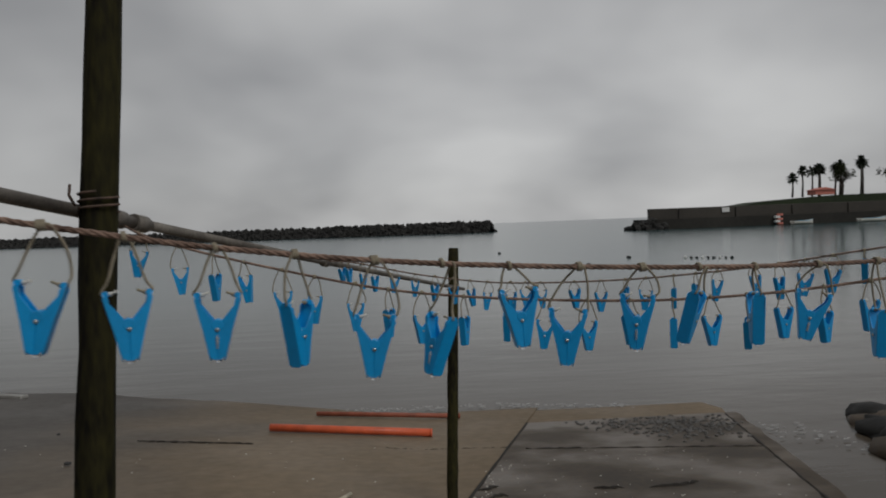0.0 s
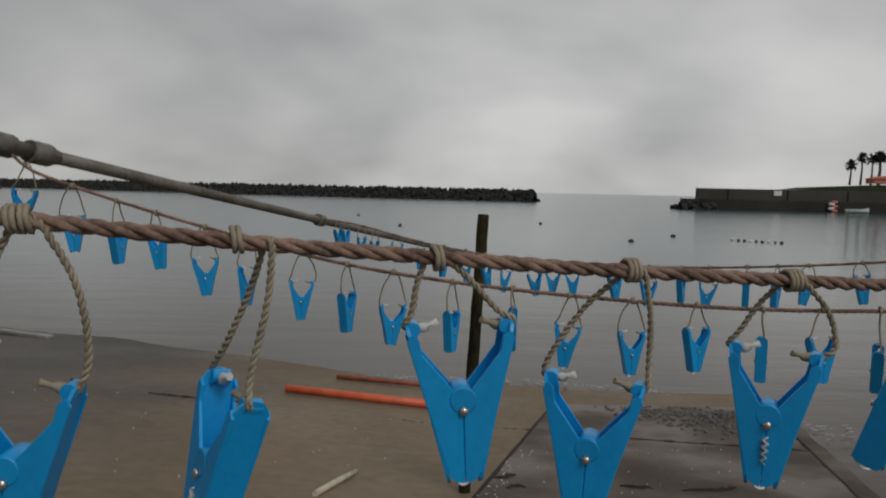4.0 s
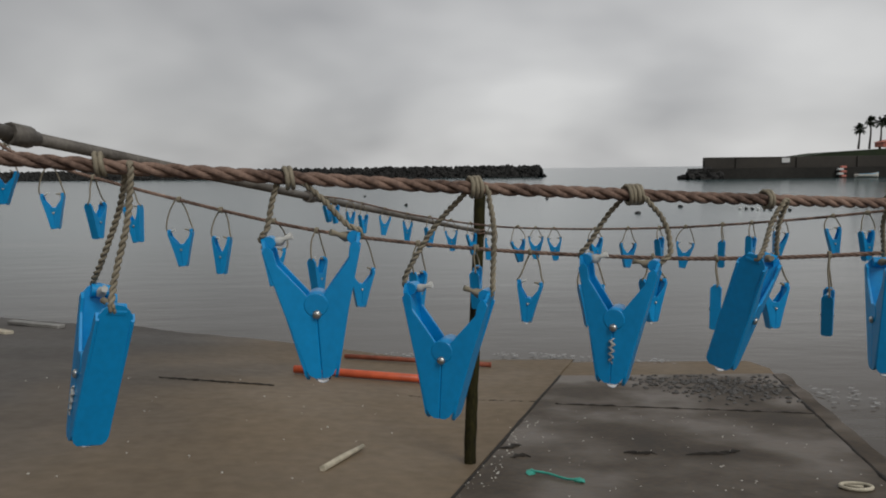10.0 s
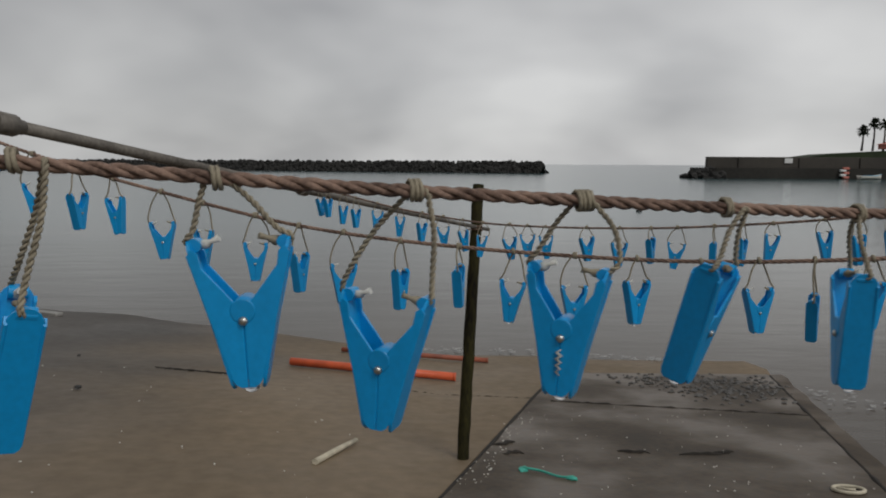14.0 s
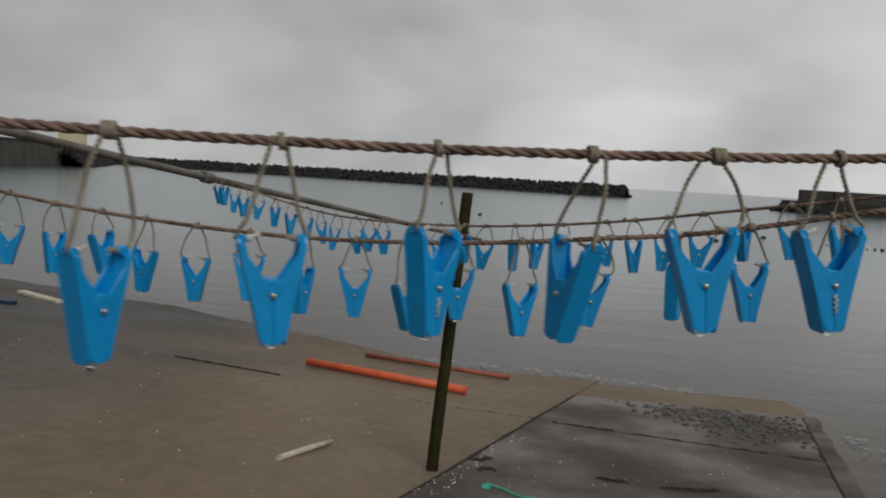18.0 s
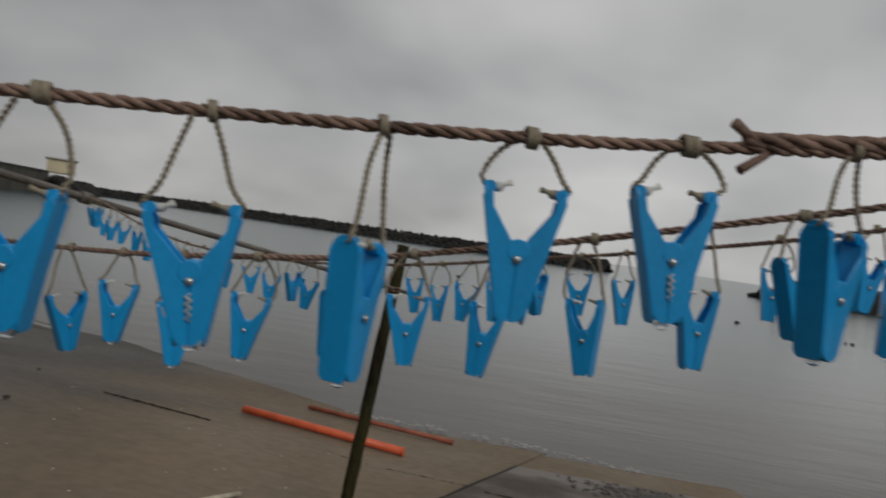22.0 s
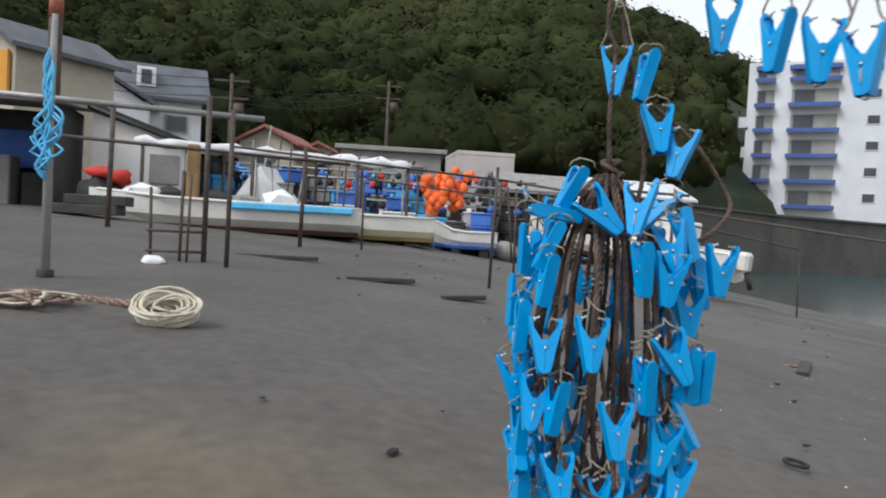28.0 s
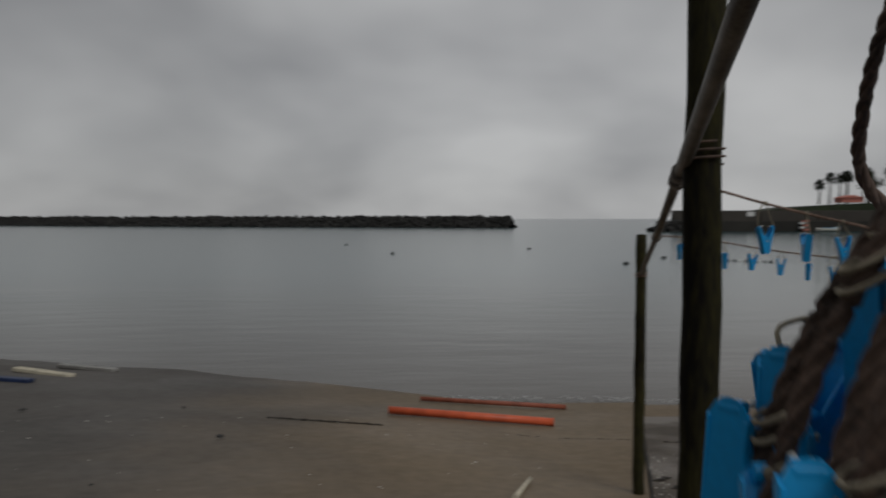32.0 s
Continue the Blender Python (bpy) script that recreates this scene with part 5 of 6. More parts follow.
# ---- village front: sheds, houses, boats ----
def open_shed(x, y, yaw, w, d, h, wall, roof, label, name="boat_shed"):
    root = thing(name, label, "shed", m=pose(x, y, ground_z(x, y) - 0.05, 0, 0, yaw))
    part("back_wall", box((w, 0.15, h), pose(0, d, h / 2), 0.01), wall, root)
    for s in (-1, 1):
        part("side_wall", box((0.15, d, h), pose(s * w / 2, d / 2, h / 2), 0.01), wall, root)
    part("roof", box((w + 0.8, d + 0.9, 0.14), pose(0, d / 2, h + 0.1, 4, 0, 0), 0.01), roof, root)
    for k in range(4):
        part("front_post", box((0.14, 0.14, h), pose(-w / 2 + w * k / 3, 0.1, h / 2), 0.01), M_TIMBER, root)
    return root


def house(x, y, z, yaw, w, d, h, wall, roof, rise, label, floors=1, dormers=0, flat=False, name="house", side=False, over=0.7):
    root = thing(name, label, "house", "village houses", pose(x, y, z, 0, 0, yaw))
    part("wall", box((w, d, h + 3), pose(0, d / 2, h / 2 - 1.5), 0.03), wall, root)
    if flat:
        part("roof", box((w + over, d + over, 0.3), pose(0, d / 2, h + 0.1), 0.03), roof, root)
    else:
        m = pose(0, d / 2, h, 0, 0, 90 if side else 0)
        span, run = (d, w) if side else (w, d)
        w_keep, d_keep = w, d
        w, d = span, run
        part("roof", prism([(-w / 2 - 0.5, -0.15), (0, rise), (w / 2 + 0.5, -0.15), (w / 2 + 0.5, -0.33), (0, rise - 0.2), (-w / 2 - 0.5, -0.33)], d + 0.9, m), roof, root)
        part("gable", prism([(-w / 2, -0.2), (0, rise - 0.22), (w / 2, -0.2)], d - 0.05, m), wall, root)
        w, d = w_keep, d_keep
    for f in range(floors):
        for k in range(max(1, int(w / 2.4))):
            cx = -w / 2 + (k + 0.5) * w / max(1, int(w / 2.4))
            wd = part("window", box((1.25, 0.12, 1.0), pose(cx, -0.03, 0.9 + 2.5 * f + 0.55)), M_GALV, root)
            part("pane", box((1.05, 0.1, 0.8), pose(cx, -0.08, 0.9 + 2.5 * f + 0.55)), M_GLASSD, wd)
    for k in range(dormers):
        dm = part("dormer", box((1.0, 1.8, 1.1), pose(-w * 0.2 + k * 2.6, 1.2, h + rise * 0.45), 0.02), M_WHITEP, root)
        part("pane", box((0.55, 0.1, 0.75), pose(-w * 0.2 + k * 2.6, 0.27, h + rise * 0.45)), M_GLASSD, dm)
    return root


dark_shed = open_shed(-17.9, -11.35, 100, 5.0, 2.5, 2.6, M_TIMBER, M_GREYW, "dark timber boat shed with an open front")
part("blue_sheet", box((2.3, 0.06, 1.0), pose(1.1, 2.2, 1.55), 0.02), M_BLUEC, dark_shed, "bright blue sheet hung inside")
for k, (dx, w, h) in enumerate(((-2.2, 0.9, 1.5), (-0.9, 0.8, 1.2), (0.8, 1.0, 1.3), (2.0, 1.0, 0.9))):
    part("crate", box((w, 0.8, h), pose(dx, 0.9 + 0.2 * k, h / 2), 0.03), (M_DARK, M_GREYW, M_GREYW, M_DARK)[k], dark_shed)
def lean_to(x, y, yaw):
    root = thing("net_shed", "low white-rendered lean-to shed with a sloping roof", "shed", m=pose(x, y, ground_z(x, y), 0, 0, yaw))
    h = 1.85 - root.matrix_world.translation.z
    part("wall", prism([(-1.15, -0.3), (1.15, -0.3), (1.15, h - 0.02), (-1.15, h + 0.62)], 3.0, pose(0, 1.5, 0)), M_PAINT, root)
    part("roof", prism([(-1.35, h + 0.84), (1.5, h - 0.11), (1.5, h - 0.01), (-1.35, h + 0.94)], 3.4, pose(0, 1.5, 0)), M_TIMBER, root)
    part("shutter", box((0.75, 0.1, 0.8), pose(0.65, -0.04, h - 0.75), 0.02), M_GREYW, root)
    part("gutter", tube([(-1.3, -0.2, h + 0.78), (1.45, -0.2, h - 0.16)], 0.05, 6), M_TIMBER, root)


lean_to(-20.4, -7.6, 106)
hut_o = house(-30.6, -17.4, 3.5, 60, 3.6, 4.5, 2.8, M_BEIGE, M_TILEG, 1.1, "beige upper-storey hut with an orange shutter")
part("shutter", box((2.6, 0.14, 1.6), pose(0.3, -0.12, 1.6), 0.02), M_SHUT, hut_o, "orange-yellow shutter")
house(-40.0, -17.2, 2.6, 108, 5.5, 7.0, 3.2, M_WHITE, M_TILEG, 1.7, "grey-roofed white house with two dormers", floors=1, dormers=0)
house(-42.0, -16.3, 3.5, 110, 8.0, 6.0, 3.0, M_WHITE, M_TILEG, 2.2, "long grey-roofed house with small dormers", dormers=2, side=True)
house(-47.6, -9.6, 2.2, 80, 3.6, 6.0, 2.6, M_BEIGE, M_TILER, 1.0, "beige house with a red tiled roof")
house(-52.0, -6.8, 2.2, 84, 3.8, 6.0, 2.2, M_BEIGE, M_TILER, 1.0, "beige house with a low red roof")
house(-48.6, -1.7, 1.9, 92, 6.6, 6.0, 2.8, M_GREYW, M_GREYW, 0.0, "flat-roofed grey concrete house", flat=True)
house(-55.8, 5.3, 1.9, 96, 4.4, 6.0, 3.6, M_PINK, M_PINK, 0.0, "pale pink flat-roofed house", floors=1, flat=True, over=0.06)
house(-38.2, 7.1, 0.2, 101, 4.6, 5.0, 2.0, M_TIMBER, M_GALV, 0.9, "dark timber shed with a pale metal roof", name="net_shed", side=True)
fish_hall = thing("fish_hall", "long low market hall with a white metal roof", "building", m=pose(-48.4, 15.2, 0.6, 0, 0, 107))
part("wall", box((7.6, 5.0, 2.9), pose(0, 2.7, 1.0), 0.03), M_SEAWALL, fish_hall)
part("roof", prism([(-0.3, 2.05), (2.6, 3.25), (5.6, 2.5), (5.6, 2.35), (2.6, 3.1), (-0.3, 1.9)], 8.2, pose(0, 0, 0, 0, 0, 90)), M_WHITE, fish_hall, "white painted metal roof")
for k in range(6):
    part("column", box((0.2, 0.2, 2.4), pose(-3.7 + 1.48 * k, -0.05, 0.75), 0.02), M_GREYW, fish_hall)
for k in range(9):
    part("roof_rib", box((0.06, 3.1, 0.05), pose(-3.9 + 0.97 * k, 1.15, 2.66, 22.5, 0, 0)), M_WHITE, fish_hall)


def utility_pole(x, y, h, r, label):
    root = thing("utility_pole", label, "pole", "utility poles", pose(x, y, 0))
    part("pole", tube([(0, 0, -0.5), (0, 0, h)], [r, r * 0.75], 8), M_IRON, root)
    for z in (h - 0.4, h - 1.4):
        part("crossarm", box((0.12, 2.0, 0.12), pose(0, 0, z), 0.01), M_IRON, root)
    part("transformer", tube([(0.1, 0.45, h - 2.6), (0.1, 0.45, h - 1.7)], 0.3, 8), M_IRON, root)


utility_pole(-60.7, -2.5, 11.5, 0.16, "concrete utility pole with a transformer below the hill")
utility_pole(-43, -10.8, 8.0, 0.13, "slim utility pole among the houses")
dark_pole = thing("mast_pole", "tall dark pole with an orange top band", "pole", m=pose(-25.2, -12.2, -0.3))
part("shaft", tube([(0, 0, 0), (0, 0, 9.5)], 0.22, 8), M_IRON, dark_pole)
part("band", tube([(0, 0, 6.4), (0, 0, 7.3)], 0.235, 8), M_RUST, dark_pole)



# the whole shore front as it lies to the beach
for ob in [o for o in bpy.data.objects if o not in SHORE_FROM and o.parent is None]:
    ob.matrix_world = pose(0, 0, 0, 0, 0, -0.8) @ ob.matrix_world

def fishing_boat(x, y, yaw, length, beam, height, hull_low, label, seed, cabin=False, lift=0.0, pitch=0.0, sheer=0.55):
    root = thing("fishing_boat", label, "boat", "boats hauled up on the beach", pose(x, y, ground_z(x, y) + 0.12 + lift, 0, pitch, yaw))
    part("hull", skiff(length, beam, height, sheer), M_HULL, root)
    bm = skiff(length * 0.985, beam * 0.96, height * 0.26, sheer)
    for v in bm.verts:
        v.co.z -= 0.03
        v.co.y *= 1.045
    part("bottom", bm, hull_low, root, "dark painted bottom")
    for s in (-1, 1):
        part("rubbing_strake", tube([(-length * 0.49, s * beam * 0.5, height * 0.97), (0, s * beam * 0.515, height * 0.98), (length * 0.22, s * beam * 0.46, height * (0.98 + 0.15 * sheer)), (length * 0.47, s * beam * 0.06, height * (0.98 + 0.92 * sheer))], 0.035, 6), M_HULL, root)
    for k in (-0.3, 0.15):
        part("chock", box((0.25, beam * 0.8, 0.3), pose(length * k, 0, -0.12), 0.02), M_TIMBER, root)
    if cabin:
        c = part("console", box((1.3, 0.9, 0.75), pose(-length * 0.22, 0, height + 0.3), 0.05), M_HULL, root)
        part("windscreen", box((0.1, 0.8, 0.35), pose(-length * 0.22 + 0.5, 0, height + 0.82, 0, -15, 0), 0.02), M_WHITEP, c)
        part("foredeck", box((2.2, 0.9, 0.18), pose(length * 0.26, 0, height * 1.12, 0, -7, 0), 0.05), M_HULL, root)
        o = part("outboard", box((0.35, 0.4, 0.55), pose(-length * 0.52, 0, height * 0.75), 0.08), M_HULL, root)
        part("shaft", tube([(-length * 0.53, 0, height * 0.5), (-length * 0.56, 0, -0.1)], 0.07, 7), M_DARK, o)
    return root


white_boat = fishing_boat(-22.3, 6.5, 222, 7.2, 1.5, 0.80, M_HULLR, "long white open boat with a red-brown bottom", 1, True, 0.45, -5.5)
for k in (-0.3, 0.3):
    part("trestle_leg", box((0.16, 0.16, 0.75), pose(2.0, k, -0.4), 0.01), M_TIMBER, white_boat)
part("trestle_beam", box((0.2, 1.3, 0.16), pose(2.0, 0, 0.0), 0.01), M_TIMBER, white_boat)
tarp_boat = fishing_boat(-17.5, -4.2, -78, 5.9, 1.6, 0.72, M_HULLR, "white fishing boat with a blue sheet along its side", 2, lift=-0.22, sheer=0.2)
part("blue_sheet", box((2.7, 0.2, 0.16), pose(-1.4, 0.80, 0.62, 8, 0, 0), 0.03), M_TARP, tarp_boat, "blue sheet folded over the gunwale")
part("mast_board", box((0.28, 0.3, 1.5), pose(0.8, 0.1, 1.2), 0.04), M_SHUTW, tarp_boat, "ochre timber mast board")
for k, (dx, dz, s) in enumerate(((1.9, 0.85, 0.5), (0.3, 0.8, 0.5), (-0.4, 0.8, 0.42), (-1.2, 0.9, 0.45), (1.3, 0.85, 0.4))):
    part("cargo", rough_stone(s, 60 + k, 0.6), (M_WHITEP, M_DARK, M_GREYW, M_WHITEP, M_DARK)[k], tarp_boat).location = (dx, 0, dz - 0.1)
stained_boat = fishing_boat(-19.3, -0.95, -85, 3.0, 1.5, 0.66, M_HULLY, "old white boat with yellow algae stains", 3, lift=-0.1, sheer=0.15)
blue_boat = fishing_boat(-20.6, 1.55, -88, 1.7, 1.0, 0.5, M_BLUEC, "small white dinghy with a blue bottom", 4)


def net_floats(x, y, z, n, label):
    root = thing("net_floats", label, "floats", "hung net floats", pose(x, y, z))
    rr = random.Random(int(x * 10))
    for k in range(n):
        part("float", rough_stone(rr.uniform(0.10, 0.15), k, 1.3, 2), M_HIVIS, root).location = (rr.uniform(-0.15, 0.15), 0.5 * math.sin(k * 1.3) * (1 - k / n) + rr.uniform(-0.1, 0.1), -1.15 * k / n)
    return root


net_floats(-21.5, 0.75, 1.45, 26, "string of bright orange net floats hung up")
net_floats(-21.7, 1.35, 1.6, 14, "string of bright orange net floats hung up")

# heaps of fish boxes and gear behind the boats
box_proto = {}
rj = random.Random(31)
for k in range(64):
    m = (M_TARP, M_BLUEC, M_WHITEP, M_GREYW, M_DARK, M_TARP)[k % 6]
    x, y = rj.uniform(-27.5, -21.8), rj.uniform(-7.0, 4.0)
    level = rj.choice((0, 0, 1, 2, 3))
    at = pose(x, y, ground_z(x, y) + 0.02 + 0.42 * level, 0, 0, rj.uniform(0, 180))
    if m.name not in box_proto:
        root = thing("fish_box", {"sky_blue_tarp": "pale blue plastic fish box", "blue_sheet": "dark blue plastic fish box", "white_plastic": "white plastic fish box", "grey_concrete_wall": "grey plastic fish box", "dark_scrap": "black plastic fish box"}[m.name] + " stacked behind the boats", "box", "fish boxes", at)
        part("tray", box((0.85, 0.6, 0.34), pose(0, 0, 0.2), 0.03), m, root)
        part("rim", box((0.92, 0.66, 0.06), pose(0, 0, 0.39), 0.02), m, root)
        box_proto[m.name] = root
    else:
        copy_thing(box_proto[m.name], at)
for k in range(12):
    x, y = rj.uniform(-26, -21.5), rj.uniform(-6.5, 3.5)
    heap = thing("net_heap", ("dark folded net heap", "white sheeted gear heap", "blue folded net heap")[k % 3] + " behind the boats", "net", "net heaps", pose(x, y, ground_z(x, y)))
    part("net_mound", rough_stone(rj.uniform(0.5, 0.9), 80 + k, 0.8, 2), (M_DARK, M_WHITEP, M_TARP)[k % 3], heap)
# white-sheeted canopy on poles
canopy = thing("canopy", "pole canopy topped with rolled white sheeting", "canopy", m=pose(-19.0, -4.0, ground_z(-19.0, -4.0)))
cz = canopy.matrix_world.translation.z
for k in range(6):
    part("upright", tube([(0.3 - 0.16 * k, -2.6 + 1.3 * k, 0), (0.3 - 0.16 * k, -2.6 + 1.3 * k, 1.62 - cz)], 0.045, 6), M_IRON, canopy)
    part("upright", tube([(-2.5, -2.6 + 1.3 * k, 0), (-2.5, -2.6 + 1.3 * k, 1.72 - cz)], 0.045, 6), M_IRON, canopy)
bm = bmesh.new()
add_tube(bm, [(0.3 - 0.032 * i, -2.8 + 0.26 * i, 1.66 - 0.006 * i - cz + 0.03 * math.sin(i * 1.7)) for i in range(27)], [0.11 + 0.035 * math.sin(i * 2.3) for i in range(27)], 9, 0.45)
part("sheeting", bm, M_WHITE, canopy, "rolled dirty white sheeting")
bm = bmesh.new()
add_tube(bm, [(-2.4 + 0.01 * i, -2.8 + 0.26 * i, 1.75 - 0.004 * i - cz + 0.04 * math.sin(i * 2.1)) for i in range(27)], [0.11 + 0.05 * math.sin(i * 1.9) for i in range(27)], 7, 0.3)
part("sheeting", bm, M_GREYW, canopy, "rolled grey sheeting")
for k in range(8):
    part("crossbar", tube([(0.3 - 0.11 * k, -2.6 + 0.95 * k, 1.62 - cz), (-2.5, -2.6 + 0.95 * k, 1.72 - cz)], 0.035, 5), M_IRON, canopy)


# upright poles and rails of the gear racks further back
for row, (x0, zt) in enumerate(((-22.6, 1.3), (-25.0, 1.7))):
    rk = thing("gear_rack", "rusty tube rack crowded with fishing gear", "rack", "gear racks", pose(x0, -1.0, ground_z(x0, -1.0)))
    bz = rk.matrix_world.translation.z
    for k in range(9):
        part("upright", tube([(0.2 * math.sin(k * 3), -5 + 1.25 * k, -0.1), (0.25 * math.sin(k * 3), -5 + 1.25 * k, zt - bz + 0.2 * math.sin(k * 2))], 0.035, 6), M_IRON, rk)
    for z in (zt - bz, zt - bz - 0.6):
        part("crossbar", tube([(0, -5.3, z), (0, 0, z - 0.05), (0, 5.3, z - 0.1)], 0.035, 6), M_GALV, rk)

# scaffold racks on the beach
def rack(name, posts, bars, label, material=None):
    material = material or M_IRON
    root = thing(name, label, "rack", "scaffold racks on the beach", pose(posts[0][0], posts[0][1], ground_z(posts[0][0], posts[0][1])))
    base = root.matrix_world.translation
    for x, y, top, r in posts:
        lean = 0.04 * math.sin(x * 7 + y * 3)
        part("upright", tube([Vector((x, y, ground_z(x, y) - 0.15)) - base, Vector((x + lean, y + lean, top)) - base], r, 7), material, root)
    for a, b, r in bars:
        part("crossbar", tube([Vector(a) - base, Vector(b) - base], r, 7), material if r < 0.045 else M_GALV, root)
    return root


rack("pipe_rack", [(-9.53, -3.3, 0.28, 0.02), (-9.45, -2.93, 0.5, 0.02), (-9.43, -2.84, 0.45, 0.016), (-9.65, -2.69, 1.45, 0.034), (-9.35, -2.34, 1.25, 0.03), (-14.1, -2.1, 1.3, 0.04), (-13.2, -7.6, 1.8, 0.045), (-13.6, -5.4, 1.75, 0.045)],
     [((-11.0, -7.3, 1.56), (-12.75, -2.6, 1.6), 0.05), ((-9.5, -3.35, -0.25), (-9.65, -2.65, -0.25), 0.02), ((-9.5, -3.35, -0.5), (-9.65, -2.65, -0.5), 0.02), ((-12.4, -5.8, 1.1), (-13.6, -1.2, 1.0), 0.03)], "weathered pipe drying rack with a pale top rail")
rack("pipe_rack", [(-15.2, -1.0, 0.8, 0.024), (-11.1, 1.1, 0.9, 0.024), (-15.4, 2.15, 0.85, 0.024), (-13.5, 2.6, 0.65, 0.026), (-14.5, 4.7, 0.5, 0.02), (-10.25, 3.45, 0.65, 0.024), (-14.3, 9.6, 0.0, 0.024), (-9.24, 7.15, 0.0, 0.026), (-18.8, 10.2, -0.1, 0.02)],
     [((-14.3, -3.45, 1.26), (-14.5, 1.8, 0.93), 0.024), ((-14.5, 1.8, 0.93), (-13.4, 4.7, 0.52), 0.024), ((-13.4, 4.7, 0.52), (-9.24, 7.15, -0.02), 0.02), ((-16.0, -1.0, 0.9), (-15.0, 5.2, 0.35), 0.02), ((-15.0, 5.2, 0.35), (-18.8, 10.2, -0.12), 0.02)], "rusty scaffold-tube drying rack on the sand")

# dark pole hung with blue net rope
hung_pole = thing("hung_pole", "dark pole with blue net rope tied to it", "pole", m=pose(-7.1, -3.42, ground_z(-7.1, -3.42)))
part("shaft", tube([(0, 0, -0.2), (0.02, 0, 1.5), (0.03, 0.02, 2.35)], [0.042, 0.036, 0.026], 9), M_GREYW, hung_pole)
part("foot", tube([(0, 0, -0.05), (0, 0, 0.08)], 0.075, 9), M_DARK, hung_pole)
rb = random.Random(4)
for k in range(30):
    z = 1.95 - 0.03 * k
    s = 0.05 + (0.10 if 0.95 < z < 1.55 else 0.0)
    part("blue_rope", tube(smooth_line([(0.04, 0, z + 0.1), (0.07, rb.uniform(-s, s), z), (0.06, rb.uniform(-s, s), z - 0.12), (0.05, 0, z - 0.2)], 8), 0.012, 5), M_TARP, hung_pole)

# rope coil and hawser
coil = thing("rope_coil", "pale rope coil lying on the sand", "rope", m=pose(-5.72, -1.93, ground_z(-5.72, -1.93), 0, 0, 8))
rc = random.Random(9)
lay = pose(0, 0, 0.11, 0, 38, 0)
for k in range(16):
    r = 0.085 + 0.10 * rc.random()
    cx, cy = rc.uniform(-0.02, 0.02), rc.uniform(-0.05, 0.06)
    pts = [lay @ Vector((cx + r * 0.85 * math.cos(a), cy + r * 1.25 * math.sin(a), 0.008 * (k - 8) + 0.02 * math.sin(a * 2 + k))) for a in [i * 0.35 for i in range(19)]]
    part("turn", tube(pts, 0.011, 6), M_COIL, coil)
hawser = thing("hawser", "thick brown rope lying across the sand", "rope", m=pose(-6.1, -2.2, ground_z(-6.1, -2.2)))
for bm in laid_rope(smooth_line([(0.05, 0.25, 0.04), (-0.2, -0.5, 0.05), (-0.4, -1.2, 0.07), (-0.3, -2.2, 0.05), (-0.5, -3.2, 0.06)], 40), 0.035, 0.3, per_turn=6):
    part("strand", bm, M_ROPE, hawser)
tangle = thing("rope_tangle", "tangled brown rope heap by the pole", "rope", m=pose(-5.85, -3.0, ground_z(-5.85, -3.0)))
for k in range(9):
    pts = [Vector((0.2 * math.cos(a + k) * rc.uniform(0.6, 1.3), 0.32 * math.sin(a) * rc.uniform(0.6, 1.3), 0.03 + 0.08 * rc.random())) for a in [i * 0.6 for i in range(12)]]
    part("strand", tube(smooth_line(pts, 40), 0.011, 5), M_COIL if k % 2 else M_ROPE, tangle)
bag = thing("plastic_bag", "crumpled white plastic bag on the sand", "bag", m=pose(-9.13, -3.14, ground_z(-9.13, -3.14)))
part("bag", rough_stone(0.13, 5, 0.55, 2), M_WHITEP, bag)

red_cloth = thing("red_cloth", "red cloth bundle piled beside the tarp boat", "cloth", "sheeted gear", pose(-18.7, -7.5, ground_z(-18.7, -7.5)))
part("crate_top", rough_stone(0.55, 91, 1.0, 2), M_DARK, red_cloth).location = (0, 0, 0.4)
part("cloth", rough_stone(0.40, 92, 0.36, 2), M_REDC, red_cloth, "crumpled red cloth").location = (0.08, 0, 0.93)
part("cloth_fold", rough_stone(0.3, 93, 0.6, 2), M_REDC, red_cloth, "crumpled red cloth").location = (0.1, 0.42, 0.85)
white_sheet = thing("white_sheet", "white sheet drawn to a peak over gear", "sheet", "sheeted gear", pose(-20.4, -3.9, ground_z(-20.4, -3.9)))
part("sheet", prism([(-0.9, 0.0), (-0.75, 0.55), (-0.2, 1.35), (0.05, 1.62), (0.25, 1.3), (0.8, 0.7), (0.95, 0.0)], 1.3, pose(0, 0, 0, 0, 0, 80)), M_WHITEP, white_sheet)


def wire(a, b, sag, label="thin black overhead wire"):
    a, b = Vector(a), Vector(b)
    root = thing("overhead_wire", label, "wire", "overhead wires", Matrix.Translation(a))
    part("strand", tube([(b - a) * (i / 12) - Vector((0, 0, sag * 4 * (i / 12) * (1 - i / 12))) for i in range(13)], 0.025, 4), M_DARK, root)


for dz in (0.0, 0.5, 1.0):
    wire((-42.8, -11.4, 6.6 + dz), (-60.6, -3.3, 9.8 + dz), 0.7)
    wire((-60.6, -3.3, 9.8 + dz), (-66, 14, 10.2 + dz), 0.8)
    wire((-42.8, -11.4, 6.6 + dz), (-31.5, -26, 6.5 + dz), 0.6)

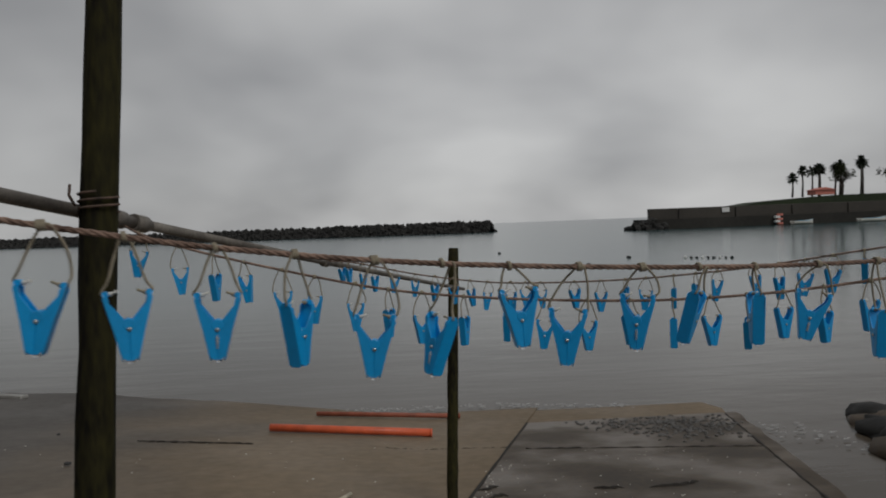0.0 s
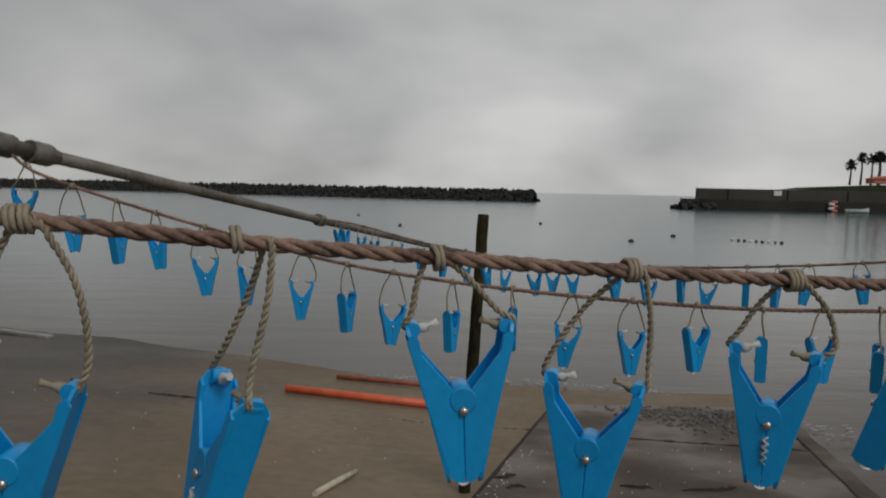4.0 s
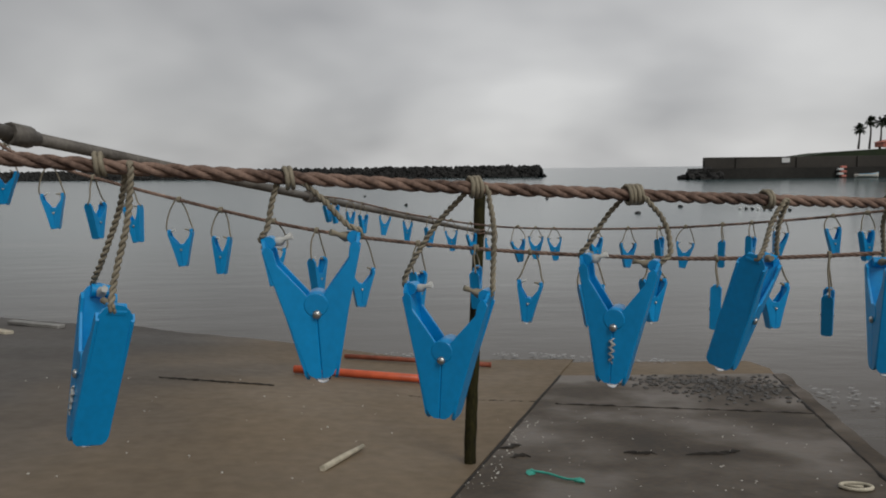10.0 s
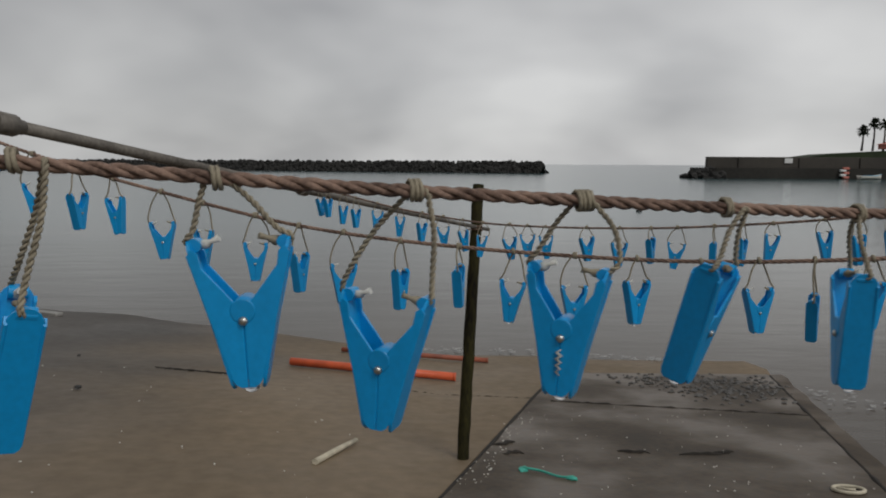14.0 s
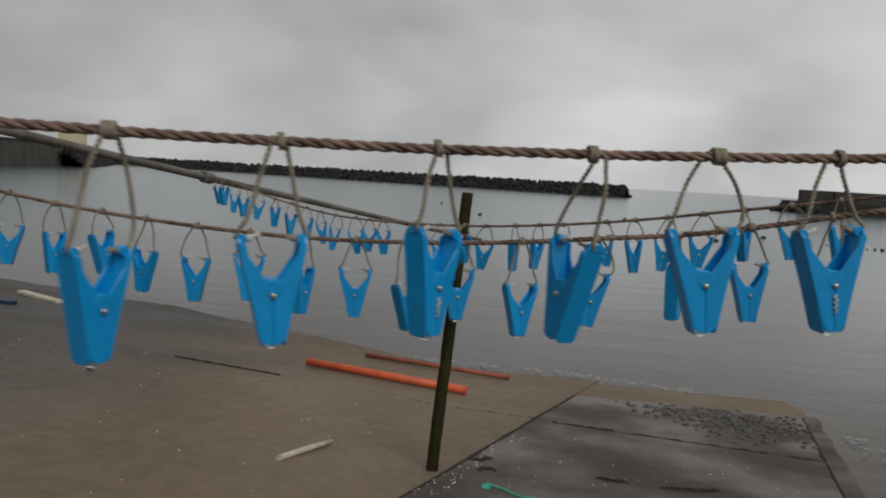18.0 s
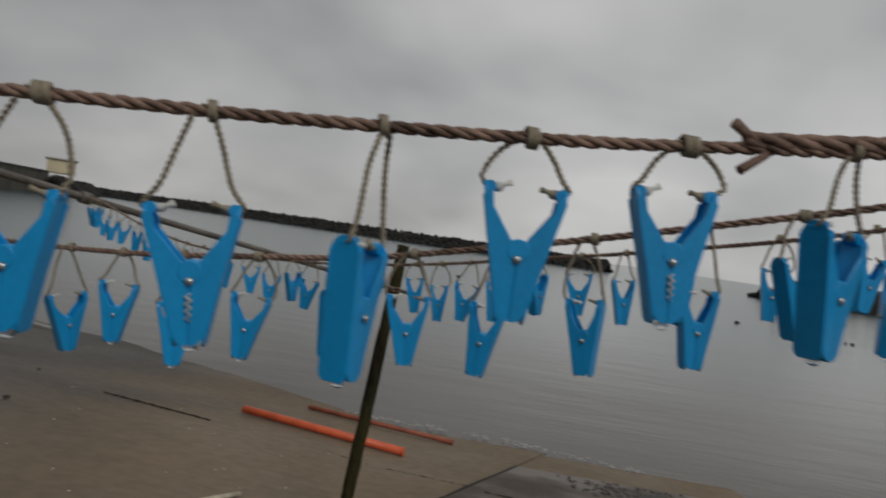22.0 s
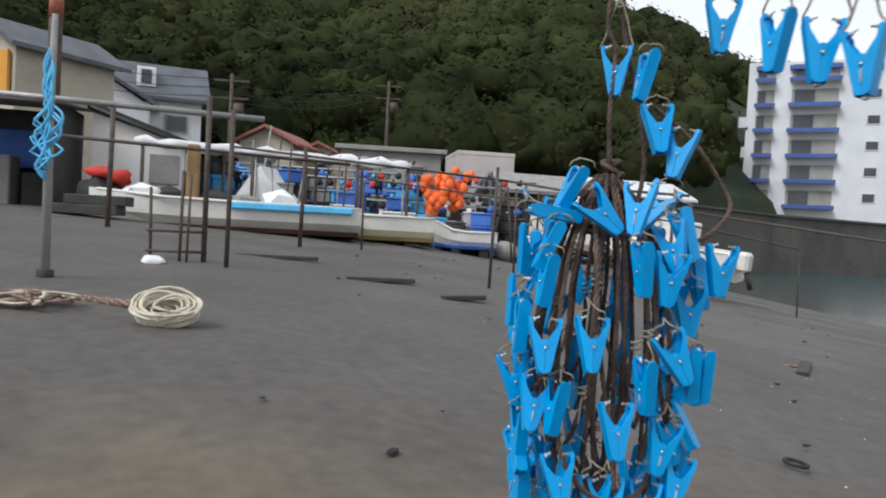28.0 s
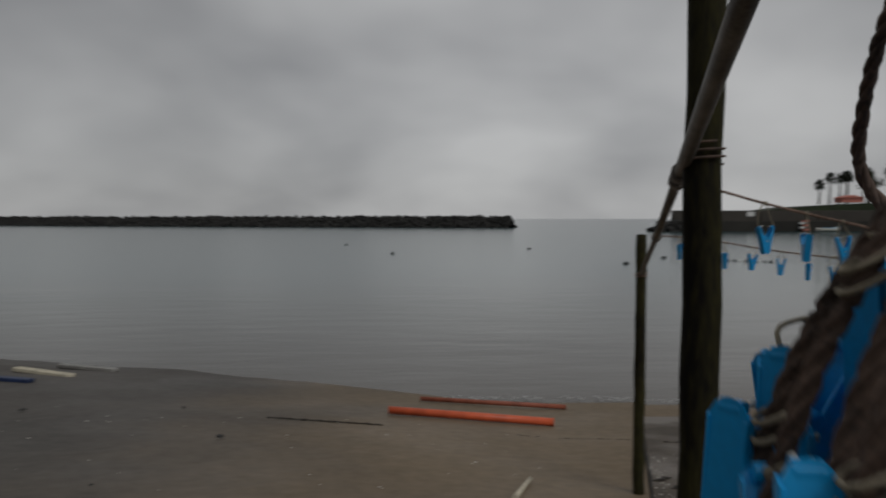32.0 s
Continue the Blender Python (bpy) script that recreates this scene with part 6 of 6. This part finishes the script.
# more gear crowded behind the boats: stacked boxes, folded nets, standing poles
rg = random.Random(57)
for k in range(46):
    x, y = rg.uniform(-24.5, -20.4), rg.uniform(-6.4, 3.2)
    level = rg.choice((1, 2, 3, 3, 4))
    name = rg.choice(("sky_blue_tarp", "sky_blue_tarp", "white_plastic", "dark_scrap", "dark_scrap", "grey_concrete_wall", "blue_sheet"))
    for q in range(level):
        if len([o for o in bpy.data.objects if o.name.startswith("fish_box")]) < 150:
            copy_thing(box_proto[name], pose(x, y, ground_z(x, y) + 0.02 + 0.40 * q, 0, 0, rg.uniform(-12, 12) + 90 * (k % 2)))
for k in range(26):
    x, y = rg.uniform(-23.5, -20.8), rg.uniform(-6.4, 3.0)
    mound = thing("net_heap", ("dark folded net heap", "dark brown folded net heap", "dirty grey sheeted heap", "dark tarred net heap")[k % 4] + " among the gear", "net", "net heaps", pose(x, y, ground_z(x, y)))
    part("net_mound", rough_stone(rg.uniform(0.3, 0.55), 120 + k, rg.uniform(0.6, 1.1), 2), (M_DARK, M_TIMBER, M_GREYW, M_DARK)[k % 4], mound).location = (0, 0, 0.25)
for k in range(22):
    x, y = rg.uniform(-23.5, -18.6), rg.uniform(-6.8, 3.2)
    pl = thing("gear_pole", "thin standing pole among the fishing gear", "pole", "gear poles", pose(x, y, ground_z(x, y) - 0.1))
    part("shaft", tube([(0, 0, 0), (rg.uniform(-0.2, 0.2), rg.uniform(-0.3, 0.3), rg.uniform(1.6, 2.9))], 0.025, 5), rg.choice((M_IRON, M_GALV, M_IRON)), pl)
# buoys, cans and hung cloths that fill the racks
def buoy(material, words, at, r):
    root = thing("buoy", words, "buoy", "buoys among the gear", at)
    part("ball", rough_stone(r, int(r * 900), 1.1, 2), material, root)
    part("rope_eye", tube([(0.03 * math.cos(a), 0, r * 1.1 + 0.03 * math.sin(a)) for a in [i * 0.6 for i in range(11)]], 0.012, 5), M_DARK, root)
    return root


buoys = [buoy(m, w, pose(-22.6, -5.0 + 1.3 * i, 1.1), 0.075 + 0.012 * i) for i, (m, w) in enumerate(((M_TARP, "pale blue net buoy hung in the racks"), (M_WHITEP, "white net buoy hung in the racks"), (M_DARK, "black net buoy hung in the racks"), (M_REDC, "faded red net buoy hung in the racks"), (M_BLUEC, "dark blue net buoy hung in the racks")))]
for k in range(110):
    deck = rg.choice(((-22.6, 1.12), (-22.6, 0.52), (-25.0, 1.52), (-25.0, 0.92)))
    copy_thing(buoys[rg.choice((0, 0, 0, 1, 1, 2, 2, 2, 4, 4, 3))], pose(deck[0] + rg.uniform(-0.03, 0.03), rg.uniform(-5.8, 3.8), deck[1] + rg.uniform(-0.03, 0.05), rg.uniform(-25, 25), rg.uniform(-10, 10), rg.uniform(0, 180)))
for k in range(26):
    x, y, w, h = rg.choice((-22.6, -25.0)), rg.uniform(-5.8, 3.6), rg.uniform(0.25, 0.7), rg.uniform(0.3, 0.6)
    cloth = thing("hung_net", ("dark brown net hung over a rail", "grey-blue net hung over a rail", "dirty white sheet hung over a rail")[k % 3], "net", "nets hung over the rails", pose(x, y, (1.28 if x > -24 else 1.68) - 0.6 * (k % 2), 0, 0, 90 + rg.uniform(-6, 6)))
    bm = bmesh.new()
    cols, rows_n = 7, 5
    grid = [[bm.verts.new((w * (i / (cols - 1) - 0.5) * (1 - 0.25 * j / rows_n), 0.05 * math.sin(i * 2.1 + k) * (0.4 + j / rows_n), -h * j / rows_n * (0.8 + 0.3 * math.sin(i * 1.3 + k)))) for i in range(cols)] for j in range(rows_n + 1)]
    for j in range(rows_n):
        for i in range(cols - 1):
            bm.faces.new((grid[j][i], grid[j][i + 1], grid[j + 1][i + 1], grid[j + 1][i]))
    bmesh.ops.solidify(bm, geom=bm.faces[:], thickness=0.03)
    part("fold", bm, (M_TIMBER, M_NETB, M_GREYW)[k % 3], cloth)
# dark timber baulks stacked under the bow
for k in range(6):
    bl = thing("timber_baulk", "dark wet timber baulk stacked by the boat", "timber", "stacked baulks", pose(-16.2 + 0.25 * (k % 3), -6.9 + 0.1 * k, ground_z(-16.2, -6.9) + 0.12 + 0.2 * (k // 3), 0, 0, 84 + 5 * math.sin(k * 3)))
    part("baulk", box((1.7 - 0.1 * k, 0.24, 0.2), None, 0.015), M_TIMBER, bl)

# ---- things lying on the beach and slipway ----
def slope_z(x, y):
    return ground_z(x, y) + 0.02


for (x0, y0), (x1, y1), r, m, label in ((( -1.672, 7.95), (0.124, 7.69), 0.043, M_ORANGE, "bright orange-red painted pole lying at the waterline"), ((-1.311, 9.286), (0.535, 9.022), 0.03, M_RUST, "rust-red pole lying at the water's edge")):
    root = thing("painted_pole", label, "pole", "poles at the waterline", pose(x0, y0, slope_z(x0, y0) + r))
    d = Vector((x1, y1, slope_z(x1, y1) + r)) - root.matrix_world.translation
    part("shaft", tube([(0, 0, 0), d * 0.5, d], r, 12), m, root)
    part("end_cap", tube([d * 0.995, d * 1.006], r * 1.08, 12), m, root)

stick = thing("bamboo_stick", "short pale split bamboo stick on the apron", "stick", m=pose(-0.741, 4.387, slope_z(-0.741, 4.387) + 0.012))
part("stick", tube([(0, 0, 0), (0.09, 0.27, -0.033), (0.182, 0.54, -0.067)], [0.022, 0.02, 0.014], 6, 0.3), M_COIL, stick)
net = thing("net_scrap", "teal knotted net scrap on the slipway", "net", m=pose(0.53, 4.47, slope_z(0.53, 4.47) + 0.01))
part("knot", rough_stone(0.045, 7, 0.4), M_TEAL, net)
part("knot", rough_stone(0.035, 8, 0.4), M_TEAL, net).location = (0.27, -0.17, 0.02)
part("tail", tube(smooth_line([(0, 0, 0.01), (0.1, -0.05, 0.012), (0.19, -0.14, 0.018), (0.27, -0.17, 0.024)], 12), 0.008, 5), M_TEAL, net)
ring = thing("plastic_ring", "pale plastic ring lying on the slipway", "ring", m=pose(2.34, 4.13, slope_z(2.34, 4.13) + 0.012, -7, 0, 0))
part("hoop", tube([(0.085 * math.cos(i * 0.3), 0.065 * math.sin(i * 0.3), 0) for i in range(22)], 0.011, 6), M_COIL, ring)
part("spoke", tube([(-0.05, 0.02, 0), (0.03, -0.02, 0.004)], 0.008, 5), M_COIL, ring)

rnd = random.Random(19)
# cracks and pits in the slipway
for k, (x, y, l, yaw) in enumerate(((1.32, 4.91, 0.22, -8), (1.76, 4.89, 0.3, 2), (1.92, 4.93, 0.18, 18), (0.45, 5.1, 0.2, 30), (0.5, 4.85, 0.14, 10))):
    pts = [Vector((l * (i / 6 - 0.5), 0.03 * rnd.uniform(-1, 1), 0)) for i in range(7)]
    m = pose(x, y, slope_z(x, y) + 0.001, -7.2, 0, yaw)
    tagged(part("crack_slipway", tube([m @ p for p in pts], [0.004, 0.012, 0.02, 0.014, 0.022, 0.012, 0.003], 5), M_CRACK), "dark open crack in the concrete", "crack", kind="structure")
# joints: dirt-filled grooves
for k, (a, b) in enumerate((((joint_x(-5), -5), (joint_x(8.3), 8.3)), ((-0.35, 6.99), (joint_x(6.78), 6.78)), ((-2.9, 7.29), (-1.7, 7.16)), ((1.0, 6.645), (right_edge(6.15) - 0.28, 6.13)), ((right_edge(3.5) - 0.262, 3.5), (right_edge(8.2) - 0.262, 8.2)))):
    pts = []
    for i in range(40):
        u = i / 39
        x, y = a[0] + (b[0] - a[0]) * u, a[1] + (b[1] - a[1]) * u
        pts.append((x + rnd.uniform(-0.008, 0.008), y + rnd.uniform(-0.008, 0.008), ground_z(x, y) + 0.014))
    tagged(part("joint_slipway", tube(pts, [(0.0035 if k in (1, 2) else 0.008) + (0.008 if k in (1, 2) else 0.014) * rnd.random() for _ in pts], 5), M_CRACK), "dirt-filled joint between concrete fields", "joint", kind="structure")


def scatter(name, n, area, size, material, label, category, seed, flat=0.6):
    rr = random.Random(seed)
    verts, faces = [], []
    base = bmesh.new()
    bmesh.ops.create_icosphere(base, subdivisions=1, radius=1)
    bv, bf = [v.co.copy() for v in base.verts], [[v.index for v in f.verts] for f in base.faces]
    base.free()
    for i in range(n):
        x, y = area(rr)
        s = size * rr.uniform(0.4, 1.5)
        o = len(verts)
        e = Euler((0, 0, rr.random() * 6)).to_matrix()
        for v in bv:
            q = e @ Vector((v.x * 1.3, v.y * 0.8, v.z * flat)) * s * rr.uniform(0.75, 1.2)
            verts.append((x + q.x, y + q.y, slope_z(x, y) + s * 0.15 + q.z))
        faces += [[o + k for k in f] for f in bf]
    me = bpy.data.meshes.new(name)
    me.from_pydata(verts, [], faces)
    tagged(part(name, me, material), label, category, kind="stuff")


def low_corner(rr):
    y = rr.triangular(6.5, 8.3, 7.8)
    return rr.triangular(1.5 + 0.5 * (8.3 - y), right_edge(y) - 0.1, 2.7), y


scatter("gravel", 420, low_corner, 0.022, M_PEBBLE, "grey gravel washed onto the slipway's low corner", "gravel", 1)
scatter("shell_grit", 120, lambda r: (r.uniform(0.4, 2.6), r.uniform(3.4, 6.4)), 0.005, M_SHELL, "white shell grit on the wet concrete", "shells", 2)
scatter("beach_grit", 200, lambda r: (r.uniform(-9, -0.3), r.uniform(0.5, 7.4)), 0.006, M_SHELL, "white shell bits on the sand", "shells", 3)
scatter("sea_debris", 70, lambda r: (r.uniform(-16, -3), r.uniform(-1, 9)), 0.025, M_DARK, "small dark weed bits on the sand", "debris", 4, 0.4)
scatter("joint_grit", 120, lambda r: ((lambda y: (joint_x(y) + r.uniform(0.0, 0.16), y))(r.uniform(3.2, 6.0))), 0.006, M_SHELL, "shell bits along the concrete joint", "shells", 5)


def plank(x, y, yaw, l, w=0.12, m=M_TIMBER, label="dark waterlogged timber plank on the sand", h=0.06):
    root = thing("plank", label, "plank", "timbers on the beach", pose(x, y, ground_z(x, y) + h * 0.4, -3, 0, yaw))
    part("board", box((l, w, h), None, 0.01), m, root)
    return root


# drag timbers with short ropes
for k, (x, y, yaw, l) in enumerate(((-11.16, -2.03, 95, 1.1), (-9.7, -0.47, 100, 0.8), (-9.1, 0.55, 120, 0.55), (-8.3, 1.75, 165, 0.5), (-8.03, 3.0, 156, 0.65), (-8.17, 4.3, 148, 0.8), (-8.44, 5.8, 142, 1.0), (-6.74, 4.83, 100, 0.5))):
    p = plank(x, y, yaw, l * 1.1, 0.12, h=0.06)
    if k > 1:
        part("tow_rope", tube(smooth_line([(0, 0, 0.02), (0.15, 0.35, 0.0), (0.3, 0.62, -0.02), (0.33, 0.9, -0.05)], 12), 0.012, 5), M_ROPE, p)
# rows of timbers at the water's edge
for k, (x, y, l, c) in enumerate(((-8.15, 7.16, 1.05, 0), (-7.74, 7.24, 1.15, 0), (-7.4, 7.98, 1.1, 0), (-7.26, 8.82, 1.2, 0), (-7.08, 9.7, 1.25, 2), (-6.83, 10.68, 1.05, 3), (-6.63, 11.66, 1.0, 4), (-10.95, 10.32, 1.0, 0), (-10.73, 11.43, 1.3, 0), (-10.58, 12.48, 1.05, 0), (-9.2, 11.3, 0.9, 0), (-12.2, 11.7, 1.1, 0), (-13.4, 10.2, 1.1, 0),
                              (-16.3, 12.1, 1.3, 1), (-16.8, 13.8, 1.4, 1), (-15.0, 12.9, 1.2, 0), (-14.6, 14.2, 1.2, 0), (-18.4, 12.6, 1.4, 1))):
    if ground_z(x, y) < SEA_Z - 0.05:
        y -= 0.9
    plank(x, y, -22 + 6 * math.sin(k * 2.1), l * 1.15, 0.14, (M_TIMBER, M_RUST, M_NAVY, M_COIL, M_GALV)[c], ("dark timber skid at the water's edge", "rust-brown timber skid at the water's edge", "dark blue skid plank at the water's edge", "pale straw-coloured skid plank at the water's edge", "pale grey skid plank at the water's edge")[c])
for k, (x, y) in enumerate(((-4.35, 2.06), (-7.2, 2.4))):
    t = thing("rubber_ring", "small black rubber ring on the sand", "ring", "rubber rings", pose(x, y, ground_z(x, y) + 0.03, -7, 0, 0))
    part("hoop", tube([(0.07 * math.cos(i * 0.35), 0.06 * math.sin(i * 0.35), 0) for i in range(19)], 0.012, 6), M_DARK, t)

# rocks beside the slipway
for k, (x, y, r) in enumerate(((3.35, 4.3, 0.42), (3.6, 5.0, 0.40), (3.2, 3.6, 0.45), (3.9, 4.6, 0.5), (4.2, 5.4, 0.35), (3.0, 2.8, 0.45), (5.45, 8.0, 0.22), (5.75, 7.6, 0.32), (5.25, 7.25, 0.26), (5.15, 6.8, 0.32), (5.8, 6.9, 0.4), (5.0, 6.2, 0.34), (5.4, 5.9, 0.4), (4.9, 5.4, 0.4), (5.3, 5.2, 0.6), (4.9, 4.6, 0.5))):
    rk = thing("shore_rock", "dark wet rock standing in the water", "rock", "rocks beside the slipway", pose(x, y, SEA_Z - 0.05))
    part("stone", rough_stone(r, 30 + k, 0.75, 2), M_ROCK, rk)


ledge = thing("shore_ledge", "dark brown weathered rock ledge beside the slipway", "rock", m=pose(5.1, 7.0, SEA_Z))
for k in range(9):
    u = k / 8
    r = 0.34 + 0.34 * u
    part("ledge_block", rough_stone(r, 210 + k, 0.34, 2), M_KERB if k % 3 == 1 else M_ROCK, ledge).location = (0.30 - 0.95 * u + r * 0.75, 1.35 - 2.9 * u, 0.02)

def foam_strip(line, width, seed, n):
    rr = random.Random(seed)
    verts, faces = [], []
    for i in range(n):
        u = rr.random() * (len(line) - 1)
        a, b = Vector((*line[int(u)], 0)), Vector((*line[min(int(u) + 1, len(line) - 1)], 0))
        p = a.lerp(b, u % 1) + Vector((rr.gauss(0, width * 0.5), rr.gauss(0, width), 0))
        s = rr.uniform(0.005, 0.018)
        o = len(verts)
        verts += [(p.x + s * rr.uniform(1, 3.5) * math.cos(q * 1.047), p.y + s * math.sin(q * 1.047), SEA_Z + 0.03 + s * 0.1) for q in range(6)]
        faces.append(list(range(o, o + 6)))
    me = bpy.data.meshes.new("foam")
    me.from_pydata(verts, [], faces)
    tagged(part("foam", me, M_FOAM), "thin broken wash of sea foam on the ripples", "foam", kind="stuff")


foam_strip([(3.5, 8.6), (4.4, 7.9), (5.0, 7.0), (5.6, 6.4)], 0.25, 1, 130)
foam_strip([(-6, 10.2), (-3, 9.9), (-1, 9.9), (1.2, 9.8), (3, 9.4)], 0.06, 2, 300)
